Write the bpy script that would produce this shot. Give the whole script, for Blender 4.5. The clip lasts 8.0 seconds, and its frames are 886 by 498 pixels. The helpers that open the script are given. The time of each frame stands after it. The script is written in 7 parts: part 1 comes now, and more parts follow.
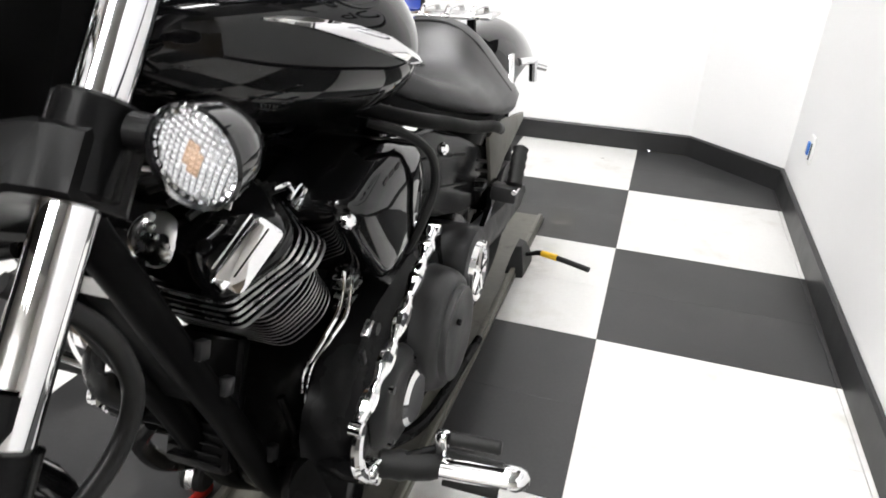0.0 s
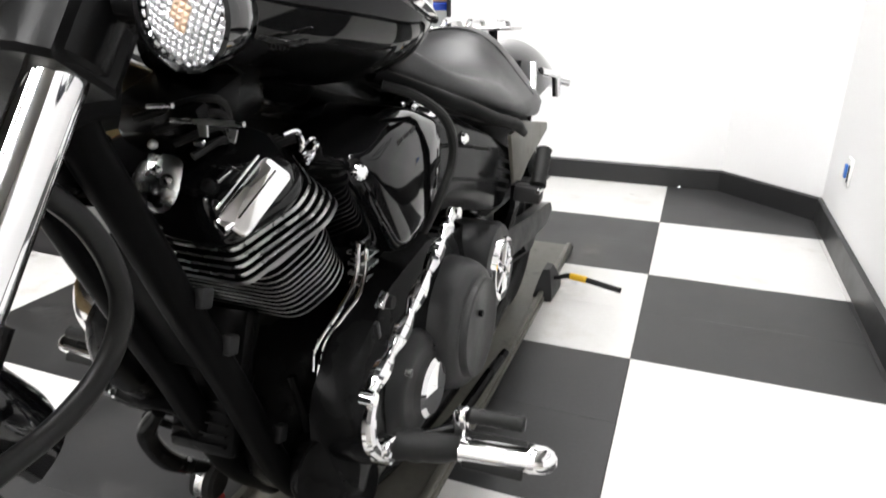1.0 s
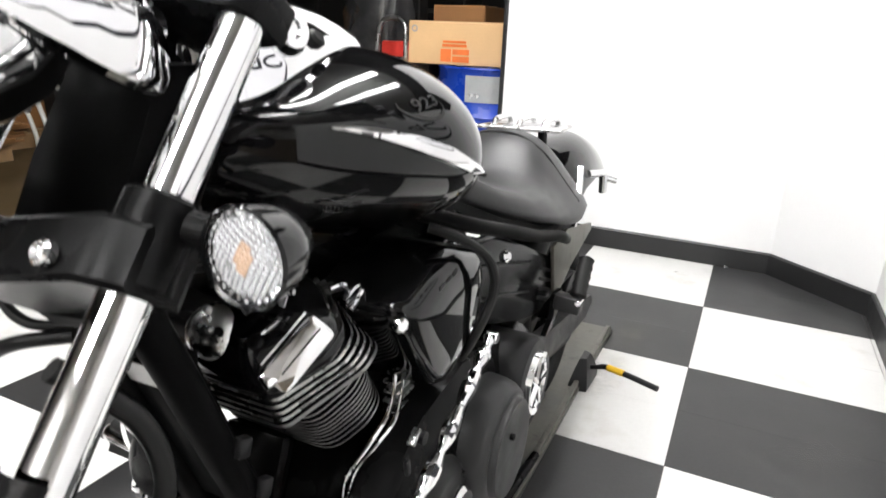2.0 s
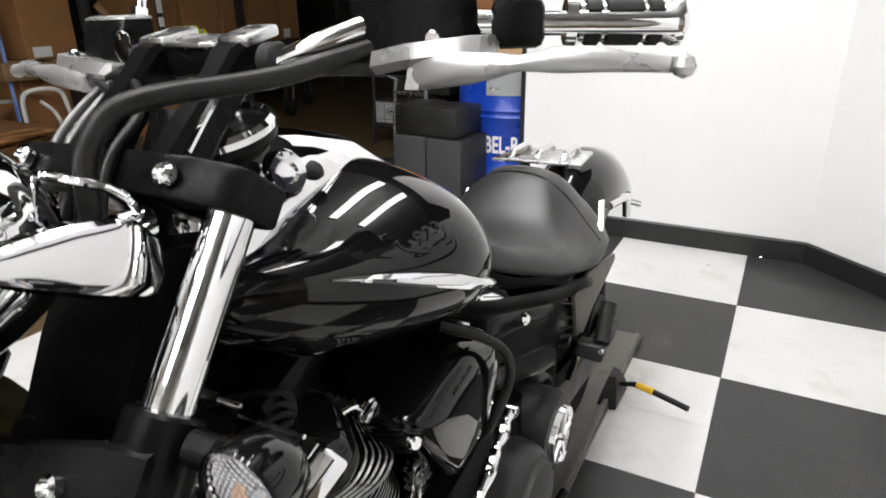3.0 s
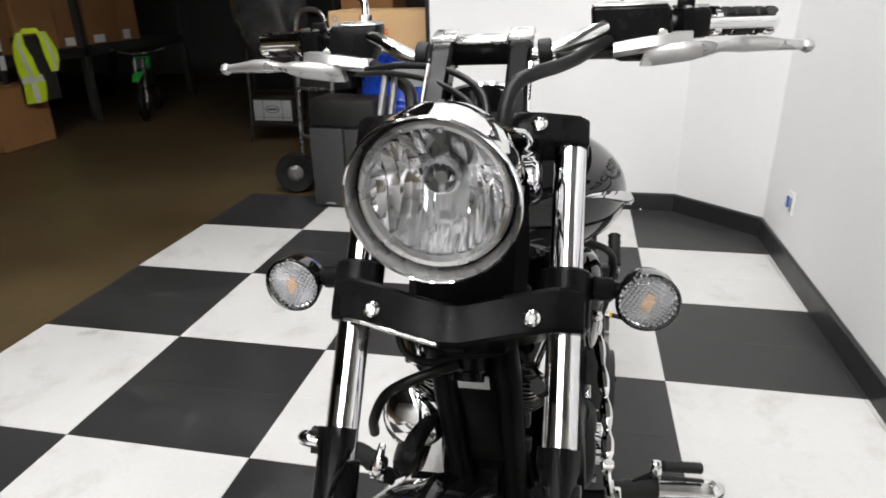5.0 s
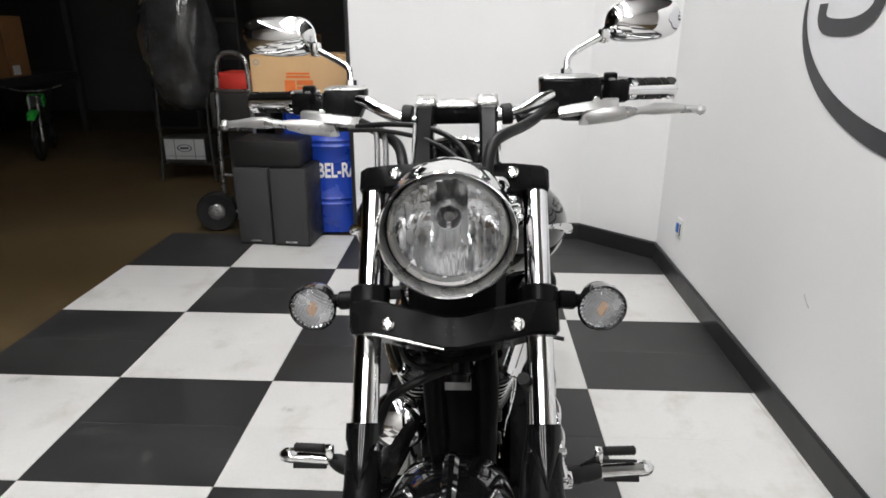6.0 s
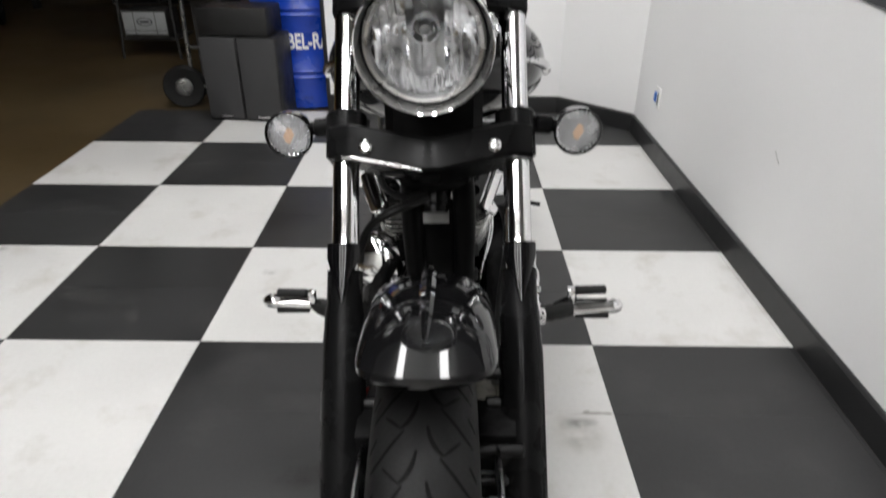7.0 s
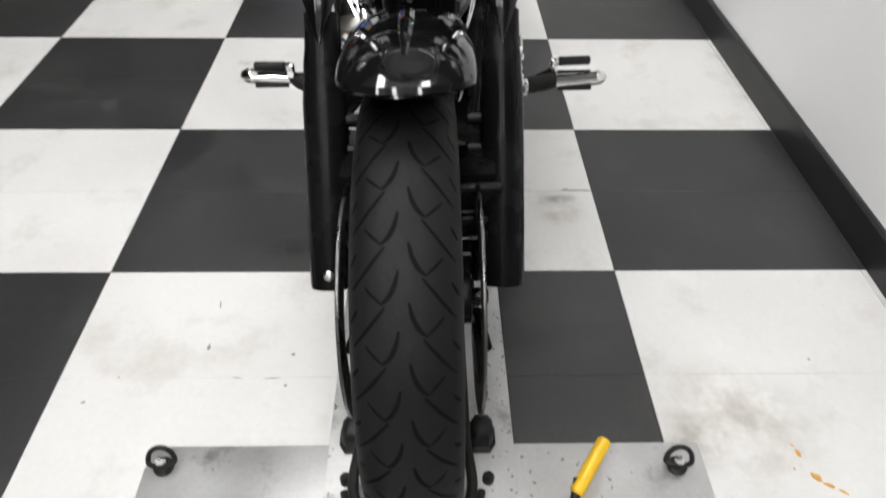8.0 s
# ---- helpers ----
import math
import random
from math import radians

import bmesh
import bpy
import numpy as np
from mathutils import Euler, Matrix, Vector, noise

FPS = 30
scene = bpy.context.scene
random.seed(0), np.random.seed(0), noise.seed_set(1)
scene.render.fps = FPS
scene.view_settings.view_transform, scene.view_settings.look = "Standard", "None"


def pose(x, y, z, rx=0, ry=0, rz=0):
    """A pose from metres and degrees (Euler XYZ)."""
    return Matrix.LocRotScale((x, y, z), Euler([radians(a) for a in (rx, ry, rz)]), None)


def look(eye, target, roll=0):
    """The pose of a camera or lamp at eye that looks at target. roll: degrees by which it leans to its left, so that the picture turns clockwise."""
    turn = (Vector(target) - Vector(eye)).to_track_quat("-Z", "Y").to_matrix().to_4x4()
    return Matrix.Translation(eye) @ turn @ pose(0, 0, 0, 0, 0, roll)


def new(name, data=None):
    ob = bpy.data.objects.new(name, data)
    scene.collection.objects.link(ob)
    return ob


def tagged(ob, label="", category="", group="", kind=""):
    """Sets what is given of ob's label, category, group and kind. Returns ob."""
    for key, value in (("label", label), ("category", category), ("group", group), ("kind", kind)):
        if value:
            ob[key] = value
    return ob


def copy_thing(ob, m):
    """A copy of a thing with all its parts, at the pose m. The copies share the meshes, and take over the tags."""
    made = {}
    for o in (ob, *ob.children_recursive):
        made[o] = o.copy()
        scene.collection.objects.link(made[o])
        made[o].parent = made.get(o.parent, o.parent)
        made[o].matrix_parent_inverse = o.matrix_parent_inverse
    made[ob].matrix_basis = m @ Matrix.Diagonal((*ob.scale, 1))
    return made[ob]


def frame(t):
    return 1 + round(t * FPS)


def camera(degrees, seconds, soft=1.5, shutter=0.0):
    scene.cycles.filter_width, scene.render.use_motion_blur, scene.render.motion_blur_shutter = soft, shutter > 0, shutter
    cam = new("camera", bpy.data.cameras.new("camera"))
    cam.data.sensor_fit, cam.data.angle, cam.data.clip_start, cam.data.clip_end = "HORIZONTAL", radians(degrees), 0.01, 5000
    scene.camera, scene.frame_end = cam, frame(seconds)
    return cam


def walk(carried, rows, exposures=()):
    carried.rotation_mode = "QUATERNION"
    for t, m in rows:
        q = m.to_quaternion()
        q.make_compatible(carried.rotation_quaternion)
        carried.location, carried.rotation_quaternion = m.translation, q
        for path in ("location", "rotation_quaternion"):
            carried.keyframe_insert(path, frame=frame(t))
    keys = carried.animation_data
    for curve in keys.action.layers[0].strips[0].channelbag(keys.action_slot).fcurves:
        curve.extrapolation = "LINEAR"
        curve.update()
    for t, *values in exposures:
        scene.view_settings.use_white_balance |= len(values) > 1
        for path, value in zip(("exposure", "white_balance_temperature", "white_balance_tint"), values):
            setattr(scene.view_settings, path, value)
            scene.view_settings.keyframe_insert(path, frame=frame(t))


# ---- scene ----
UNIT = 1.22        # metres to one unit of the plan: its tiles, 0.5 a side, are true 24-inch tiles
cam = camera(69.1, 8.0, 1.7, 0.35)
PATH = [
    (0, (0.037, -1.292, 0.854), (-0.511, 0.405, -0.054), 1.7),
    (0.5, (0.047, -1.32, 0.798), (-0.542, 0.381, -0.073), 3.1),
    (1, (0.059, -1.301, 0.737), (-0.611, 0.44, 0.016), -0.1),
    (1.5, (0.048, -1.278, 0.76), (-0.79, 0.434, 0.155), 5.3),
    (2, (0.047, -1.276, 0.857), (-0.754, 0.447, 0.232), 2.4),
    (2.2, (0.053, -1.27, 0.909), (-0.758, 0.434, 0.245), 3.3),
    (3.3, (0.023, -1.197, 1.023), (-0.869, 0.436, 0.289), -1.9),
    (3.5, (0.004, -1.193, 1.039), (-0.91, 0.451, 0.36), -0.9),
    (4, (-0.058, -1.359, 1.041), (-0.863, 0.327, 0.328), -3.8),
    (4.5, (-0.148, -1.519, 1.035), (-0.765, 0.206, 0.231), -1.9),
    (4.7, (-0.21, -1.549, 1.021), (-0.739, 0.215, 0.242), -1.6),
    (5.8, (-0.369, -1.771, 1.071), (-0.463, 0.095, 0.358), 0.1),
    (6, (-0.376, -1.779, 1.079), (-0.46, 0.107, 0.419), 0.1),
    (6.5, (-0.375, -1.797, 1.049), (-0.43, 0.06, 0.309), 0.8),
    (7, (-0.375, -1.821, 1.001), (-0.384, -0.069, 0.038), 0.4),
    (7.5, (-0.374, -1.862, 0.96), (-0.364, -0.268, -0.247), -0.2),
    (8, (-0.371, -1.889, 0.927), (-0.329, -0.457, -0.468), 1.0),
]
EXPOSURES = [(0.0, 0.44), (1.0, 0.50), (1.5, 0.54), (2.2, 0.46), (3.5, 0.04), (4.5, 0.04), (5.8, -0.32), (7.0, -0.32), (8.0, -0.21)]
walk(cam, [(t, look(Vector(eye) * UNIT, Vector(target) * UNIT, roll)) for t, eye, target, roll in PATH], EXPOSURES)

# ---- world and light ----
world = bpy.data.worlds.new("world")
scene.world = world
world.use_nodes = True
world.node_tree.nodes["Background"].inputs["Color"].default_value = (0.02, 0.02, 0.022, 1)
world.node_tree.nodes["Background"].inputs["Strength"].default_value = 0.3
PANEL = 31.0      # showroom strip lights
BAY = 2.2         # lamps added to light the stockroom


# ---- materials ----
def material(name, color, rough=0.5, metal=0.0, scale=8.0, vary=0.15, bump=0.0, bump_scale=60.0, spots=None,
             coat=0.0, coat_ior=1.5, rough_vary=0.08, emit=0.0, random_vary=0.0, spec=0.5):
    """Principled surface with a broad and a fine variation of colour and roughness, in object metres."""
    m = bpy.data.materials.new(name)
    m.use_nodes = True
    nt = m.node_tree
    b = nt.nodes["Principled BSDF"]
    b.inputs["Metallic"].default_value = metal
    b.inputs["Specular IOR Level"].default_value = spec
    b.inputs["Coat Weight"].default_value = coat
    b.inputs["Coat Roughness"].default_value = 0.02
    b.inputs["Coat IOR"].default_value = coat_ior
    n1 = nt.nodes.new("ShaderNodeTexNoise")
    n1.inputs["Scale"].default_value = scale / UNIT
    n1.inputs["Detail"].default_value = 5
    n2 = nt.nodes.new("ShaderNodeTexNoise")
    n2.inputs["Scale"].default_value = bump_scale / UNIT
    n2.inputs["Detail"].default_value = 4
    geo = nt.nodes.new("ShaderNodeNewGeometry")
    for n in (n1, n2):
        nt.links.new(geo.outputs["Position"], n.inputs["Vector"])
    mixn = nt.nodes.new("ShaderNodeMath")
    mixn.operation = "MULTIPLY_ADD"
    mixn.inputs[1].default_value = 0.35
    nt.links.new(n2.outputs["Fac"], mixn.inputs[0])
    nt.links.new(n1.outputs["Fac"], mixn.inputs[2])
    ramp = nt.nodes.new("ShaderNodeMapRange")
    ramp.inputs["From Min"].default_value, ramp.inputs["From Max"].default_value = 0.42, 0.92
    ramp.inputs["To Min"].default_value, ramp.inputs["To Max"].default_value = 1 - vary, 1 + vary
    nt.links.new(mixn.outputs[0], ramp.inputs["Value"])
    mul = nt.nodes.new("ShaderNodeVectorMath")
    mul.operation = "SCALE"
    mul.inputs[0].default_value = color
    nt.links.new(ramp.outputs[0], mul.inputs["Scale"])
    out = mul.outputs[0]
    if random_vary:
        oi = nt.nodes.new("ShaderNodeObjectInfo")
        rr = nt.nodes.new("ShaderNodeMapRange")
        rr.inputs["To Min"].default_value, rr.inputs["To Max"].default_value = 1 - random_vary, 1 + random_vary
        nt.links.new(oi.outputs["Random"], rr.inputs["Value"])
        sc = nt.nodes.new("ShaderNodeVectorMath")
        sc.operation = "SCALE"
        nt.links.new(out, sc.inputs[0])
        nt.links.new(rr.outputs[0], sc.inputs["Scale"])
        out = sc.outputs[0]
    if spots:
        s_col, s_scale, s_lo, s_hi, s_amt = spots
        n3 = nt.nodes.new("ShaderNodeTexNoise")
        n3.inputs["Scale"].default_value = s_scale / UNIT
        n3.inputs["Detail"].default_value = 8
        n3.inputs["Roughness"].default_value = 0.65
        nt.links.new(geo.outputs["Position"], n3.inputs["Vector"])
        r3 = nt.nodes.new("ShaderNodeMapRange")
        r3.inputs["From Min"].default_value, r3.inputs["From Max"].default_value = s_lo, s_hi
        r3.inputs["To Max"].default_value = s_amt
        nt.links.new(n3.outputs["Fac"], r3.inputs["Value"])
        mx = nt.nodes.new("ShaderNodeMix")
        mx.data_type = "RGBA"
        nt.links.new(r3.outputs[0], mx.inputs["Factor"])
        nt.links.new(out, mx.inputs["A"])
        mx.inputs["B"].default_value = (*s_col, 1)
        out = mx.outputs["Result"]
    nt.links.new(out, b.inputs["Base Color"])
    rv = nt.nodes.new("ShaderNodeMapRange")
    rv.inputs["From Min"].default_value, rv.inputs["From Max"].default_value = 0.35, 0.65
    rv.inputs["To Min"].default_value = max(0.0, rough - rough_vary)
    rv.inputs["To Max"].default_value = min(1.0, rough + rough_vary)
    nt.links.new(n1.outputs["Fac"], rv.inputs["Value"])
    nt.links.new(rv.outputs[0], b.inputs["Roughness"])
    if bump:
        bp = nt.nodes.new("ShaderNodeBump")
        bp.inputs["Strength"].default_value = bump
        bp.inputs["Distance"].default_value = 0.002
        nt.links.new(n2.outputs["Fac"], bp.inputs["Height"])
        nt.links.new(bp.outputs[0], b.inputs["Normal"])
    if emit:
        b.inputs["Emission Color"].default_value = (*color, 1)
        b.inputs["Emission Strength"].default_value = emit
    return m


def glass(name, color=(1, 1, 1), rough=0.0, ior=1.45):
    """Clear moulded glass or plastic."""
    m = bpy.data.materials.new(name)
    m.use_nodes = True
    nt = m.node_tree
    b = nt.nodes["Principled BSDF"]
    b.inputs["Base Color"].default_value = (*color, 1)
    b.inputs["Transmission Weight"].default_value = 1
    b.inputs["Roughness"].default_value = rough
    b.inputs["IOR"].default_value = ior
    return m


def smear(name, color, amount, scale):
    """Dirt and painted shade that thin out from the middle, broken up by noise."""
    m = bpy.data.materials.new(name)
    m.use_nodes = True
    nt = m.node_tree
    b = nt.nodes["Principled BSDF"]
    b.inputs["Base Color"].default_value = (*color, 1)
    b.inputs["Roughness"].default_value = 0.6
    tc, sub, ln = nt.nodes.new("ShaderNodeTexCoord"), nt.nodes.new("ShaderNodeVectorMath"), nt.nodes.new("ShaderNodeVectorMath")
    sub.operation, ln.operation = "MULTIPLY_ADD", "LENGTH"
    sub.inputs[1].default_value, sub.inputs[2].default_value = (2, 2, 0), (-1, -1, 0)
    nt.links.new(tc.outputs["Generated"], sub.inputs[0])
    nt.links.new(sub.outputs[0], ln.inputs[0])
    fall, rough, mul = nt.nodes.new("ShaderNodeMapRange"), nt.nodes.new("ShaderNodeMapRange"), nt.nodes.new("ShaderNodeMath")
    fall.interpolation_type = "SMOOTHSTEP"
    fall.inputs["From Min"].default_value, fall.inputs["From Max"].default_value = 0.98, 0.10
    nt.links.new(ln.outputs["Value"], fall.inputs["Value"])
    geo, noise = nt.nodes.new("ShaderNodeNewGeometry"), nt.nodes.new("ShaderNodeTexNoise")
    noise.inputs["Scale"].default_value, noise.inputs["Detail"].default_value, noise.inputs["Roughness"].default_value = scale / UNIT, 8, 0.7
    nt.links.new(geo.outputs["Position"], noise.inputs["Vector"])
    rough.inputs["From Min"].default_value, rough.inputs["From Max"].default_value, rough.inputs["To Max"].default_value = 0.38, 0.68, amount
    nt.links.new(noise.outputs["Fac"], rough.inputs["Value"])
    mul.operation = "MULTIPLY"
    nt.links.new(fall.outputs[0], mul.inputs[0])
    nt.links.new(rough.outputs[0], mul.inputs[1])
    nt.links.new(mul.outputs[0], b.inputs["Alpha"])
    return m


MAT = dict(
    wall=material("wall_paint", (0.86, 0.86, 0.857), 0.55, scale=1.3, vary=0.03, bump=0.12, bump_scale=180, spots=((0.45, 0.44, 0.42), 2.2, 0.70, 0.80, 0.25)),
    wall_fill=material("pale_fill_wall", (0.80, 0.79, 0.77), 0.8, scale=0.8, vary=0.12, bump=0.2),
    # the stockroom's dimness is put into these two dark colours
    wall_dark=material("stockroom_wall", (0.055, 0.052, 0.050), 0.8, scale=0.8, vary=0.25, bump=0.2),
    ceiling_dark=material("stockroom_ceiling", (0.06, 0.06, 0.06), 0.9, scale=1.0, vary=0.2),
    skirting=material("black_skirting", (0.014, 0.014, 0.0145), 0.42, scale=5, vary=0.3, bump=0.08, spots=((0.35, 0.34, 0.32), 26, 0.70, 0.76, 0.5)),
    tile_white=material("white_tile", (0.590, 0.586, 0.572), 0.40, scale=3.0, vary=0.08, bump=0.06, bump_scale=90, random_vary=0.03,
                        spots=((0.36, 0.335, 0.285), 5.5, 0.54, 0.80, 0.65)),
    tile_black=material("black_tile", (0.025, 0.025, 0.0254), 0.44, spec=0.42, scale=3.0, vary=0.30, bump=0.10, bump_scale=140, random_vary=0.12,
                        spots=((0.050, 0.049, 0.047), 6, 0.52, 0.80, 0.55)),
    subfloor=material("tile_joint", (0.10, 0.095, 0.085), 0.8, scale=20, vary=0.3),
    concrete=material("brown_concrete", (0.074, 0.051, 0.023), 0.42, scale=1.1, vary=0.30, bump=0.12, bump_scale=50, spots=((0.045, 0.034, 0.022), 1.7, 0.52, 0.74, 0.6)),
    paint=material("black_gloss_paint", (0.0046, 0.0046, 0.0050), 0.06, scale=3, vary=0.2, coat=1.0, coat_ior=1.33, spec=0.12, rough_vary=0.02),
    satin=material("satin_black", (0.0058, 0.0058, 0.0060), 0.24, scale=12, vary=0.35, bump=0.05, bump_scale=300, spec=0.09),
    casting=material("dark_grey_casting", (0.0125, 0.0125, 0.013), 0.40, scale=15, vary=0.25, bump=0.15, bump_scale=420, spec=0.25),
    fin=material("machined_fin_edge", (0.72, 0.72, 0.71), 0.27, metal=1.0, scale=40, vary=0.12),
    fin_dull=material("dull_fin_edge", (0.42, 0.42, 0.415), 0.36, metal=1.0, scale=40, vary=0.15),
    chrome=material("chrome", (0.88, 0.88, 0.885), 0.035, metal=1.0, scale=9, vary=0.03, rough_vary=0.015),
    alloy=material("brushed_alloy", (0.66, 0.66, 0.655), 0.29, metal=1.0, scale=30, vary=0.08, bump=0.02, bump_scale=500),
    steel=material("scratched_steel_plate", (0.50, 0.50, 0.495), 0.36, metal=0.55, scale=10, vary=0.14, bump=0.12, bump_scale=160, spots=((0.16, 0.155, 0.15), 11, 0.58, 0.72, 0.75)),
    rail=material("dark_grey_rail", (0.135, 0.130, 0.110), 0.45, metal=0.3, scale=9, vary=0.25, bump=0.15, spots=((0.04, 0.036, 0.03), 18, 0.58, 0.7, 0.7)),
    silver_paint=material("silver_paint", (0.56, 0.56, 0.555), 0.24, metal=0.85, scale=20, vary=0.06),
    lid_metal=material("satin_silver", (0.50, 0.50, 0.495), 0.30, metal=0.72, scale=25, vary=0.06),
    disc=material("dark_brake_disc", (0.12, 0.12, 0.12), 0.32, metal=1.0, scale=30, vary=0.15, bump=0.05),
    tyre=material("tyre_rubber", (0.0070, 0.0070, 0.0072), 0.60, scale=14, vary=0.28, bump=0.25, bump_scale=260, spec=0.20, spots=((0.030, 0.029, 0.028), 22, 0.62, 0.8, 0.4)),
    groove=material("tread_groove", (0.0045, 0.0045, 0.0045), 0.9, scale=14, vary=0.2, spec=0.1),
    cable=material("grey_braided_cable", (0.13, 0.13, 0.13), 0.35, metal=0.6, scale=40, vary=0.2, bump=0.3, bump_scale=900),
    rubber=material("black_rubber", (0.007, 0.007, 0.007), 0.55, spec=0.3, scale=25, vary=0.25, bump=0.15, bump_scale=300),
    hose=material("hose_rubber", (0.008, 0.008, 0.008), 0.42, spec=0.26, scale=25, vary=0.2, bump=0.1, bump_scale=400),
    leather=material("seat_vinyl", (0.019, 0.019, 0.0195), 0.36, spec=0.55, scale=10, vary=0.15, bump=0.25, bump_scale=420, rough_vary=0.04),
    decal=material("grey_decal", (0.0015, 0.0015, 0.0015), 0.45, scale=10, vary=0.1),
    lens=glass("clear_lens", (0.97, 0.98, 1.0), 0.02, 1.28),
    cover_grey=material("grey_black_cover", (0.026, 0.026, 0.0265), 0.42, scale=15, vary=0.2, bump=0.12, bump_scale=420, spec=0.35),
    cover_satin=material("satin_cover", (0.011, 0.011, 0.0115), 0.16, scale=12, vary=0.2, bump=0.04, bump_scale=300, spec=0.35),
    matt=material("matt_black", (0.0036, 0.0036, 0.0037), 0.40, scale=12, vary=0.3, bump=0.05, bump_scale=300, spec=0.03),
    signal_bowl=material("signal_bowl", (0.66, 0.66, 0.66), 0.24, metal=0.8, scale=30, vary=0.06),
    amber=material("amber_bulb", (0.62, 0.43, 0.30), 0.25, metal=0.4, scale=30, vary=0.1),
    reflector=material("lamp_reflector", (0.96, 0.96, 0.96), 0.09, metal=1.0, scale=20, vary=0.05),
    mirror=material("mirror_glass", (0.86, 0.87, 0.88), 0.0, metal=1.0, vary=0.0, rough_vary=0.0),
    yellow=material("yellow_grip", (0.78, 0.47, 0.02), 0.40, scale=20, vary=0.12, bump=0.1, spots=((0.12, 0.08, 0.02), 30, 0.62, 0.72, 0.6)),
    red=material("red_plastic", (0.50, 0.03, 0.02), 0.40, scale=15, vary=0.12),
    blue_drum=material("blue_drum_paint", (0.008, 0.045, 0.36), 0.28, scale=6, vary=0.12, bump=0.05, spots=((0.004, 0.012, 0.08), 9, 0.6, 0.7, 0.5)),
    label_white=material("white_print", (0.78, 0.78, 0.77), 0.5, scale=10, vary=0.05),
    label_grey=material("grey_print", (0.30, 0.31, 0.31), 0.5, scale=14, vary=0.08),
    cardboard=material("cardboard", (0.285, 0.135, 0.046), 0.78, scale=5, vary=0.14, bump=0.15, bump_scale=160, random_vary=0.16, spots=((0.20, 0.11, 0.045), 6, 0.58, 0.75, 0.4)),
    cardboard_light=material("pale_cardboard", (0.62, 0.40, 0.20), 0.75, scale=6, vary=0.08, bump=0.12, bump_scale=160),
    orange=material("orange_print", (0.70, 0.16, 0.03), 0.6, scale=20, vary=0.15),
    tape=material("packing_tape", (0.50, 0.36, 0.20), 0.25, scale=20, vary=0.1),
    speaker=material("grey_speaker_cloth", (0.037, 0.037, 0.038), 0.75, scale=40, vary=0.18, bump=0.5, bump_scale=900),
    speaker_case=material("black_speaker_case", (0.008, 0.008, 0.008), 0.5, scale=20, vary=0.2),
    tubing=material("grey_metal_tube", (0.25, 0.25, 0.245), 0.30, metal=0.9, scale=20, vary=0.12),
    white_tube=material("white_painted_tube", (0.72, 0.71, 0.66), 0.4, scale=12, vary=0.1, spots=((0.2, 0.18, 0.15), 30, 0.62, 0.7, 0.5)),
    hivis=material("hi_vis_yellow", (0.62, 0.80, 0.02), 0.7, scale=12, vary=0.10, bump=0.4, bump_scale=120),
    silver_tape=material("reflective_tape", (0.62, 0.62, 0.60), 0.4, scale=20, vary=0.1),
    plastic_film=material("clear_bag_film", (0.034, 0.034, 0.035), 0.08, scale=9, vary=0.3, bump=1.0, bump_scale=18, coat=0.5),
    green=material("green_plastic", (0.02, 0.42, 0.05), 0.35, scale=12, vary=0.1),
    dark=material("dark_clutter", (0.016, 0.015, 0.014), 0.7, scale=8, vary=0.4, bump=0.2),
    pallet=material("pallet_wood", (0.26, 0.16, 0.075), 0.8, scale=9, vary=0.25, bump=0.3, bump_scale=80, random_vary=0.15),
    blue_ladder=material("blue_fibreglass", (0.01, 0.09, 0.36), 0.4, scale=12, vary=0.12),
    outlet=material("outlet_plate", (0.82, 0.82, 0.80), 0.35, scale=20, vary=0.03),
    blue_tag=material("blue_tag", (0.03, 0.15, 0.50), 0.4, scale=40, vary=0.1),
    sign_black=material("sign_black_vinyl", (0.022, 0.022, 0.028), 0.35, scale=6, vary=0.15),
    sign_white=material("sign_white_vinyl", (0.82, 0.82, 0.84), 0.35, scale=6, vary=0.02),
    rust=material("rust_stain", (0.55, 0.28, 0.05), 0.6, scale=60, vary=0.3),
    smear_dirt_shade=smear("brown_dirt_shade", (0.36, 0.32, 0.24), 0.42, 14),
    smear_dark=smear("dark_smear", (0.035, 0.033, 0.030), 0.60, 30),
    smear_pale=smear("pale_smear", (0.16, 0.155, 0.15), 0.35, 24),
    grime=material("grime", (0.20, 0.19, 0.17), 0.6, scale=60, vary=0.3),
    light=material("light_panel", (1.0, 0.99, 0.99), 0.5, vary=0.0, rough_vary=0.0, emit=PANEL),
    fill_light=material("bay_lamp", (1.0, 0.80, 0.52), 0.5, vary=0.0, rough_vary=0.0, emit=BAY),
    ceiling_bay=material("bay_ceiling", (0.34, 0.34, 0.335), 0.9, scale=1.0, vary=0.08, bump=0.1),
    scuff=material("wall_scuff", (0.52, 0.52, 0.51), 0.6, scale=40, vary=0.2),
    fixture=material("white_enamel", (0.75, 0.75, 0.74), 0.4, scale=8, vary=0.03),
)


# ---- mesh helpers ----
def geo_box(sx, sy, sz, bevel=0.0, m=None, seg=2):
    """A box of those full sizes, with rounded edges."""
    bm = bmesh.new()
    bmesh.ops.create_cube(bm, size=1.0)
    bmesh.ops.scale(bm, vec=(sx, sy, sz), verts=bm.verts)
    if bevel:
        bmesh.ops.bevel(bm, geom=list(bm.edges), offset=bevel, segments=seg, profile=0.5, affect="EDGES")
    return from_bm(bm, m)


def from_bm(bm, m=None):
    bm.verts.index_update()
    v = [(m @ w.co if m else w.co.copy()) for w in bm.verts]
    f = [tuple(w.index for w in face.verts) for face in bm.faces]
    bm.free()
    return v, f


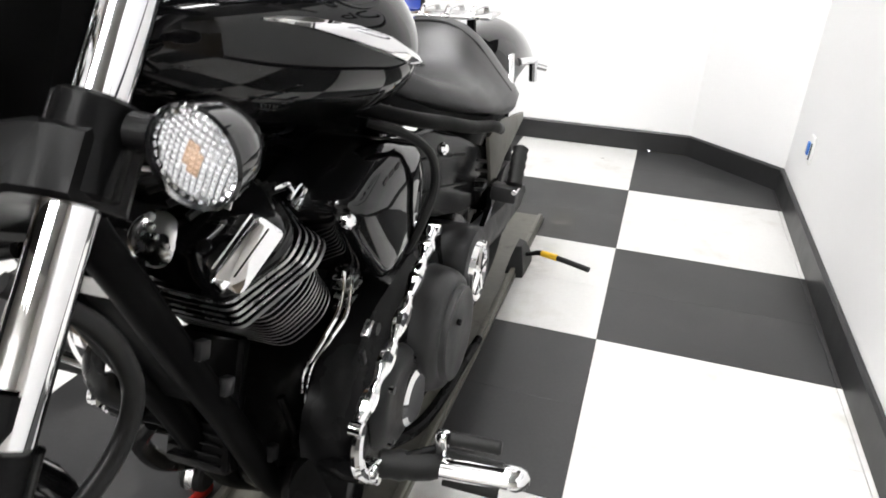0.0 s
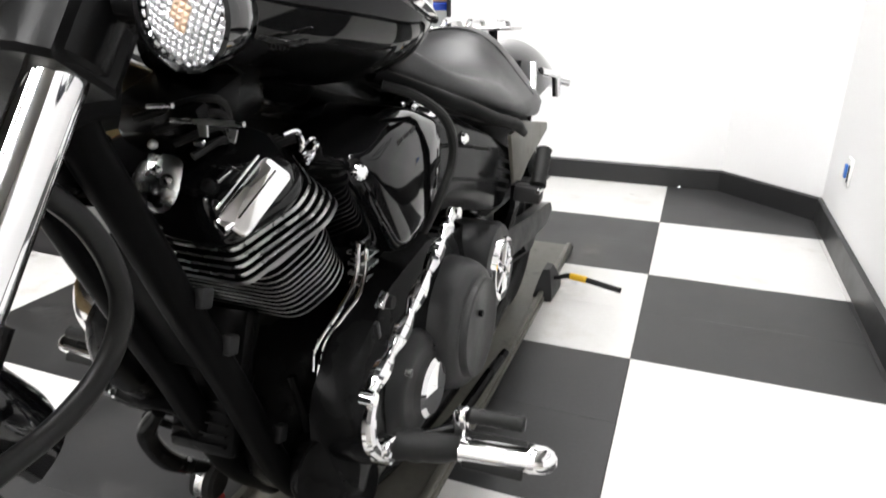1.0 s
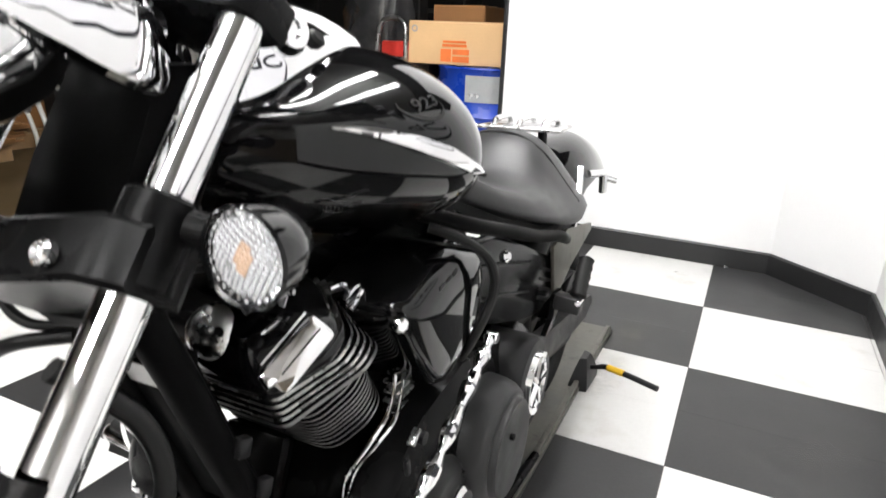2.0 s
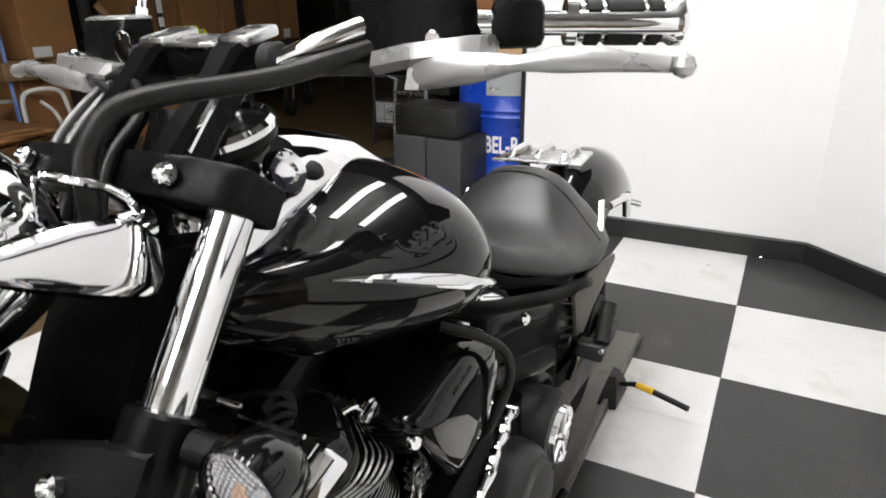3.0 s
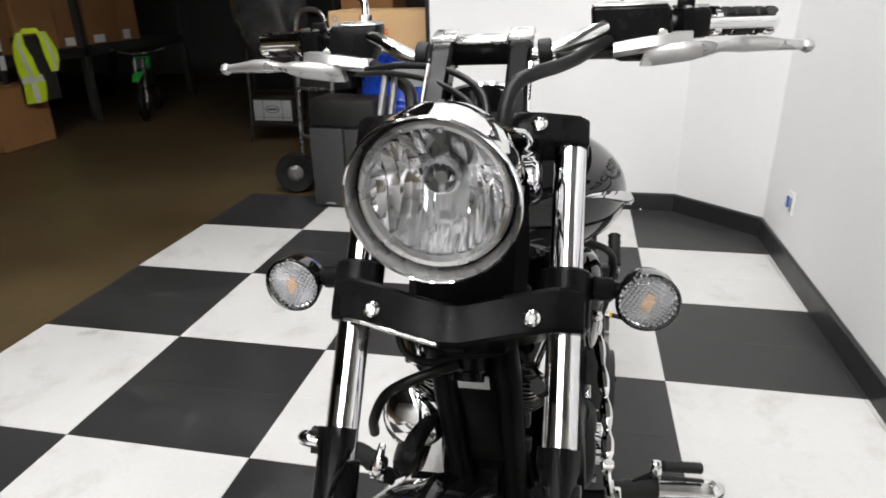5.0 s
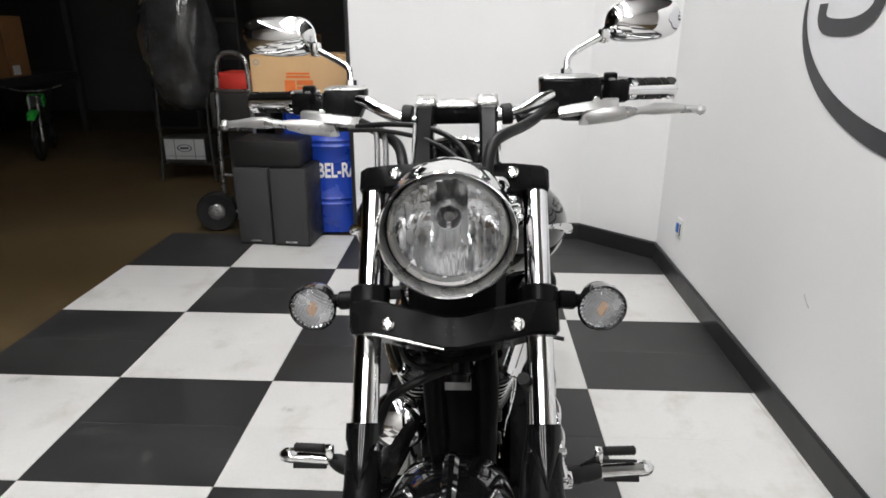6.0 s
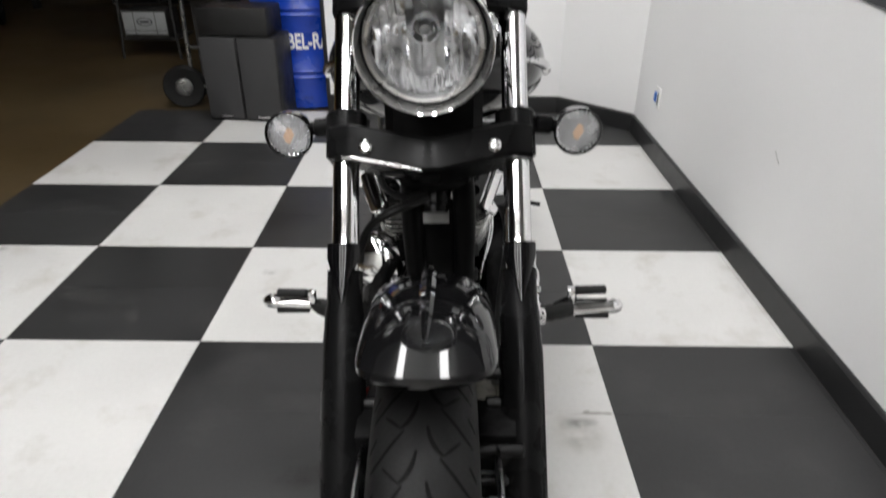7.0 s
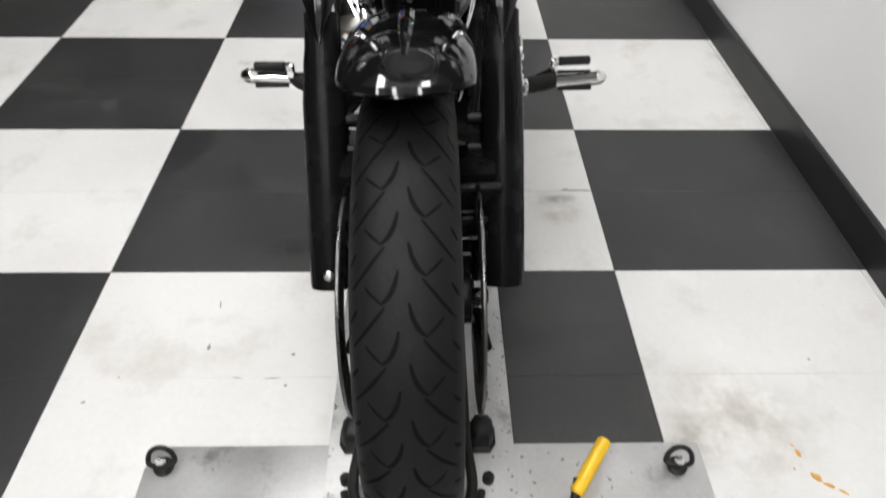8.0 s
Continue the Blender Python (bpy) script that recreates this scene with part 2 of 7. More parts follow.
def box_at(x0, x1, y0, y1, z0, z1, bevel=0.0, seg=2):
    return geo_box(x1 - x0, y1 - y0, z1 - z0, bevel, pose((x0 + x1) / 2, (y0 + y1) / 2, (z0 + z1) / 2), seg)


def lathe(profile, m=None, n=32, arc=360.0, cap=True):
    """Turned shape: profile rows (radius, height) about the z axis."""
    m = m or Matrix()
    full = arc >= 359.9
    k = n if full else n + 1
    v, f = [], []
    for r, h in profile:
        for i in range(k):
            a = radians(arc) * i / n
            v.append(m @ Vector((r * math.cos(a), r * math.sin(a), h)))
    for j in range(len(profile) - 1):
        for i in range(n):
            a, b = j * k + i, j * k + (i + 1) % k
            f.append((a, b, b + k, a + k))
    if cap and full:
        if profile[0][0] > 1e-6:
            f.append(tuple(range(n - 1, -1, -1)))
        if profile[-1][0] > 1e-6:
            o = (len(profile) - 1) * k
            f.append(tuple(range(o, o + n)))
    return v, f


def aim(p, q):
    """The pose at p whose z axis points to q."""
    p, q = Vector(p), Vector(q)
    return Matrix.Translation(p) @ (q - p).to_track_quat("Z", "Y").to_matrix().to_4x4()


def rod(p, q, r, n=16, r2=None, bevel=0.0):
    p, q = Vector(p), Vector(q)
    d = (q - p).length
    r2 = r if r2 is None else r2
    if bevel:
        prof = [(r - bevel, 0), (r, bevel), (r2, d - bevel), (r2 - bevel, d)]
    else:
        prof = [(r, 0), (r2, d)]
    return lathe(prof, aim(p, q), n)


def spline(points, steps=8):
    """Catmull-Rom line through the points."""
    p = [Vector(q) for q in points]
    p = [p[0] * 2 - p[1]] + p + [p[-1] * 2 - p[-2]]
    out = []
    for i in range(1, len(p) - 2):
        for s in range(steps):
            t = s / steps
            a, b, c, d = p[i - 1], p[i], p[i + 1], p[i + 2]
            out.append(0.5 * (2 * b + (c - a) * t + (2 * a - 5 * b + 4 * c - d) * t * t + (3 * b - a - 3 * c + d) * t ** 3))
    out.append(p[-2])
    return out


def sweep(points, r, n=12, steps=8, smooth=True):
    """A round tube along a line; r: radius, or one radius for each given point."""
    line = spline(points, steps) if smooth else [Vector(q) for q in points]
    k = len(line)
    if isinstance(r, (int, float)):
        rs = [r] * k
    else:
        rs = [float(np.interp(i / (k - 1) * (len(r) - 1), range(len(r)), r)) for i in range(k)]
    v, f = [], []
    up = Vector((0.13, 0.21, 0.97))
    for i, p in enumerate(line):
        d = (line[min(i + 1, k - 1)] - line[max(i - 1, 0)]).normalized()
        side = d.cross(up)
        if side.length < 1e-3:
            side = d.cross(Vector((1, 0, 0)))
        side.normalize()
        up = side.cross(d).normalized()
        for j in range(n):
            a = 2 * math.pi * j / n
            v.append(p + rs[i] * (math.cos(a) * side + math.sin(a) * up))
    for i in range(k - 1):
        for j in range(n):
            a, b = i * n + j, i * n + (j + 1) % n
            f.append((a, b, b + n, a + n))
    f.append(tuple(range(n - 1, -1, -1)))
    f.append(tuple(range((k - 1) * n, k * n)))
    return v, f


def loft(rings, cap=True, closed=True):
    """Skin over rings of equally many points."""
    n = len(rings[0])
    v = [Vector(p) for ring in rings for p in ring]
    f = []
    for i in range(len(rings) - 1):
        for j in range(n if closed else n - 1):
            a, b = i * n + j, i * n + (j + 1) % n
            f.append((a, b, b + n, a + n))
    if cap and closed:
        f.append(tuple(range(n - 1, -1, -1)))
        f.append(tuple(range((len(rings) - 1) * n, len(rings) * n)))
    return v, f


def slab(outline, depth, m=None, bevel=0.0, seg=2):
    """A plate: an outline in x and y, raised by depth, with rounded rims."""
    bm = bmesh.new()
    vs = [bm.verts.new((x, y, 0)) for x, y in outline]
    face = bm.faces.new(vs)
    bm.normal_update()
    if face.normal.z > 0:
        face.normal_flip()
    r = bmesh.ops.extrude_face_region(bm, geom=[face])
    bmesh.ops.translate(bm, vec=(0, 0, depth), verts=[g for g in r["geom"] if isinstance(g, bmesh.types.BMVert)])
    if bevel:
        rim = [e for e in bm.edges if abs(e.verts[0].co.z - e.verts[1].co.z) < 1e-7]
        bmesh.ops.bevel(bm, geom=rim, offset=bevel, segments=seg, profile=0.5, affect="EDGES")
    return from_bm(bm, m)


def mirrored(geo):
    v, f = geo
    return [Vector((-p[0], p[1], p[2])) for p in v], [tuple(reversed(q)) for q in f]


def moved(geo, m):
    return [m @ Vector(p) for p in geo[0]], geo[1]


def joined(*geos):
    v, f = [], []
    for gv, gf in geos:
        o = len(v)
        v.extend(gv)
        f.extend(tuple(i + o for i in q) for q in gf)
    return v, f


def mesh_of(name, geo, mat, sharp=35.0):
    me = bpy.data.meshes.new(name)
    me.from_pydata([tuple(p) for p in geo[0]], [], geo[1])
    bm = bmesh.new()
    bm.from_mesh(me)
    bmesh.ops.recalc_face_normals(bm, faces=bm.faces)
    bm.to_mesh(me)
    bm.free()
    me.shade_smooth()
    me.set_sharp_from_angle(angle=radians(sharp))
    me.materials.append(MAT[mat])
    return me


def part(name, geo, mat, parent=None, label="", sharp=35.0):
    """One mesh object, a thing or a part of one."""
    ob = new(name, mesh_of(name, geo, mat, sharp))
    ob.parent = parent
    if label:
        ob["label"] = label
    return ob


def thing(name, label, category, group="", at=None):
    ob = new(name)
    ob.empty_display_size = 0.05
    if at:
        ob.matrix_world = at
    return tagged(ob, label, category, group)


def solid(name, geo, mat, label, category, group="", kind="", sharp=35.0):
    return tagged(part(name, geo, mat, None, "", sharp), label, category, group, kind)


def words(body, size, m, mat, parent, name="lettering", depth=0.001, label="", bold=0.022):
    """Lettering in the built-in font, as a mesh."""
    cu = bpy.data.curves.new(name, "FONT")
    cu.body, cu.size, cu.extrude, cu.align_x, cu.align_y = body, size, depth, "CENTER", "CENTER"
    cu.offset = size * bold
    tmp = bpy.data.objects.new(name, cu)
    me = bpy.data.meshes.new_from_object(tmp)
    bpy.data.objects.remove(tmp)
    me.transform(m)
    me.materials.clear()
    me.materials.append(MAT[mat])
    ob = new(name, me)
    ob.parent = parent
    if label:
        ob["label"] = label
    return ob


# ---- the room ----
T = 0.5                     # tile side
X_WALL, Y_WALL = 0.512, 1.504
BASE_H = 0.085


def structure(name, geo, mat, label, category):
    return solid(name, geo, mat, label, category, kind="structure", sharp=30)


# wall tops are unseen; heights set by what chrome and paint mirror
WALL_H = 2.6
SIDE_H = 1.72               # side partition kept lower, so the tank mirrors dark above it
WALL_END = -1.45            # the side wall stops level with the plate, so the tank's front mirrors dark
structure("ground", box_at(-9.0, 3.2, -6.2, 7.2, -0.25, -0.008), "concrete", "worn brown polished concrete floor of the stockroom", "floor")

# white partition walls of the bay
structure("wall_back", box_at(-0.985, 0.20, Y_WALL + 0.012, Y_WALL + 0.13, 0, WALL_H), "wall", "white painted partition wall behind the motorcycle", "wall")
structure("wall_end_trim", box_at(-1.005, -0.986, Y_WALL + 0.006, Y_WALL + 0.14, 0, WALL_H, 0.003), "skirting", "black trim strip on the end of the partition wall", "trim")
structure("wall_corner", slab([(0.20, Y_WALL + 0.012), (X_WALL + 0.012, 1.215), (X_WALL + 0.13, 1.215), (X_WALL + 0.13, Y_WALL + 0.13), (0.20, Y_WALL + 0.13)], SIDE_H),
          "wall", "white painted slanting wall across the corner", "wall")
structure("wall_right", box_at(X_WALL + 0.012, X_WALL + 0.13, WALL_END, 1.2148, 0, SIDE_H), "wall", "white painted side wall with faint scuffs", "wall")
# shell of the building, added; its dark colours stand in for missing light
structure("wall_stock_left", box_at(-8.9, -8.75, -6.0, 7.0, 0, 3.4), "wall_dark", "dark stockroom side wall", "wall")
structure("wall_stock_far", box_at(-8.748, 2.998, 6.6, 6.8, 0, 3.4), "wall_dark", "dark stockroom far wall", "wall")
# two pale walls out of view, added for chrome and headlight to mirror
structure("wall_stock_right", box_at(3.0, 3.15, -6.0, 7.0, 0, 3.4), "wall_fill", "unseen pale wall beyond the partition, added to brighten reflections", "wall")
structure("wall_front", box_at(-8.748, 2.998, -4.95, -4.80, 0, 3.4), "wall_fill", "unseen pale wall behind the camera, added to brighten reflections", "wall")
structure("ceiling", box_at(-8.9, 3.15, -6.0, 7.0, 3.402, 3.5), "ceiling_dark", "unseen building ceiling, coloured dark as if unlit", "ceiling")
# unseen panel, grey over the bay only, to lift reflections and blacks
structure("ceiling_bay", box_at(-2.3, 2.9, -5.8, 1.7, 3.36, 3.40), "ceiling_bay", "unseen grey ceiling panel over the bay, added to lighten reflections", "ceiling")


# black skirting, along the three walls
def skirting(p, q, h=BASE_H, t=0.012):
    p, q = Vector((*p, 0)), Vector((*q, 0))
    d = (q - p).normalized()
    n = Vector((-d.y, d.x, 0))
    ring = [(0, 0), (t, 0), (t, h - 0.006), (t - 0.005, h), (0, h)]
    return loft([[p + n * a + Vector((0, 0, b)) for a, b in ring], [q + n * a + Vector((0, 0, b)) for a, b in ring]])


structure("baseboard", joined(skirting((0.20, Y_WALL + 0.0115), (-0.985, Y_WALL + 0.0115)), skirting((X_WALL + 0.0115, 1.215), (0.20, Y_WALL + 0.0115)),
                              skirting((X_WALL + 0.0115, WALL_END), (X_WALL + 0.0115, 1.215))), "skirting", "black skirting board along the white walls", "skirting")

# ceiling strip lights over the bay
def strip_light(x, y, length, width=0.16):
    ob = thing("strip_light", "long white ceiling strip light, switched on", "ceiling light", "strip lights on the ceiling", pose(x, y, 3.0))
    h, w, l = 0.09, width / 2, length / 2
    part("housing", joined(box_at(-w - 0.02, -w, -l, l, -h, -0.002, 0.004), box_at(w, w + 0.02, -l, l, -h, -0.002, 0.004),
                           box_at(-w, w, -l, -l + 0.02, -h, -0.002), box_at(-w, w, l - 0.02, l, -h, -0.002), box_at(-0.015, 0.015, -l + 0.02, l - 0.02, -0.02, -0.002)),
         "fixture", ob)
    for yy in (-l * 0.7, l * 0.7):
        part("hanger", rod((0, yy, -0.003), (0, yy, 0.360), 0.004, 8), "tubing", ob)
    part("diffuser", box_at(-w + 0.002, w - 0.002, -l + 0.022, l - 0.022, -0.06, -0.045), "light", ob, "glowing white diffuser")
    return ob


first = strip_light(-0.95, -1.0, 1.25)
for x, y in ((-0.95, -4.0), (-0.05, -4.0), (-1.85, -4.0), (-0.95, 0.55), (-0.95, -2.55), (-0.30, -1.0), (-0.30, 0.55), (-0.30, -2.55), (-1.85, -1.0), (-1.85, -2.55)):
    copy_thing(first, pose(x, y, 3.0))


# out-of-view warm lamps, added to bring the stockroom's brightness up
def bay_lamp(x, y):
    ob = thing("bay_lamp", "unseen warm hanging lamp added to light the stockroom", "ceiling light", "stockroom lamps", pose(x, y, 3.2))
    part("shade", lathe([(0.03, 0.14), (0.06, 0.12), (0.20, 0.02), (0.205, 0.0), (0.195, 0.004), (0.055, 0.11), (0.0, 0.115)], n=24), "fixture", ob)
    part("lamp", lathe([(0.0, 0.03), (0.05, 0.04), (0.06, 0.075), (0.04, 0.11)], n=20), "fill_light", ob, "warm glowing bulb")
    part("cord", rod((0, 0, 0.14), (0, 0, 0.20), 0.006, 8), "rubber", ob)
    return ob


lamp_one = bay_lamp(-3.6, 0.6)
copy_thing(lamp_one, pose(-4.3, 0.9, 3.2))

# wall sign: a round emblem with a crescent rim, low on the side wall
sign = thing("wall_sign", "large round black and white emblem on the white wall", "sign", at=pose(X_WALL + 0.0115, 0.0, 0.0))


def on_wall(y, z, off=0.0):
    return Vector((-off, y, z))


SC_Y, SC_Z, SA, SB = -0.475, 1.11, 0.60, 0.31
turn = np.linspace(0, 2 * math.pi, 97)[:-1]
outer = [on_wall(SC_Y + SA * math.cos(a), SC_Z + SB * math.sin(a), 0.003) for a in turn]
inner = [on_wall(SC_Y - 0.004 + (SA - 0.012) * math.cos(a), SC_Z + 0.024 + (SB - 0.026) * math.sin(a), 0.003) for a in turn]
back = [Vector((0, p.y, p.z)) for p in outer]
part("rim", joined(loft([outer, inner], cap=False), loft([back, outer], cap=False)), "sign_black", sign, "black crescent rim")
disc = [Vector((-0.0022, p.y, p.z)) for p in inner]
part("disc", (disc, [tuple(range(len(disc)))]), "sign_white", sign, "white disc")


def stroke(points, w, off):
    """A flat printed stroke on the wall, through (y, z) points."""
    line = spline([(0, *p) for p in points], 8)
    a, b = [], []
    for i, p in enumerate(line):
        d = (line[min(i + 1, len(line) - 1)] - line[max(i - 1, 0)]).normalized()
        n = Vector((0, -d.z, d.y)) * w / 2
        a.append(Vector((-off, p.y + n.y, p.z + n.z)))
        b.append(Vector((-off, p.y - n.y, p.z - n.z)))
    return loft([a, b], cap=False, closed=False)


part("mark", stroke([(0.025, 1.13), (0.022, 1.092), (-0.02, 1.074), (-0.13, 1.076), (-0.20, 1.105), (-0.215, 1.16), (-0.15, 1.21), (-0.02, 1.235)], 0.042, 0.004), "sign_black", sign, "black printed stroke")
part("mark", stroke([(-0.29, 1.06), (-0.29, 1.25)], 0.045, 0.004), "sign_black", sign, "black printed stroke")
part("mark", stroke([(-0.30, 1.078), (-0.42, 1.08), (-0.46, 1.12), (-0.42, 1.16), (-0.33, 1.16)], 0.042, 0.004), "sign_black", sign, "black printed stroke")

# outlet plate with a blue tag on the side wall
outlet = thing("wall_outlet", "small white outlet plate with a blue tag on the wall", "outlet", at=pose(X_WALL + 0.011, 0.900, 0.255))
part("plate", box_at(-0.006, 0.001, -0.030, 0.028, -0.045, 0.04, 0.002), "outlet", outlet)
part("tag", box_at(-0.012, -0.0065, 0.000, 0.024, -0.022, 0.018, 0.001), "blue_tag", outlet, "blue tag")
part("hook", box_at(-0.010, -0.0065, -0.024, -0.020, -0.030, 0.022, 0.001), "casting", outlet, "dark hook")
# a scuff on the wall
tagged(part("wall_scuff", stroke([(-0.145, 0.395), (-0.165, 0.378), (-0.180, 0.370)], 0.005, 0.0), "scuff"), "grey scuff streak on the white wall", "scuff").matrix_world = pose(X_WALL + 0.0108, 0, 0)
solid("floor_bolt", lathe([(0.010, 0), (0.010, 0.006), (0.006, 0.010), (0, 0.011)], pose(0.047, 1.488, 0.001), 14), "chrome", "small bright bolt cap at the skirting", "bolt")


# ---- the motorcycle ----
BX = -0.396
bike = thing("motorcycle", "black cruiser motorcycle with chrome forks, strapped on a steel plate", "motorcycle", at=pose(BX + 0.020, 0, -0.011, 0, -1.35, 0))
UPRIGHT = pose(0.020, 0, 0, 0, -1.35, 0).inverted()
level = [False]       # True: the part is given square to the floor, not to the leaning motorcycle


def P(name, geo, mat, parent=None, label="", sharp=35.0):
    return part(name, moved(geo, UPRIGHT) if level[0] else geo, mat, parent or bike, label, sharp)


def pair(name, geo, mat, parent=None, label=""):
    return P(name, geo, mat, parent, label), P(name, mirrored(geo), mat, parent, label)


# fork line: rake 36 degrees
FX = 0.1115


def fork(z, x=FX, back=0.0):
    """A point of the fork's axis at height z; back: metres behind it, square to it."""
    return Vector((x - 0.003, -0.900 - (0.877 - z) * 0.733 + back * 0.807, z + back * 0.591 * 0))


AX_Y, AX_Z = -1.335, 0.3105
FD = Vector((0, -0.591, -0.807))          # down the fork
FN = Vector((0, -0.807, 0.591))           # ahead of it, square

# front wheel
R, W = 0.285, 0.0530
WX = -0.005
wheel_m = Matrix.Translation((WX, AX_Y, AX_Z)) @ Matrix.Rotation(radians(90), 4, "Y")
wheel = P("front_wheel", lathe([(0.020, -0.075), (0.034, -0.070), (0.036, -0.05), (0.028, -0.03), (0.028, 0.03), (0.036, 0.05), (0.034, 0.070), (0.020, 0.075)], wheel_m, 28), "satin", label="black hub of the front wheel")
prof = [(R - 0.090, -0.034), (R - 0.077, -0.043), (R - 0.060, -0.050), (R - 0.042, -W), (R - 0.027, -0.0510), (R - 0.014, -0.0435), (R - 0.005, -0.0295), (R - 0.001, -0.0145), (R, 0.0)]
prof = prof + [(r, -h) for r, h in reversed(prof[:-1])]
tyre = P("tyre", lathe(prof + [prof[0]], wheel_m, 96, cap=False), "tyre", wheel, "black road tyre with slanting tread grooves", 60)


def tread_r(x):
    return float(np.interp(abs(x), [0, 0.0145, 0.0295, 0.0435, 0.0510], [R, R - 0.001, R - 0.005, R - 0.014, R - 0.027]))


def tread_groove(points, w=0.0055):
    """A groove strip on the tyre: points (side, turn in degrees)."""
    line = spline([(x * 0.91, a, 0) for x, a in points], 5)
    left, right = [], []
    k = len(line)
    for i, p in enumerate(line):
        d = line[min(i + 1, k - 1)] - line[max(i - 1, 0)]
        dx, ds = d.x, radians(d.y) * R
        ln = math.hypot(dx, ds)
        ww = w * (0.35 + 0.65 * math.sin(math.pi * (0.08 + 0.84 * i / (k - 1)))) / 2
        nx, na = -ds / ln * ww, math.degrees(dx / ln * ww / R)
        for lst, s in ((left, 1), (right, -1)):
            xx, aa = p.x + s * nx, radians(p.y + s * na)
            rr = tread_r(xx) + 0.0007
            lst.append(Vector((WX + xx, AX_Y - rr * math.sin(aa), AX_Z + rr * math.cos(aa))))
    return loft([left, right], cap=False, closed=False)


grooves = []
for i in range(34):
    for s, o in ((1, 0.0), (-1, 4.9)):
        t0 = i * 360.0 / 34 + o
        for line_, w_ in (([(0.005, t0), (0.0085, t0 + 2.6), (0.0145, t0 + 4.7), (0.0215, t0 + 5.9)], 0.0044), ([(0.0215, t0 + 5.9), (0.030, t0 + 4.4), (0.038, t0 + 2.7)], 0.0026),
                          ([(0.018, t0 - 4.2), (0.033, t0 - 0.8), (0.050, t0 + 3.1)], 0.0034), ([(0.046, t0 - 3.5), (0.053, t0 - 1.2)], 0.0030)):
            grooves.append(tread_groove([(s * x, t) for x, t in line_], w_))
P("tread", joined(*grooves), "groove", wheel, "dark slanting tread grooves")
P("rim", lathe([(0.199, -0.045), (0.191, -0.048), (0.185, -0.042), (0.177, -0.020), (0.173, 0), (0.177, 0.020), (0.185, 0.042), (0.191, 0.048), (0.199, 0.045)], wheel_m, 64, cap=False), "satin", wheel, "black cast rim")
for i in range(5):
    a = radians(72 * i + 18)
    d = Vector((0, math.sin(a), math.cos(a)))
    t = Vector((0, math.cos(a), -math.sin(a)))
    c = Vector((WX, AX_Y, AX_Z))
    rings = []
    for r, w, h in ((0.028, 0.022, 0.030), (0.08, 0.014, 0.022), (0.13, 0.013, 0.018), (0.179, 0.020, 0.022)):
        rings.append([c + d * r + t * (w * sx) + Vector((h * sz, 0, 0)) for sx, sz in ((-1, -0.6), (-0.6, -1), (0.6, -1), (1, -0.6), (1, 0.6), (0.6, 1), (-0.6, 1), (-1, 0.6))])
    P("spoke", loft(rings), "satin", wheel)
for s in (1, -1):
    disc_m = wheel_m @ pose(0, 0, 0.079 * s)
    disc = P("brake_disc", lathe([(0.112, -0.0022), (0.150, -0.0022), (0.1505, -0.0012), (0.1505, 0.0012), (0.150, 0.0022), (0.112, 0.0022), (0.112, -0.0022)], disc_m, 72, cap=False), "disc", wheel, "thin dark brake disc with a bright worn rim")
    for a in np.linspace(0, 2 * math.pi, 6)[:-1]:
        P("disc_arm", rod((0.0720 * s, AX_Y + 0.035 * math.sin(a), AX_Z + 0.035 * math.cos(a)), (0.0785 * s, AX_Y + 0.114 * math.sin(a), AX_Z + 0.114 * math.cos(a)), 0.006, 8), "satin", wheel)
P("axle", rod((-0.088, AX_Y, AX_Z), (0.088, AX_Y, AX_Z), 0.012, 16, bevel=0.003), "satin", wheel)

# fork legs
for s in (1, -1):
    x = FX * s
    leg = P("fork_leg", rod(fork(0.882, x), fork(0.48, x), 0.0172, 28), "chrome", label="bright chrome fork tube")
    P("slider", lathe([(0.016, 0), (0.0225, 0.002), (0.0228, 0.043), (0.0252, 0.060), (0.0255, 0.074), (0.0268, 0.090), (0.0280, 0.110), (0.0288, 0.270), (0.0288, 0.340), (0.0280, 0.347), (0.014, 0.350)], aim(fork(0.592, x), fork(0.30, x)), 32), "satin", leg, "satin black lower fork leg")
    P("dust_shroud", loft([[p + Vector((0.0258 * w * math.sin(b), 0, 0)) + FN * (0.0262 * math.cos(b * w)) for b in np.linspace(-1.0, 1.0, 9)] for p, w in ((fork(0.617, x), 0.95), (fork(0.602, x), 0.95), (fork(0.586, x), 0.62), (fork(0.556, x), 0.03))], cap=False, closed=False), "paint", leg, "gloss black pointed fork shroud")
    if s < 0:
        P("axle_bolt", lathe([(0.006, -0.001), (0.0065, 0.004), (0.004, 0.006), (0.0025, 0.003), (0, 0.003)], aim(fork(0.328, x) + FN * 0.0275, fork(0.328, x) + FN * 0.04), 12), "alloy", leg, "bright socket bolt")

# brake caliper on the left leg
caliper = P("brake_caliper", loft([[Vector((0.072 + a, AX_Y + 0.10 + b, AX_Z + 0.085 + h)) for a, b in ((-0.022, -0.03), (0.024, -0.03), (0.026, 0.0), (0.024, 0.032), (-0.022, 0.032))] for h in (-0.13, -0.11, 0.04, 0.06)]), "satin", label="black brake caliper")
for dz in (-0.075, -0.045, 0.0):
    P("caliper_pin", rod((0.056, AX_Y + 0.069, AX_Z + 0.085 + dz), (0.080, AX_Y + 0.069, AX_Z + 0.085 + dz), 0.0022, 8), "alloy", caliper, "small bright pin")
for dz in (-0.02, 0.03):
    P("caliper_bolt", rod((0.050, AX_Y + 0.062, AX_Z + 0.10 + dz), (0.105, AX_Y + 0.062, AX_Z + 0.10 + dz), 0.008, 12, bevel=0.002), "satin", caliper)
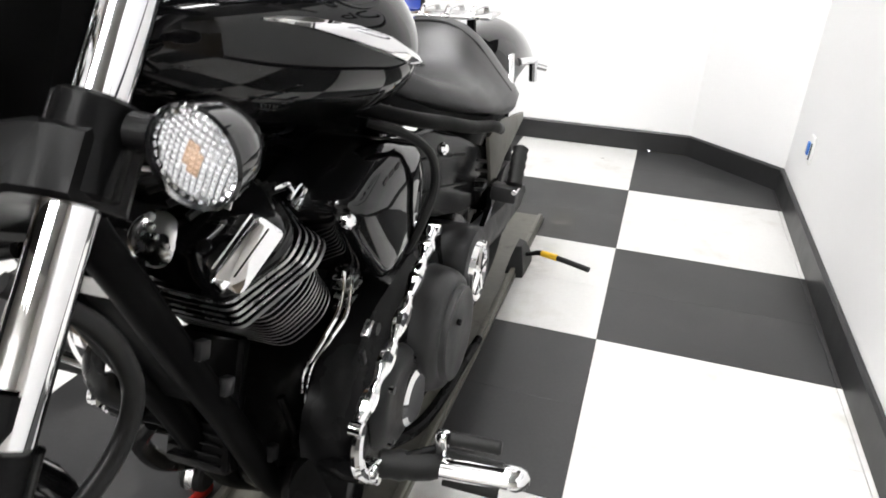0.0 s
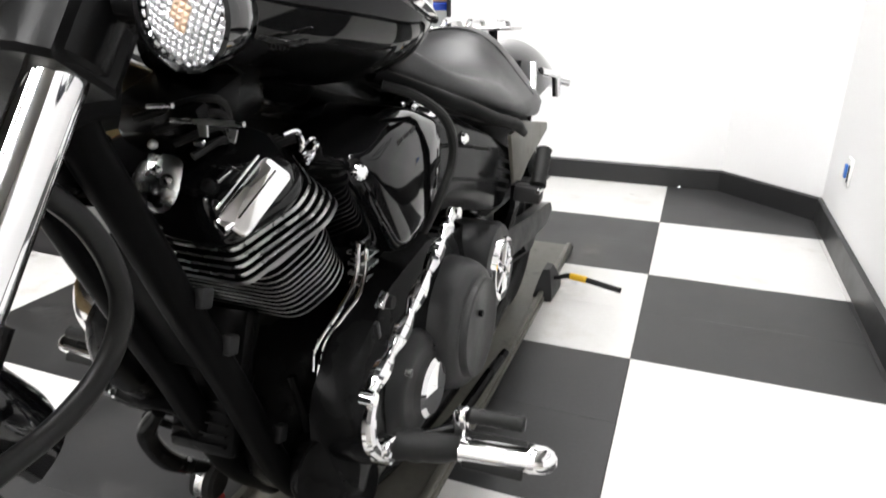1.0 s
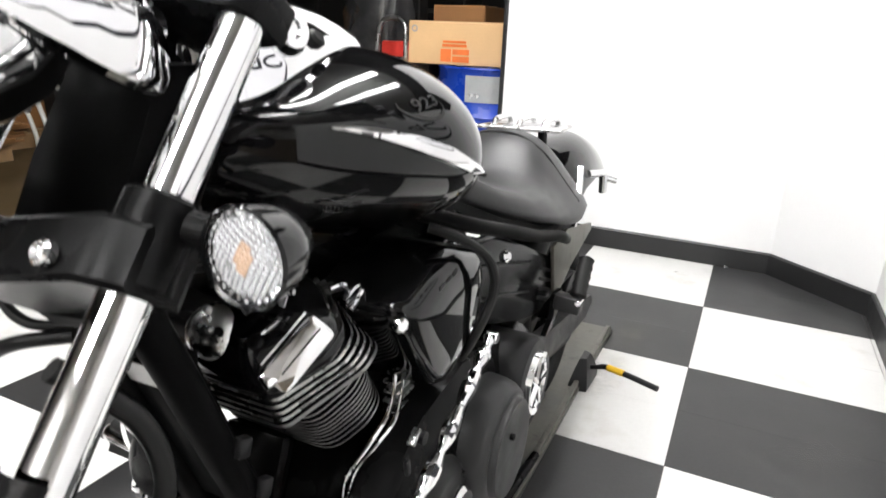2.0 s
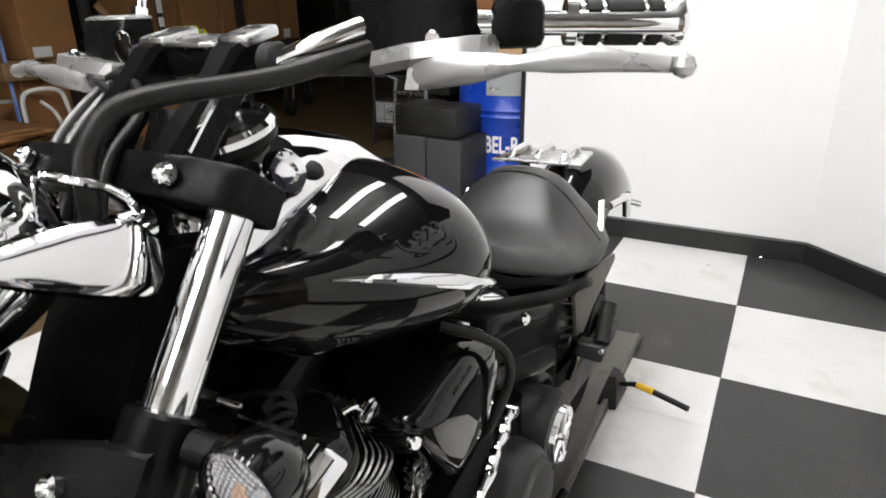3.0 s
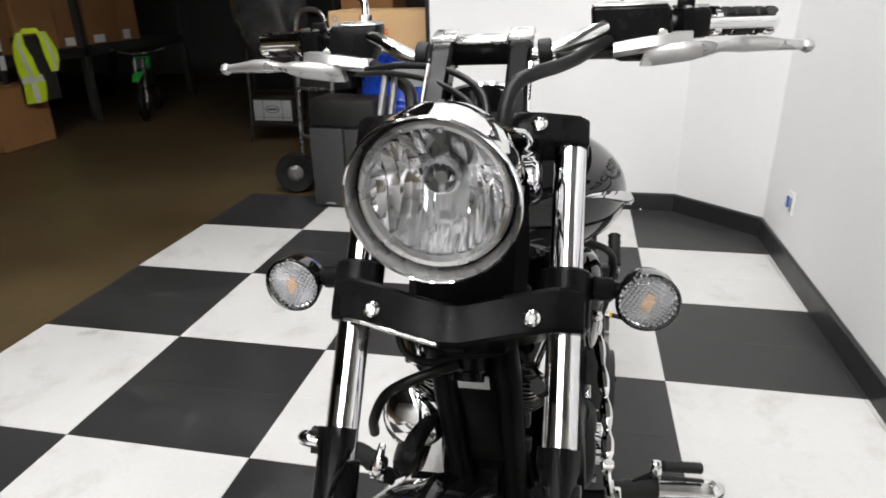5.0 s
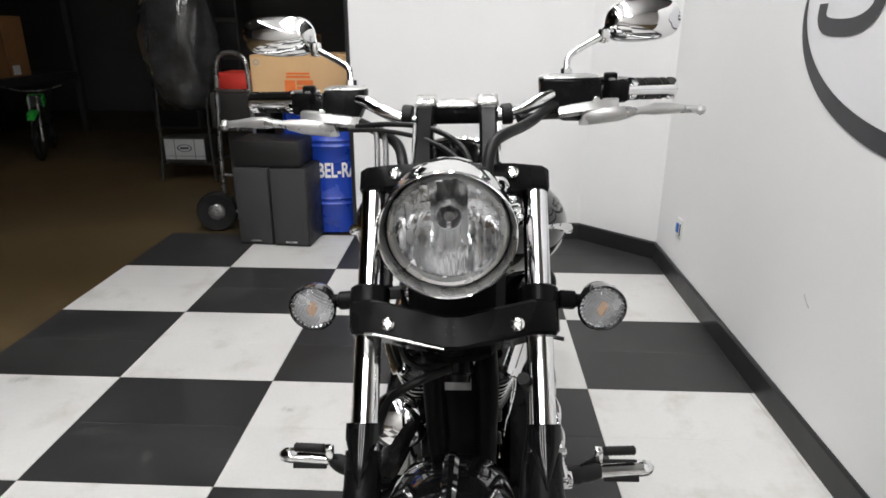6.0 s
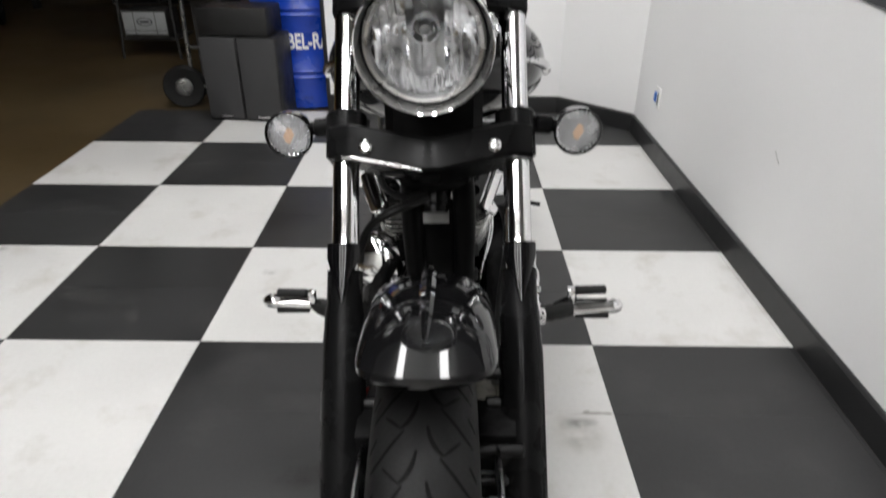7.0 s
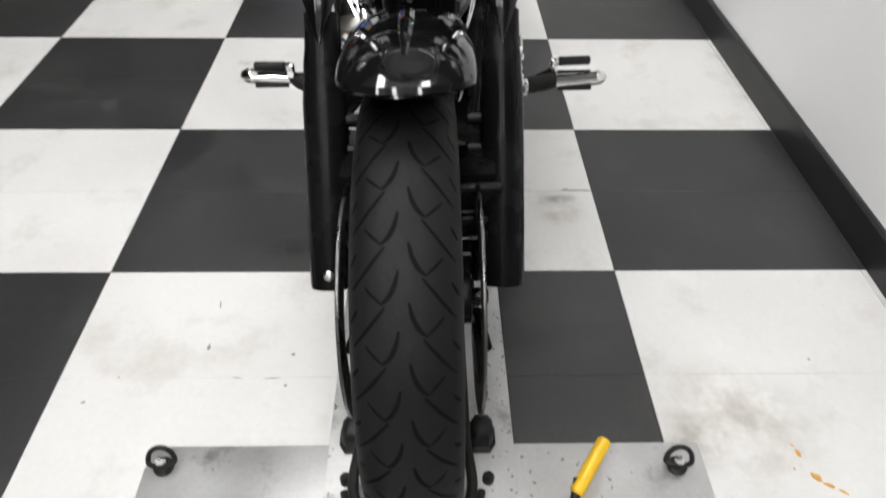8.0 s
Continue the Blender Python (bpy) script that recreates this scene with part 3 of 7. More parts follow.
P("brake_caliper", loft([[Vector((-0.074 + a, AX_Y + 0.10 + b, AX_Z + 0.085 + h)) for a, b in ((-0.020, -0.03), (0.018, -0.03), (0.018, 0.032), (-0.020, 0.032))] for h in (-0.05, -0.03, 0.04, 0.06)]), "satin", label="black brake caliper")
for s in (1, -1):
    for z in (0.485, 0.455):
        P("fender_stay", rod(fork(z, s * 0.100), fork(z, s * 0.066), 0.009, 12, bevel=0.002), "satin")


# front fender
def fender_ring(a, r, w, drop, cut=0.0):
    """Cross-section of a fender at the angle a (degrees from the top, ahead), cut back by so many degrees at its sides."""
    c = Vector((-0.001, AX_Y, AX_Z))
    pts = []
    for inset, us in ((0.0, np.linspace(-1, 1, 25)), (0.004, np.linspace(1, -1, 25))):
        for u in us:
            b = radians(a - cut * abs(u) ** 2.2)
            v = math.sin(u * math.pi / 2)
            h = r - inset - drop * (1 - (1 - abs(v) ** 2.7) ** (1 / 2.7))
            pts.append(c + Vector(((w - inset) * v, -h * math.sin(b), h * math.cos(b))))
    return pts


P("front_fender", loft([fender_ring(a, r, w, dr, c) for a, r, w, dr, c in ((10.5, 0.340, 0.0640, 0.016, 6.5), (9.7, 0.3445, 0.0655, 0.018, 6.5), (4, 0.346, 0.0675, 0.026, 5.5), (-4, 0.347, 0.0690, 0.036, 4), (-14, 0.350, 0.0700, 0.046, 3), (-24, 0.353, 0.0705, 0.056, 2),
                         (-38, 0.356, 0.0705, 0.060, 0), (-50, 0.354, 0.069, 0.058, 0), (-60, 0.350, 0.065, 0.055, 0), (-64, 0.346, 0.062, 0.05, 0))]), "paint", label="gloss black front fender")
P("fender_ridge", sweep([Vector((-0.002, AX_Y - r * math.sin(radians(a)), AX_Z + r * math.cos(radians(a)))) for a, r in ((2, 0.344), (-5, 0.345), (-14, 0.348), (-28, 0.352), (-42, 0.353))], [0.003, 0.007, 0.009, 0.010, 0.006], 10), "paint")

# clamps
def clamp_plate(z, tall, outline, name, label):
    """A bridge across both legs, square to the fork."""
    c = fork(z, 0)
    m = Matrix.Translation(c) @ Matrix((Vector((1, 0, 0)), FN, -FD)).transposed().to_4x4()
    return P(name, slab(outline, tall, m, 0.004), "satin", label=label)


def clamp_outline(w, front, rear, notch):
    return [(-w, -0.024), (-w, 0.010), (-w + 0.010, 0.022), (-0.082, front), (-0.045, front + notch), (0.045, front + notch), (0.082, front), (w - 0.010, 0.022), (w, 0.010), (w, -0.024),
            (0.075, -0.034), (0.04, rear), (-0.04, rear), (-0.075, -0.034)]


upper = clamp_plate(0.867, 0.033, clamp_outline(0.131, 0.031, -0.05, 0.002), "upper_clamp", "satin black upper fork clamp")
bridge = []
for x, drop, f, back, h in ((-0.134, 0.0, 0.010, -0.020, 0.0185), (-0.131, 0.0, 0.022, -0.026, 0.0220), (-0.115, 0.0, 0.030, -0.028, 0.0225), (-0.100, 0.001, 0.034, -0.030, 0.0225), (-0.010, 0.023, 0.046, -0.05, 0.0220),
                              (0.010, 0.023, 0.046, -0.05, 0.0220), (0.100, 0.001, 0.034, -0.030, 0.0225), (0.115, 0.0, 0.030, -0.028, 0.0225), (0.131, 0.0, 0.022, -0.026, 0.0220), (0.134, 0.0, 0.010, -0.020, 0.0185)):
    c = fork(0.723, x) + FD * drop
    bridge.append([c + FN * u - FD * v for u, v in ((back, -h), (f - 0.004, -h), (f, -h + 0.004), (f, h - 0.004), (f - 0.004, h), (back, h))])
lower = P("lower_clamp", loft(bridge), "satin", label="satin black bowed lower fork clamp", sharp=25)
for i in range(4):
    P("emblem_dot", lathe([(0.0009, 0), (0.0009, 0.0006), (0, 0.0007)], aim(fork(0.723, -0.008 + 0.010 * (i % 2)) + FD * (0.017 + 0.009 * (i // 2)) + FN * 0.0462, fork(0.723, -0.008 + 0.010 * (i % 2)) + FD * (0.017 + 0.009 * (i // 2)) + FN * 0.06), 8), "casting", lower)
for s in (1, -1):
    P("clamp_collar", rod(fork(0.759, FX * s), fork(0.709, FX * s), 0.0265, 28, bevel=0.003), "satin", lower)
    P("clamp_bolt", lathe([(0.0085, 0), (0.0085, 0.006), (0.006, 0.008), (0.004, 0.004), (0, 0.004)], aim(fork(0.713, 0.081 * s) + FN * 0.037, fork(0.713, 0.081 * s) + FN * 0.06), 14), "chrome", lower, "chrome bolt")
    P("clamp_bolt", lathe([(0.0085, 0), (0.0085, 0.006), (0.006, 0.008), (0.004, 0.004), (0, 0.004)], aim(fork(0.879, 0.079 * s) + FN * 0.034, fork(0.879, 0.079 * s) + FN * 0.06), 14), "chrome", upper, "chrome bolt")
P("clamp_trim", sweep([fork(0.723, x) + FD * d + FN * f for x, d, f in ((-0.112, 0.0230, 0.031), (-0.095, 0.0250, 0.035), (-0.050, 0.0352, 0.041), (-0.010, 0.0445, 0.0465))], 0.0020, 8), "fin", lower, "thin bright edge line")
P("steering_head", rod((0, -0.83, 0.915), (0, -0.98, 0.65), 0.034, 24), "satin", label="black steering head")
P("neck_cover", loft([[Vector((sx * w, y0 + sy, z)) for sx, sy in ((-1, 0.0), (-0.8, -0.022), (0, -0.03), (0.8, -0.022), (1, 0), (0.9, 0.05), (-0.9, 0.05))] for z, y0, w in ((0.655, -0.975, 0.040), (0.668, -0.985, 0.058), (0.70, -0.982, 0.066), (0.77, -0.945, 0.068), (0.84, -0.905, 0.062))]), "matt", label="black cover round the steering head")
shroud = P("lower_shroud", loft([[Vector((0.003 + sx * w, y0 + sy, z)) for sx, sy in ((-1, 0.012), (-0.97, 0.003), (-0.90, 0.0), (0.90, 0.0), (0.97, 0.003), (1, 0.012), (0.85, 0.028), (-0.85, 0.028))] for z, y0, w in ((0.400, -0.862, 0.036), (0.407, -0.870, 0.040), (0.52, -0.914, 0.040), (0.588, -0.940, 0.040), (0.599, -0.936, 0.036))]), "matt", label="matt black box between the frame downtubes", sharp=50)
P("box_label", moved(box_at(-0.023, 0.023, -0.0004, 0.0004, -0.013, 0.013), pose(-0.004, -0.9400, 0.583, 20, 0, 0)), "fin_dull", shroud, "small silver label")
for i in range(2):
    P("box_screw", rod((-0.006, -0.960, 0.612 + 0.014 * i), (-0.006, -0.967, 0.613 + 0.014 * i), 0.0045, 8), "alloy", label="small bright screw")
P("stem_nut", lathe([(0.020, 0.0), (0.020, 0.010), (0.024, 0.014), (0.024, 0.030), (0.034, 0.036), (0.034, 0.060)], aim((-0.002, -0.972, 0.606), (0, -0.930, 0.68)), 20), "satin", label="black steering stem nut")

# headlight
HC = Vector((-0.005, -1.083, 0.8685))
tilt = pose(0, 0, 0, 95.5, 0, 0)
hm = Matrix.Translation(HC) @ tilt         # z axis ahead (towards -y)
shell = []
for rr, hh, hood in ((0.004, -0.112, 0), (0.022, -0.110, 0), (0.048, -0.100, 0), (0.063, -0.080, 0), (0.0720, -0.052, 0), (0.0765, -0.020, 0.0), (0.0776, 0.000, 0.3), (0.0780, 0.011, 0.8), (0.0788, 0.0150, 1), (0.0786, 0.0176, 1), (0.0778, 0.0186, 1), (0.0766, 0.0176, 1)):
    shell.append([hm @ Vector((rr * math.cos(a), rr * math.sin(a), hh + hood * 0.007 * max(0.0, math.sin(a)) ** 1.3)) for a in np.linspace(0, 2 * math.pi, 73)[:-1]])
headlight = P("headlight", loft(shell, cap=False), "chrome", label="round chrome headlight with a deep hood", sharp=60)
P("hood_lining", loft([[hm @ Vector((rr * math.cos(a), rr * math.sin(a), hh + hood * 0.007 * max(0.0, math.sin(a)) ** 1.3)) for a in np.linspace(0, 2 * math.pi, 73)[:-1]] for rr, hh, hood in ((0.0767, 0.0176, 1), (0.0752, 0.0110, 0.5), (0.0736, 0.0045, 0.1), (0.0724, -0.0010, 0))], cap=False), "silver_paint", headlight, "dull silver inside of the hood")
hi = hm @ pose(0, 0, 0.0110)
P("seal_ring", lathe([(0.0728, -0.0115), (0.0718, -0.0150), (0.0696, -0.0150), (0.0680, -0.0130)], hi, 72, cap=False), "rubber", headlight, "black seal")
P("rim_ring", lathe([(0.0698, -0.014), (0.0690, -0.0070), (0.0665, -0.0046), (0.0630, -0.0060), (0.0605, -0.014)], hi, 72, cap=False), "alloy", headlight, "dull silver lamp rim")
lm = hm @ pose(0, 0, 0.0010)
def bowl_h(x, y):
    return -0.0615 + 15.0 * (x * x + y * y)


facet_rng = random.Random(12)
facets = [lathe([(0.010, -0.0645), (0.030, -0.051), (0.045, -0.034), (0.055, -0.020), (0.0608, -0.006)], lm, 64, cap=False)]
COL = 0.0090
for k in range(-6, 7):
    xc = k * COL
    top = math.sqrt(max(0.0, 0.0598 ** 2 - xc * xc))
    cuts = [-top, -top * 0.15 + facet_rng.uniform(-0.006, 0.006), top * 0.40 + facet_rng.uniform(-0.006, 0.006), top]
    for y0, y1 in zip(cuts, cuts[1:]):
        kx = 30 * xc * 0.55 + facet_rng.uniform(-0.16, 0.16)
        bend = facet_rng.choice((26.0, -22.0, 30.0))
        lift = facet_rng.uniform(-0.05, 0.05)
        grid = []
        for x in np.linspace(-COL / 2, COL / 2, 6):
            edge = math.sqrt(max(0.0, 0.0606 ** 2 - (xc + x) ** 2))
            grid.append([lm @ Vector((xc + x, y, min(-0.005, bowl_h(xc, y) + kx * x + bend * x * x + lift * (y - y0) + 0.0012))) for y in (min(max(v, -edge), edge) for v in np.linspace(y0, y1, 9))])
        facets.append(loft(grid, cap=False, closed=False))
P("reflector", joined(*facets), "reflector", headlight, "faceted bright reflector with upright flutes", 40)
P("bulb_ring", lathe([(0.0135, -0.054), (0.0178, -0.046), (0.0178, -0.032), (0.0150, -0.028), (0.0138, -0.036)], lm @ pose(0, 0.006, 0), 32, cap=False), "alloy", headlight, "round bulb ring")
P("bulb_cap", lathe([(0.0070, -0.052), (0.0074, -0.036), (0.0060, -0.031), (0, -0.030)], lm @ pose(0, 0.006, 0), 22), "tubing", headlight, "grey bulb cap")
P("bulb_stay", geo_box(0.006, 0.030, 0.003, 0.001, lm @ pose(0, -0.012, -0.033)), "alloy", headlight)
P("lens", lathe([(0.0, 0.0035), (0.02, 0.0028), (0.04, 0.0006), (0.053, -0.0022), (0.0615, -0.0055), (0.0615, -0.0075), (0.053, -0.0042), (0.04, -0.0014), (0.02, 0.0008), (0.0, 0.0015)], lm, 64, cap=False), "lens", headlight, "clear glass lens").visible_shadow = False
for s in (1, -1):
    rings = []
    for y, zt, zb, xo, xi in ((-1.061, 0.8795, 0.8765, 0.0785, 0.0762), (-1.050, 0.8850, 0.8680, 0.0800, 0.0710), (-1.030, 0.8875, 0.8550, 0.0812, 0.0680), (-1.000, 0.8875, 0.8390, 0.0822, 0.0650), (-0.975, 0.8840, 0.8270, 0.0826, 0.0640), (-0.958, 0.8780, 0.8200, 0.0815, 0.0640), (-0.947, 0.8680, 0.8190, 0.0775, 0.0650), (-0.940, 0.8590, 0.8230, 0.0730, 0.0670)):
        k = min(1.0, (zt - zb) / 0.030)
        rings.append([Vector((s * x, y, z)) for x, z in ((xi, zt), (xo - 0.005 * k, zt), (xo - 0.001 * k, zt - 0.003 * k), (xo, zt - 0.008 * k), (xo, zb + 0.012 * k), (xo - 0.003 * k, zb + 0.004 * k), (xo - 0.008 * k, zb), (xi, zb))])
    ear = P("headlight_bracket", loft(rings), "chrome", headlight, "pointed chrome headlight bracket", 28)
    P("bracket_tip", lathe([(0, -0.0045), (0.003, -0.0035), (0.0045, 0), (0.003, 0.0035), (0, 0.0045)], Matrix.Translation((s * 0.0775, -1.061, 0.878)), 14), "chrome", ear)
    P("bracket_block", loft([[Vector((s * (0.055 + 0.012 * math.cos(b)), y, 0.866 + 0.013 * math.sin(b))) for b in np.linspace(0, 2 * math.pi, 19)[:-1]] for y in (-0.957, -0.955, -0.936, -0.934)]), "chrome", ear, "short chrome sleeve")
P("wire_guide", sweep([(0.018, -0.968, 0.905), (0.024, -0.978, 0.908), (0.030, -0.979, 0.908), (0.050, -0.972, 0.904), (0.063, -0.962, 0.899), (0.068, -0.953, 0.889), (0.064, -0.945, 0.879)], 0.0032, 10), "chrome", label="bent chrome wire guide")

# turn signals
for s in (1, -1):
    c = Vector((s * 0.190, -1.004, 0.738))
    sig = P("turn_signal", lathe([(0.0, 0.036), (0.012, 0.034), (0.021, 0.026), (0.0255, 0.012), (0.0272, 0.0), (0.0278, -0.004), (0.0262, -0.006)], aim(c, c + Vector((0, 1, 0))) @ Matrix.Scale(1.15, 4), 40, cap=False), "paint", label="round turn signal with a clear lens on a black stalk")
    dm = aim(c, c + Vector((0, -1, 0))) @ Matrix.Scale(1.15, 4)
    P("lens", lathe([(0.0268, 0.000), (0.0262, 0.007), (0.022, 0.0105), (0.013, 0.0135), (0.0, 0.0150), (0.0, 0.0125), (0.013, 0.011), (0.021, 0.0085), (0.0248, 0.005), (0.025, 0.0)], dm, 40, cap=False), "lens", sig, "clear ribbed lens").visible_shadow = False
    studs = []
    for i in range(30):
        a = 2 * math.pi * i / 30
        studs.append(lathe([(0.0025, 0.0), (0.0019, 0.0016), (0.0, 0.0028)], aim(dm @ Vector((0.0237 * math.cos(a), 0.0237 * math.sin(a), 0.0015)), dm @ Vector((0.031 * math.cos(a), 0.031 * math.sin(a), 0.012))), 6))
    P("rim_studs", joined(*studs), "reflector", sig, "ring of bright moulded studs")
    cell = 0.0034
    cuts = {"prisms": [], "amber_prisms": []}
    for i in range(-7, 8):
        for k in range(-7, 8):
            u, v = (i * 0.85 + k * 0.5) * cell, (k * 0.85 - i * 0.5) * cell
            if math.hypot(u, v) < 0.0215:
                h = 0.0045 - 7.0 * (u * u + v * v)
                base = [dm @ Vector((u + (0.85 * p + 0.5 * q) * cell / 2, v + (0.85 * q - 0.5 * p) * cell / 2, h)) for p, q in ((-1, -1), (1, -1), (1, 1), (-1, 1))]
                cuts["amber_prisms" if math.hypot(u * 1.5, v) < 0.0085 else "prisms"].append((base + [dm @ Vector((u, v, h + 0.0008))], [(e, (e + 1) % 4, 4) for e in range(4)]))
    P("prisms", joined(*cuts["prisms"]), "signal_bowl", sig, "cross-cut silver prisms behind the lens", 5)
    P("amber_prisms", joined(*cuts["amber_prisms"]), "amber", sig, "amber glow of the bulb behind the prisms", 5)
    P("reflector", lathe([(0.008, -0.022), (0.018, -0.014), (0.0245, -0.001)], dm, 32, cap=False), "signal_bowl", sig, "bright lamp bowl")
    P("stalk", joined(rod((s * 0.135, -0.994, 0.745), (s * 0.157, -0.991, 0.742), 0.0125, 16, bevel=0.002), rod((s * 0.153, -0.991, 0.742), (s * 0.170, -0.986, 0.739), 0.009, 16)), "satin", sig)

# handlebar
bar_l = [(0.03, -0.808, 0.962), (0.065, -0.806, 0.962), (0.085, -0.805, 0.964), (0.115, -0.795, 0.976), (0.145, -0.772, 0.987), (0.175, -0.750, 0.989), (0.22, -0.725, 0.986), (0.30, -0.688, 0.983), (0.355, -0.664, 0.981)]
P("handlebar", joined(sweep(bar_l, 0.0096, 16), sweep([(-x, y, z - 0.006) for x, y, z in bar_l], 0.0096, 16), rod((-0.04, -0.808, 0.962), (0.04, -0.808, 0.962), 0.0096, 16)), "chrome", label="chrome handlebar")
for s in (1, -1):
    rings = []
    for y, z, w, d in ((-0.893, 0.895, 0.014, 0.020), (-0.868, 0.920, 0.013, 0.017), (-0.835, 0.948, 0.013, 0.017), (-0.816, 0.962, 0.014, 0.021), (-0.797, 0.972, 0.014, 0.018), (-0.788, 0.975, 0.010, 0.008)):
        u = Vector((0, 0.62, 0.78))
        n = Vector((0, -0.78, 0.62))
        rings.append([Vector((s * 0.046, y, z)) + Vector((w * a, 0, 0)) + n * (d * b) for a, b in ((-1, -0.7), (-0.7, -1), (0.7, -1), (1, -0.7), (1, 0.7), (0.7, 1), (-0.7, 1), (-1, 0.7))])
    riser = P("riser", loft(rings), "satin", label="tall black handlebar riser")
    P("riser_edge", sweep([(s * 0.0600, y - 0.008, z + 0.012) for y, z in ((-0.885, 0.895), (-0.86, 0.920), (-0.835, 0.942))], 0.0032, 8), "chrome", riser, "bright edge strip")
    P("riser_cap", geo_box(0.031, 0.042, 0.010, 0.0035, pose(s * 0.046, -0.801, 0.9825, 11)), "fin", riser, "bright cap")
    P("clamp_ring", rod((s * 0.066, -0.806, 0.962), (s * 0.082, -0.805, 0.9635), 0.0155, 18, bevel=0.002), "rubber", riser)
P("clamp_bar", geo_box(0.076, 0.026, 0.026, 0.005, pose(0, -0.806, 0.964, 12)), "satin", label="black cross clamp between the risers")
P("clamp_top", geo_box(0.060, 0.030, 0.006, 0.002, pose(0, -0.808, 0.9790, 12)), "fin", label="bright top strip of the cross clamp")

for s, dz in ((1, 0.0), (-1, -0.012)):
    def S(x, y, z):
        return Vector((s * (x + 0.003), y + 0.014, z + dz))

    def M(x, y, z):
        return S(x - 0.013, y + 0.019, z - 0.003)

    side = "clutch" if s > 0 else "brake"
    wk, cx0 = (1.0, 0.0) if s > 0 else (0.74, 0.004)
    # switch housing and reservoir
    shape = ((-1, -0.45), (-0.92, -0.8), (-0.6, -0.97), (0.1, -1), (0.65, -0.97), (0.93, -0.8), (1, -0.45), (1, 0.6), (0.8, 0.95), (-0.7, 1), (-1, 0.6))
    ctl = P("control_housing", loft([[S(cx + cx0 + a * w * wk, cy + b * d * wk, z) for a, b in shape] for cx, cy, z, w, d in (
        (0.186, -0.768, 0.946, 0.028, 0.020), (0.184, -0.768, 0.951, 0.037, 0.027), (0.178, -0.767, 0.966, 0.043, 0.030), (0.171, -0.766, 0.985, 0.0465, 0.031), (0.169, -0.765, 1.006, 0.046, 0.030), (0.168, -0.764, 1.010, 0.043, 0.027))]),
            "satin", label="black handlebar control housing")
    P("reservoir_lid", loft([[S(cx + cx0 + a * w * wk, cy + b * d * wk, z) for a, b in shape] for cx, cy, z, w, d in ((0.168, -0.764, 1.0102, 0.045, 0.029), (0.168, -0.764, 1.0122, 0.044, 0.028), (0.168, -0.763, 1.0142, 0.034, 0.020))]), "lid_metal", ctl, "silver reservoir lid")
    P("switch_box", joined(geo_box(0.040, 0.040, 0.036, 0.007, Matrix.Translation(S(0.243, -0.733, 0.985)) @ pose(0, 0, 0, 0, 0, 25 * s)), geo_box(0.020, 0.016, 0.012, 0.003, Matrix.Translation(S(0.236, -0.742, 1.008)))), "satin", ctl, "black switch box")
    P("switch_top", geo_box(0.034, 0.030, 0.004, 0.0015, Matrix.Translation(S(0.243, -0.733, 1.0045)) @ pose(0, 0, 0, 0, 0, 25 * s)), "alloy", ctl, "silver switch top")
    P("lever_clamp", loft([[S(x, y + b, z + c) for b, c in ((-0.018, -0.004), (-0.010, -0.011), (0.012, -0.011), (0.02, 0.0), (0.010, 0.007), (-0.014, 0.007))] for x, y, z in ((0.150, -0.785, 0.962), (0.185, -0.793, 0.968), (0.225, -0.79, 0.972), (0.24, -0.78, 0.972))]), "lid_metal", ctl, "silver lever perch")
    P("lever_bolt", rod(S(0.205, -0.796, 0.978), S(0.205, -0.803, 0.978), 0.006, 12, bevel=0.001), "chrome", ctl)
    # lever
    rings = []
    for x, y, z, w, h in ((0.186, -0.797, 0.953, 0.008, 0.011), (0.196, -0.801, 0.955, 0.0075, 0.0135), (0.215, -0.804, 0.957, 0.0080, 0.0130), (0.238, -0.804, 0.958, 0.0085, 0.0110), (0.256, -0.800, 0.960, 0.0105, 0.0085), (0.270, -0.796, 0.961, 0.0100, 0.0055), (0.282, -0.793, 0.962, 0.0100, 0.0070), (0.295, -0.790, 0.963, 0.010, 0.0092), (0.32, -0.783, 0.9625, 0.0095, 0.0085), (0.345, -0.774, 0.960, 0.0085, 0.0064), (0.366, -0.766, 0.9580, 0.0078, 0.0055)):
        rings.append([S(x, y + w * math.cos(b), z + h * math.sin(b)) for b in np.linspace(0, 2 * math.pi, 15)[:-1]])
    P("lever", loft(rings), "lid_metal", ctl, "silver %s lever" % side)
    P("lever_ball", lathe([(0, -0.0085), (0.006, -0.006), (0.0085, 0), (0.006, 0.006), (0, 0.0085)], Matrix.Translation(S(0.373, -0.763, 0.957)), 18), "lid_metal", ctl)
    P("lever_hook", loft([[S(x + a, -0.798 + b, z) for a, b in ((-0.006, -0.008), (0.006, -0.008), (0.006, 0.008), (-0.006, 0.008))] for x, z in ((0.192, 0.958), (0.190, 0.950), (0.188, 0.942))]), "lid_metal", ctl)
    # grip
    p0, p1 = S(0.275, -0.700, 0.984), S(0.355, -0.664, 0.981)
    gd = (p1 - p0).normalized()
    grip = P("grip", lathe([(0.014, -0.006), (0.019, -0.004), (0.019, 0.004), (0.0155, 0.007), (0.0155, 0.074), (0.018, 0.078), (0.018, 0.086), (0.012, 0.090), (0.008, 0.090)], aim(p0, p1), 26), "chrome", label="chrome grip with black rubber pads")
    gm = aim(p0, p1)
    for k in range(4):
        a0 = k * math.pi / 2 + 0.5
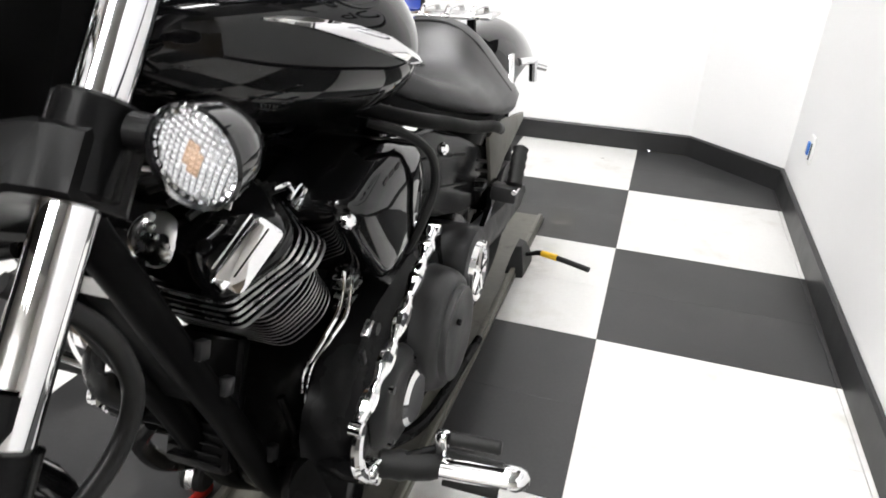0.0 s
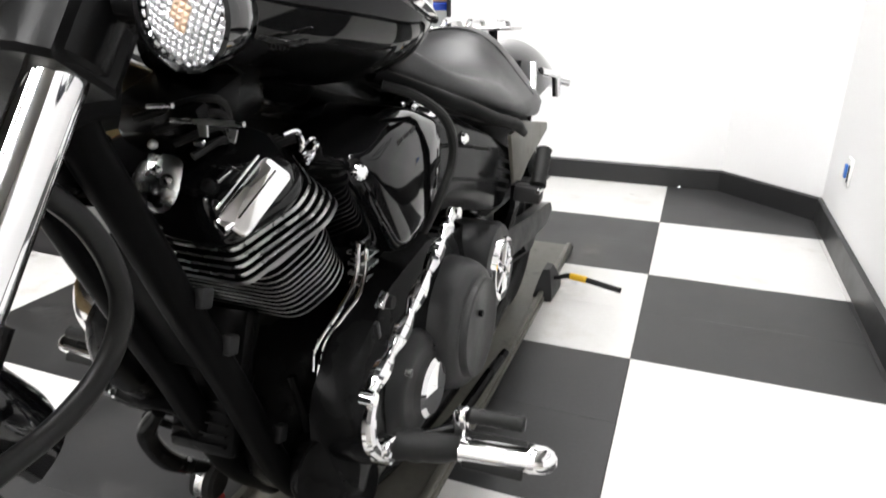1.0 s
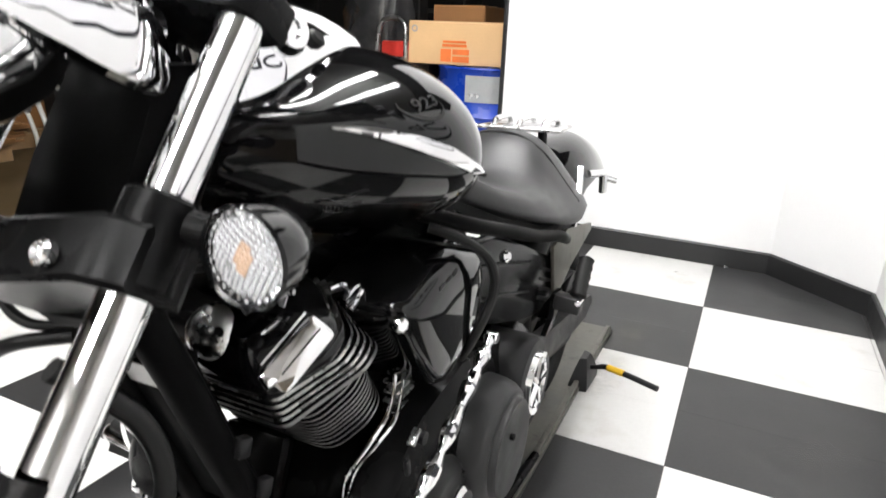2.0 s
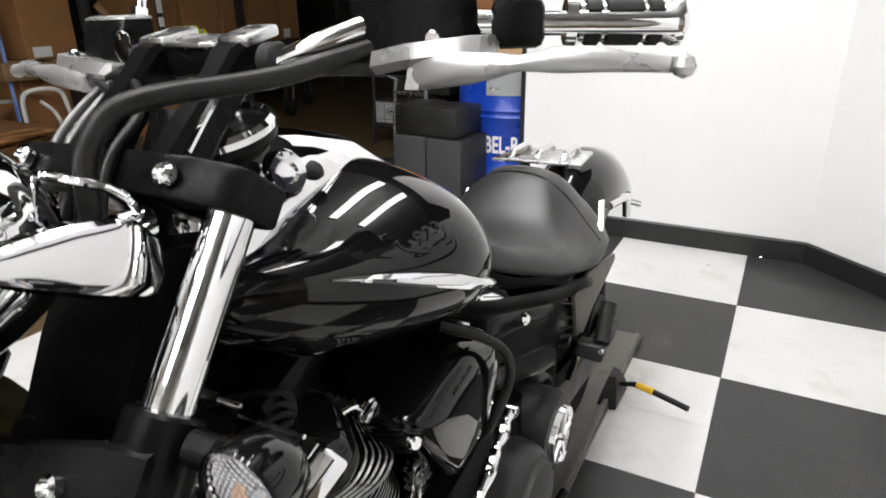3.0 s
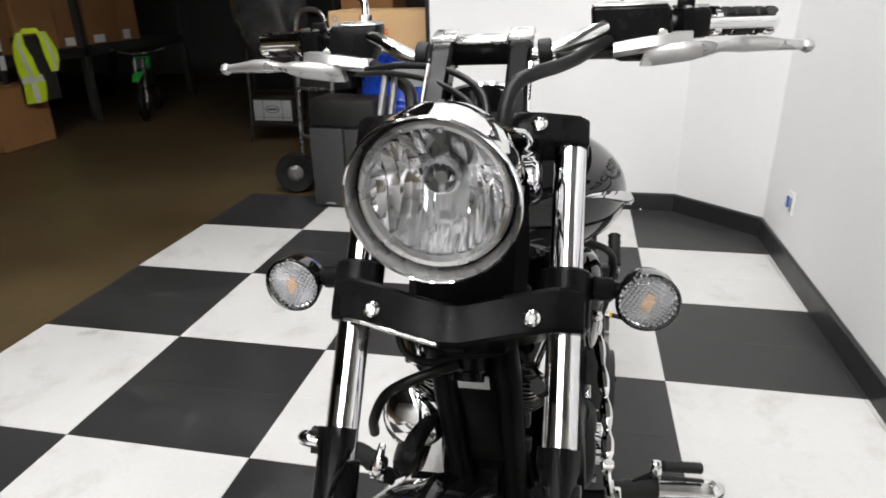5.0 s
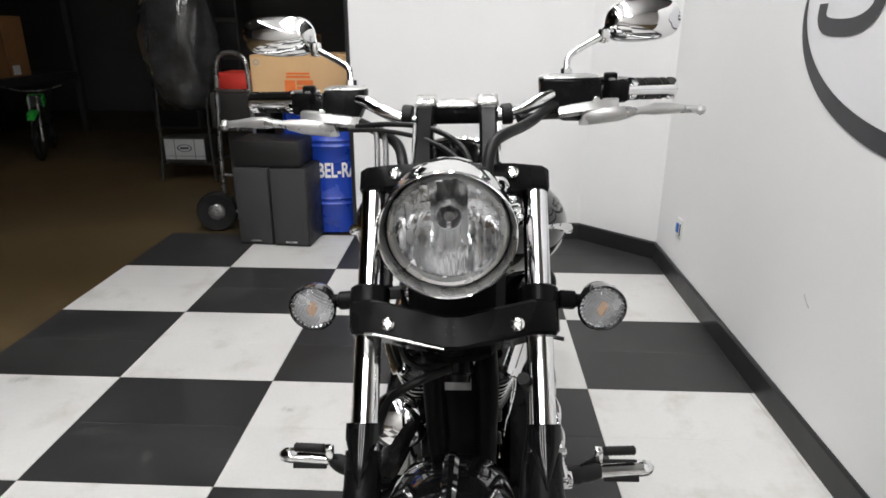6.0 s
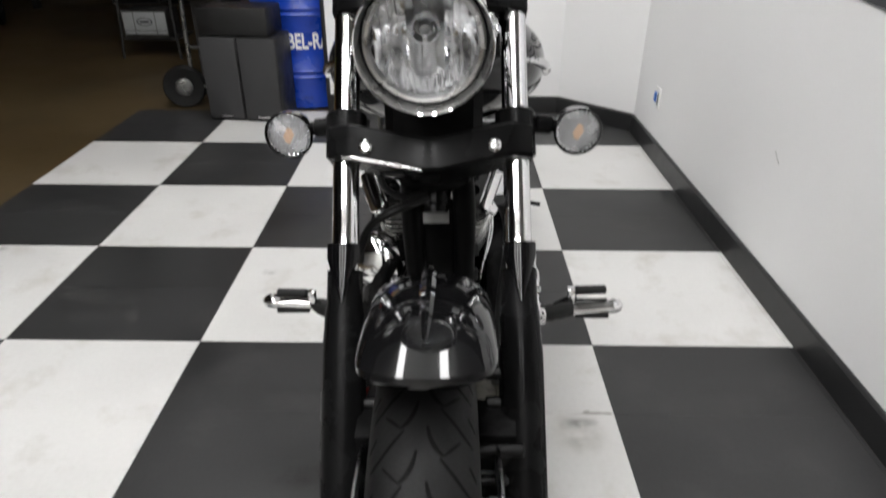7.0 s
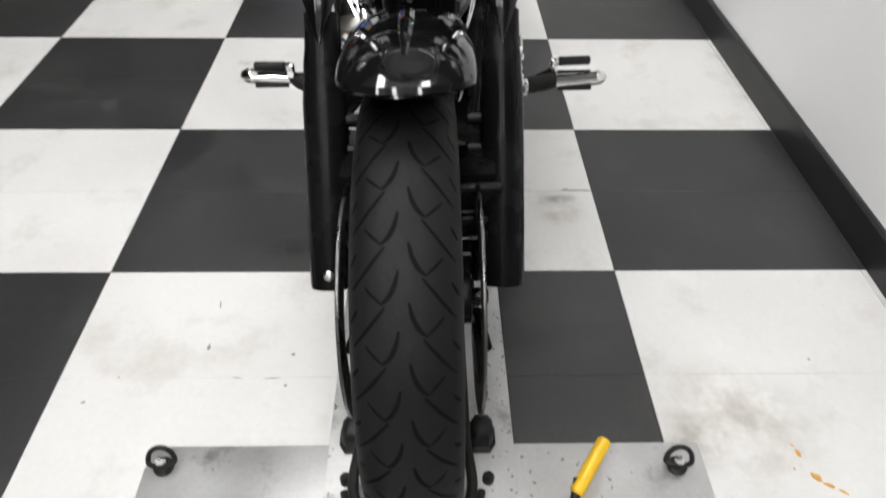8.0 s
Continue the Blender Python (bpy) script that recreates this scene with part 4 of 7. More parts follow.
        for h0, h1 in ((0.010, 0.024), (0.026, 0.056), (0.058, 0.071)):
            P("rubber_pad", loft([[gm @ Vector((r * math.cos(b), r * math.sin(b), h)) for b in np.linspace(a0 - 0.5, a0 + 0.5, 7)] + [gm @ Vector((0.0150 * math.cos(b), 0.0150 * math.sin(b), h)) for b in np.linspace(a0 + 0.5, a0 - 0.5, 7)] for r, h in ((0.0155, h0), (0.0178, h0 + 0.002), (0.0178, h1 - 0.002), (0.0155, h1))]), "rubber", grip)
    # mirror
    stem = P("mirror", sweep([M(0.180, -0.762, 1.012), M(0.181, -0.757, 1.026), M(0.186, -0.748, 1.042), M(0.210, -0.735, 1.056), M(0.240, -0.722, 1.070)], [0.0065, 0.005, 0.005, 0.005, 0.0055], 12), "chrome", label="chrome mirror on a bent stem")
    P("mirror_nut", rod(M(0.180, -0.763, 1.014), M(0.180, -0.761, 1.024), 0.0085, 6), "chrome", stem)
    P("mirror_joint", lathe([(0, -0.012), (0.008, -0.010), (0.0105, 0), (0.009, 0.010), (0, 0.013)], Matrix.Translation(M(0.243, -0.720, 1.071)), 16), "chrome", stem)
    mc = M(0.300, -0.700, 1.092)
    mo = [(-0.055, -0.020), (-0.050, 0.014), (-0.030, 0.030), (0.005, 0.034), (0.045, 0.030), (0.062, 0.016), (0.064, -0.006), (0.050, -0.024), (0.010, -0.032), (-0.035, -0.030)]
    face_m = Matrix.Translation(mc) @ pose(0, 0, 0, 90, 0, -8 * s)
    mo = [(p.x * s, p.y) for p in spline([(x, y, 0) for x, y in mo + mo[:1]], 4)[:-1]]
    rings = [[face_m @ Vector((x * k + (1 - k) * -0.03 * s, y * k, h)) for x, y in mo] for k, h in ((0.12, 0.032), (0.55, 0.026), (0.85, 0.014), (1.0, 0.002), (1.0, -0.002))]
    P("mirror_shell", loft(rings), "chrome", stem, "polished teardrop mirror shell", 50)
    P("mirror_glass", ([face_m @ Vector((x * 0.94, y * 0.94, -0.0028)) for x, y in mo], [tuple(range(len(mo)))]), "mirror", stem)

# hoses and cables
for pts, r, m in (
    ([(0.150, -0.775, 0.972), (0.128, -0.800, 0.964), (0.112, -0.830, 0.957), (0.092, -0.870, 0.953), (0.070, -0.912, 0.951), (0.052, -0.938, 0.944), (0.044, -0.955, 0.925), (0.042, -0.962, 0.90), (0.042, -0.965, 0.85)], 0.0078, "hose"),
    ([(-0.150, -0.775, 0.948), (-0.120, -0.800, 0.938), (-0.090, -0.830, 0.925), (-0.078, -0.865, 0.905), (-0.075, -0.90, 0.87), (-0.072, -0.93, 0.82)], 0.0080, "hose"),
    ([(-0.155, -0.790, 0.945), (-0.10, -0.820, 0.952), (-0.04, -0.850, 0.950), (0.005, -0.885, 0.932), (0.022, -0.930, 0.905), (0.025, -0.95, 0.86)], 0.0040, "hose"),
    ([(-0.165, -0.795, 0.940), (-0.11, -0.830, 0.944), (-0.05, -0.865, 0.938), (-0.005, -0.905, 0.922), (0.012, -0.945, 0.900), (0.015, -0.96, 0.85)], 0.0035, "hose"),
    ([(0.156, -0.772, 0.955), (0.125, -0.800, 0.958), (0.09, -0.818, 0.957)], 0.006, "hose"),
    ([(-0.128, -0.795, 0.945), (-0.118, -0.835, 0.935), (-0.112, -0.880, 0.905), (-0.108, -0.915, 0.86), (-0.10, -0.945, 0.80)], 0.0042, "cable"),
    ([(-0.118, -0.792, 0.945), (-0.106, -0.835, 0.932), (-0.100, -0.880, 0.900), (-0.096, -0.915, 0.855), (-0.09, -0.945, 0.80)], 0.0042, "cable"),
    ([(0.085, -1.065, 0.668), (0.094, -1.045, 0.645), (0.101, -1.024, 0.615), (0.104, -1.013, 0.580), (0.102, -1.013, 0.545), (0.096, -1.032, 0.512), (0.090, -1.07, 0.490), (0.086, -1.12, 0.480), (0.080, -1.17, 0.455)], 0.0080, "hose"),
    ([(-0.112, -1.005, 0.545), (-0.106, -1.018, 0.575), (-0.090, -1.012, 0.606), (-0.055, -1.008, 0.628), (-0.010, -0.985, 0.636)], 0.0062, "hose"),
    ([(-0.078, -0.99, 0.690), (-0.070, -1.00, 0.660), (-0.045, -0.998, 0.644), (-0.012, -0.98, 0.642)], 0.0045, "hose"),
):
    P("hose", sweep(pts, r, 12), m, label="black control hose")

# frame
for s in (1, -1):
    P("lower_rail", sweep([(s * 0.05, -0.72, 0.125), (s * 0.08, -0.60, 0.105), (s * 0.10, -0.3, 0.105), (s * 0.10, -0.05, 0.13)], 0.0165, 14), "satin", label="black lower frame tube")
    P("seat_rail", sweep([(s * 0.10, -0.62, 0.668), (s * 0.135, -0.54, 0.637), (s * 0.152, -0.44, 0.606), (s * 0.162, -0.33, 0.572), (s * 0.166, -0.22, 0.545), (s * 0.160, -0.15, 0.520)], 0.0105, 14), "matt", label="black frame rail under the seat")
for x in (0.043, -0.037):
    P("downtube", sweep([(x * 0.75, -0.955, 0.700), (x * 0.9, -0.962, 0.655), (x, -0.937, 0.583), (x, -0.900, 0.487), (x, -0.857, 0.383), (x, -0.795, 0.225), (x, -0.72, 0.13)], 0.0168, 18), "matt", label="black frame downtube")
for z in (0.30, 0.44, 0.50):
    y = -0.857 + (0.383 - z) * 0.395
    P("tube_tab", geo_box(0.012, 0.016, 0.020, 0.003, pose(0.061, y + 0.010, z, -22)), "casting", label="small welded tab on the downtube")
# box added to fill the dark area behind the downtube
dark_mass = P("regulator_box", moved(geo_box(0.090, 0.030, 0.170, 0.008), pose(-0.030, -0.800, 0.345, -22)), "satin", label="black ribbed box added for the dark mass behind the downtube")
for i in range(6):
    P("cooling_rib", moved(geo_box(0.074, 0.008, 0.003, 0.001), pose(-0.030, -0.800, 0.345, -22) @ pose(0, -0.017, -0.070 + 0.012 * i)), "satin", dark_mass)
P("backbone", sweep([(0, -0.90, 0.80), (0, -0.75, 0.70), (0, -0.50, 0.62), (0, -0.25, 0.53)], 0.030, 16), "satin", label="black frame backbone")


# fuel tank
def egg(y, w, zt, zb, zw, n=40, flat=0.85):
    """Cross-section: widest (half width w) at height zw."""
    ring = []
    for i in range(n):
        a = 2 * math.pi * i / n
        c, s_ = math.cos(a), math.sin(a)
        x = w * math.copysign(abs(c) ** flat, c)
        h = (zt - zw) if s_ > 0 else (zw - zb)
        ring.append(Vector((x, y, zw + h * math.copysign(abs(s_) ** 0.95, s_))))
    return ring


tank_rows = ((-0.895, 0.035, 0.800, 0.745, 0.780), (-0.885, 0.060, 0.806, 0.735, 0.785), (-0.860, 0.092, 0.813, 0.718, 0.785), (-0.820, 0.129, 0.822, 0.690, 0.783), (-0.770, 0.163, 0.840, 0.675, 0.772), (-0.720, 0.181, 0.854, 0.664, 0.760), (-0.680, 0.188, 0.858, 0.657, 0.750),
             (-0.640, 0.186, 0.848, 0.655, 0.742), (-0.600, 0.170, 0.828, 0.655, 0.733), (-0.550, 0.140, 0.798, 0.656, 0.722), (-0.500, 0.104, 0.763, 0.660, 0.708), (-0.455, 0.072, 0.728, 0.666, 0.697), (-0.430, 0.040, 0.712, 0.674, 0.690))
dense = [spline([(y, row[k], 0) for y, row in enumerate(tank_rows)], 5) for k in range(5)]
tank_rows = tuple(tuple(dense[k][i].y for k in range(5)) for i in range(len(dense[0])))
tank = P("fuel_tank", loft([egg(*r, n=96) for r in tank_rows]), "paint", label="gloss black teardrop fuel tank", sharp=60)


def tank_at(y, deg, off=0.001):
    """A point of the tank's skin at y, at an angle round its section from the side."""
    ys = [r[0] for r in tank_rows]
    w, zt, zb, zw = [float(np.interp(y, ys, [r[k] for r in tank_rows])) for k in (1, 2, 3, 4)]
    a = radians(deg)
    c, s_ = math.cos(a), math.sin(a)
    h = (zt - zw) if s_ > 0 else (zw - zb)
    return Vector(((w + off) * math.copysign(abs(c) ** 0.85, c), y, zw + (h + off) * math.copysign(abs(s_) ** 0.95, s_)))


for s in (1, -1):
    rings = []
    for y, hw, th, up in ((-0.826, 1.2, 0.002, 8), (-0.815, 3.4, 0.005, 7), (-0.795, 4.6, 0.007, 5), (-0.76, 4.8, 0.008, 2), (-0.72, 4.6, 0.009, -1.5), (-0.69, 4.0, 0.009, -4.5), (-0.665, 3.2, 0.009, -7), (-0.645, 2.2, 0.008, -9), (-0.632, 1.2, 0.006, -10.5)):
        ring = [tank_at(y, d * hw + up, o) for d, o in ((-1, -0.002), (-0.8, th), (0, th * 1.35), (0.8, th), (1, -0.002))]
        rings.append([Vector((p.x * s, p.y, p.z)) for p in ring])
    P("side_trim", loft(rings), "chrome", tank, "long chrome strip along the tank side", 50)

# round badge with its numerals
ring_o, ring_i = [], []
for i in range(41):
    a = 2.75 + 3.85 * i / 40
    t = 0.15 + 0.85 * math.sin(math.pi * i / 40)
    ring_o.append(tank_at(-0.735 + 0.029 * math.cos(a), 25.5 + 9.2 * math.sin(a), 0.0014))
    ring_i.append(tank_at(-0.735 + (0.029 - 0.004 * t) * math.cos(a), 25.5 + (9.2 - 2.6 * t) * math.sin(a), 0.0014))
P("badge_ring", loft([ring_o, ring_i], cap=False, closed=False), "decal", tank, "dark matt crescent decal")
num = words("923", 1.0, Matrix(), "decal", tank, "numerals", 0.0, "dark decal numerals 923")
for v in num.data.vertices:
    along = v.co.x * 0.0255
    v.co = tank_at(-0.728 + along, 27.0 + v.co.y / 0.7 * (6.6 - 70 * along) + along * 105, 0.0016)

# console on the tank
con_rows = ((-0.895, 0.030, 0.862, 0.790), (-0.875, 0.052, 0.888, 0.790), (-0.84, 0.062, 0.902, 0.795), (-0.80, 0.064, 0.906, 0.800), (-0.76, 0.064, 0.902, 0.815), (-0.72, 0.062, 0.893, 0.835), (-0.66, 0.050, 0.876, 0.84), (-0.58, 0.036, 0.836, 0.79), (-0.50, 0.026, 0.784, 0.75), (-0.44, 0.014, 0.740, 0.71))
console = P("console", loft([[Vector((w * a, y, zb + (zt - zb) * b)) for a, b in ((-1, 0), (-0.96, 0.35), (-0.8, 0.75), (-0.45, 0.96), (0, 1), (0.45, 0.96), (0.8, 0.75), (0.96, 0.35), (1, 0))] for y, w, zt, zb in con_rows]), "chrome", label="chrome instrument console along the tank", sharp=50)
P("speedometer", lathe([(0.055, -0.004), (0.056, 0.008), (0.051, 0.012), (0.048, 0.009), (0, 0.009)], Matrix.Translation((0, -0.812, 0.898)) @ pose(0, 0, 0, 12), 40), "satin", console, "black round speedometer face")
P("speedometer_rim", lathe([(0.056, 0.004), (0.057, 0.010), (0.0535, 0.0145), (0.050, 0.0115)], Matrix.Translation((0, -0.812, 0.898)) @ pose(0, 0, 0, 12), 40, cap=False), "chrome", console)
P("ignition_switch", lathe([(0.022, -0.01), (0.022, 0.006), (0.018, 0.012), (0.010, 0.012), (0.009, 0.008), (0, 0.008)], aim((0.054, -0.792, 0.866), (0.12, -0.806, 0.886)), 24), "chrome", console, "chrome ignition lock")
P("lock_recess", lathe([(0.009, -0.006), (0.0095, 0.0), (0.006, 0.003), (0, 0.003)], aim((0.060, -0.752, 0.862), (0.12, -0.750, 0.905)), 18), "rubber", console, "dark recess beside the lock")

# seat
seat_rows = ((-0.455, 0.050, 0.700, 0.655), (-0.42, 0.085, 0.690, 0.635), (-0.36, 0.125, 0.656, 0.608), (-0.29, 0.155, 0.634, 0.583), (-0.22, 0.168, 0.630, 0.565), (-0.17, 0.172, 0.646, 0.553), (-0.13, 0.174, 0.676, 0.545), (-0.09, 0.173, 0.698, 0.540), (-0.055, 0.171, 0.702, 0.538), (-0.02, 0.166, 0.690, 0.538), (0.02, 0.152, 0.650, 0.540), (0.045, 0.132, 0.605, 0.545))


def seat_ring(y, w, zt, zb):
    """Cross-section: flat and wide ahead, a bell over the raised back."""
    bell = max(0.0, min(1.0, (y + 0.24) / 0.12)) * max(0.0, min(1.0, (0.06 - y) / 0.06))
    flat = [(0, 1.0), (0.25, 0.995), (0.5, 0.96), (0.7, 0.88), (0.85, 0.74), (0.95, 0.5), (1.0, 0.22), (1.005, 0.1)]
    peak = [(0, 1.0), (0.2, 0.985), (0.36, 0.93), (0.50, 0.82), (0.64, 0.66), (0.80, 0.44), (0.93, 0.27), (1.0, 0.13)]
    half = [(a[0] * (1 - bell) + b[0] * bell, a[1] * (1 - bell) + b[1] * bell) for a, b in zip(flat, peak)]
    ring = [Vector((w * u, y, zb + (zt - zb) * v)) for u, v in reversed(half)] + [Vector((-w * u, y, zb + (zt - zb) * v)) for u, v in half[1:]]
    ring += [Vector((-w * 0.97, y, zb)), Vector((-w * 0.5, y, zb - 0.004)), Vector((w * 0.5, y, zb - 0.004)), Vector((w * 0.97, y, zb))]
    return ring


seat = P("seat", loft([seat_ring(*r) for r in seat_rows]), "leather", label="black vinyl saddle with a raised back", sharp=60)
P("seat_seam", sweep([(x * s_, y, z) for s_ in (1,) for x, y, z in ((0.163, -0.085, 0.577), (0.124, -0.088, 0.625), (0.091, -0.09, 0.664), (0.045, -0.09, 0.692), (0.0, -0.09, 0.6985), (-0.045, -0.09, 0.692), (-0.091, -0.09, 0.664), (-0.124, -0.088, 0.625), (-0.163, -0.085, 0.577))], 0.0028, 8), "rubber", seat)
P("seat_base", loft([[Vector((a * w, y, z)) for a, z in ((-1, zb), (-0.9, zb - 0.02), (0.9, zb - 0.02), (1, zb))] for y, w, zb in ((-0.45, 0.045, 0.650), (-0.36, 0.110, 0.602), (-0.22, 0.150, 0.560), (-0.05, 0.155, 0.534), (0.04, 0.12, 0.540))]), "rubber", seat)

# rear fender, wheel and rack
RX_Y, RX_Z = 0.335, 0.318


def rear_ring(a, r, w, drop):
    d = Vector((0, -math.sin(radians(a)), math.cos(radians(a))))
    c = Vector((0, RX_Y, RX_Z))
    out = []
    for rr, ww, order in ((r, w, np.linspace(-1, 1, 17)), (r - 0.005, w - 0.005, np.linspace(1, -1, 17))):
        for u in order:
            out.append(c + d * (rr - drop * (1 - math.cos(u * 1.4)) / (1 - math.cos(1.4))) + Vector((ww * math.sin(u * 1.4) / math.sin(1.4), 0, 0)))
    return out


P("rear_fender", loft([rear_ring(a, r, w, d) for a, r, w, d in ((62, 0.332, 0.092, 0.08), (45, 0.337, 0.099, 0.09), (25, 0.340, 0.104, 0.10), (0, 0.341, 0.106, 0.11), (-20, 0.341, 0.105, 0.11), (-34, 0.340, 0.102, 0.10), (-44, 0.337, 0.096, 0.08), (-48, 0.333, 0.09, 0.06))]), "paint", label="wide gloss black rear fender")
WY, WZ = 0.130, 0.271          # rear axle
rear_m = Matrix.Translation((0, WY, WZ)) @ Matrix.Rotation(radians(90), 4, "Y") @ Matrix.Diagonal((0.83, 0.83, 1, 1))
rear = P("rear_wheel", lathe([(0.02, -0.09), (0.045, -0.085), (0.05, 0.0), (0.045, 0.085), (0.02, 0.09)], rear_m, 28), "satin", label="black hub of the rear wheel")
rp = [(0.205, -0.062), (0.225, -0.076), (0.25, -0.080), (0.275, -0.075), (0.295, -0.055), (0.304, -0.028), (0.307, 0.0)]
P("tyre", lathe(rp + [(r, -h) for r, h in reversed(rp[:-1])] + [rp[0]], rear_m, 72, cap=False), "tyre", rear, "wide black rear tyre", 60)
P("rim", lathe([(0.212, -0.068), (0.195, -0.070), (0.185, -0.04), (0.185, 0.04), (0.195, 0.070), (0.212, 0.068)], rear_m, 56, cap=False), "satin", rear)
for i in range(5):
    a = radians(72 * i)
    d, t, c = Vector((0, math.sin(a), math.cos(a))) * 0.83, Vector((0, math.cos(a), -math.sin(a))), Vector((0, WY, WZ))
    P("spoke", loft([[c + d * r + t * (w * sx) + Vector((h * sz, 0, 0)) for sx, sz in ((-1, -1), (1, -1), (1, 1), (-1, 1))] for r, w, h in ((0.04, 0.025, 0.04), (0.12, 0.016, 0.03), (0.19, 0.02, 0.035))]), "satin", rear)
P("drive_pulley", lathe([(0.05, 0.088), (0.10, 0.092), (0.105, 0.092), (0.105, 0.116), (0.095, 0.116), (0.05, 0.108)], rear_m, 48, cap=False), "casting", rear, "dark belt pulley")
P("drive_belt", joined(*[loft([[Vector((x, y0 + (y1 - y0) * k, z0 + (z1 - z0) * k + o)) for x, o in ((0.094, -0.003), (0.114, -0.003), (0.114, 0.003), (0.094, 0.003))] for k in (0, 1)]) for (y0, z0), (y1, z1) in (((-0.31, 0.375), (WY, WZ + 0.088)), ((-0.31, 0.26), (WY, WZ - 0.088)))]), "rubber", label="black drive belt")
for s in (1, -1):
    P("swingarm", loft([[Vector((s * (0.138 + a), y, z + b)) for a, b in ((-0.014, -h), (0.010, -h), (0.014, 0), (0.010, h), (-0.014, h))] for y, z, h in ((-0.30, 0.33, 0.035), (-0.18, 0.310, 0.030), (0.0, 0.285, 0.028), (0.15, 0.270, 0.026), (0.19, 0.272, 0.015))]), "casting", label="dark swingarm")
    P("fender_strut", loft([[Vector((s * (x + a), y + b, z)) for a, b in ((-0.003, -0.008), (0.004, -0.008), (0.004, 0.008), (-0.003, 0.008))] for x, y, z in ((0.160, -0.10, 0.520), (0.158, -0.07, 0.55), (0.148, -0.02, 0.605), (0.142, 0.0, 0.630))]), "chrome", label="chrome strut beside the seat")
    gx = Matrix((Vector((0, 1, 0)), Vector((0, 0, 1)), Vector((1, 0, 0)))).transposed().to_4x4()
    gx.translation = Vector((s * 0.160 - 0.003, 0, 0))
    P("side_bracket", slab([(-0.240, 0.530), (-0.150, 0.540), (0.045, 0.505), (0.048, 0.490), (-0.040, 0.470), (-0.110, 0.455), (-0.150, 0.438), (-0.200, 0.424), (-0.212, 0.430)], 0.007, gx, 0.0015), "rail", label="grey metal side bracket behind the seat")
    k = P("strut_knob", rod((s * 0.150, 0.03, 0.61), (s * 0.150, 0.20, 0.585), 0.008, 12), "chrome", label="chrome fender rail with a side pin")
    P("pin", joined(rod((s * 0.145, 0.20, 0.575), (s * 0.178, 0.212, 0.566), 0.007, 12, bevel=0.002), rod((s * 0.150, 0.19, 0.59), (s * 0.150, 0.20, 0.54), 0.010, 12)), "chrome", k)
    peg = P("passenger_peg", geo_box(0.048, 0.030, 0.030, 0.005, pose(s * 0.192, -0.222, 0.425, 0, s * 4, 0)), "cover_grey", label="folded passenger foot peg")
    P("peg_pin", rod((s * 0.212, -0.238, 0.432), (s * 0.212, -0.205, 0.432), 0.0055, 10, bevel=0.001), "chrome", peg)
    P("peg_rubber", lathe([(0.010, 0), (0.0150, 0.003)] + [(0.0150 - 0.0018 * (k % 2), 0.008 + 0.0085 * k) for k in range(8)] + [(0.0150, 0.076), (0.010, 0.080)], aim((s * 0.207, -0.218, 0.436), (s * 0.205, -0.158, 0.500)), 16), "rubber", peg, "ribbed black rubber")
    P("peg_bracket", loft([[Vector((s * (x + a), y + b, z)) for a, b in ((-0.005, -0.02), (0.005, -0.02), (0.005, 0.02), (-0.005, 0.02))] for x, y, z in ((0.150, -0.20, 0.35), (0.165, -0.21, 0.40), (0.168, -0.215, 0.440))]), "satin", peg)
rack = P("rear_rack", slab([(-0.095, -0.065), (0.095, -0.065), (0.082, 0.075), (-0.082, 0.075)], 0.008, Matrix.Translation((0, 0.07, 0.688)) @ pose(0, 0, 0, -2), 0.003), "alloy", label="flat silver rack plate over the rear fender")
for x in (-0.055, 0.0, 0.055):
    P("rack_bar", sweep([(x, 0.015, 0.697), (x, 0.03, 0.708), (x, 0.06, 0.710), (x, 0.11, 0.708), (x, 0.125, 0.695)], 0.006, 10), "chrome", rack)
for x in (0.04, -0.04):
    P("rack_foot", rod((x, 0.06, 0.635), (x, 0.06, 0.69), 0.010, 10), "satin", rack)

# engine: crankcase
level[0] = True
P("crankcase", loft([[Vector((0.01 + w * math.copysign(abs(math.cos(a)) ** 0.7, math.cos(a)), y, zc + h * math.copysign(abs(math.sin(a)) ** 0.7, math.sin(a)))) for a in np.linspace(0, 2 * math.pi, 41)[:-1]] for y, w, zc, h in ((-0.785, 0.020, 0.255, 0.035), (-0.780, 0.040, 0.255, 0.062), (-0.765, 0.062, 0.255, 0.088), (-0.735, 0.082, 0.255, 0.112), (-0.68, 0.105, 0.257, 0.130), (-0.58, 0.120, 0.260, 0.138), (-0.45, 0.135, 0.27, 0.145), (-0.28, 0.130, 0.30, 0.13), (-0.20, 0.105, 0.31, 0.10), (-0.18, 0.06, 0.31, 0.06))]), "satin", label="black engine crankcase", sharp=50)
for x, y, z in ((0.055, -0.762, 0.30), (0.072, -0.752, 0.215), (-0.05, -0.762, 0.29)):
    P("case_bolt", lathe([(0.007, -0.004), (0.007, 0.004), (0.004, 0.006), (0, 0.006)], aim((x, y - 0.004, z), (x * 1.4, y - 0.06, z)), 10), "casting", label="dark case bolt")
P("case_rib", sweep([(0.062, -0.768, 0.345), (0.078, -0.770, 0.29), (0.080, -0.768, 0.22), (0.070, -0.758, 0.165)], 0.006, 10), "satin", label="cast rib of the crankcase")


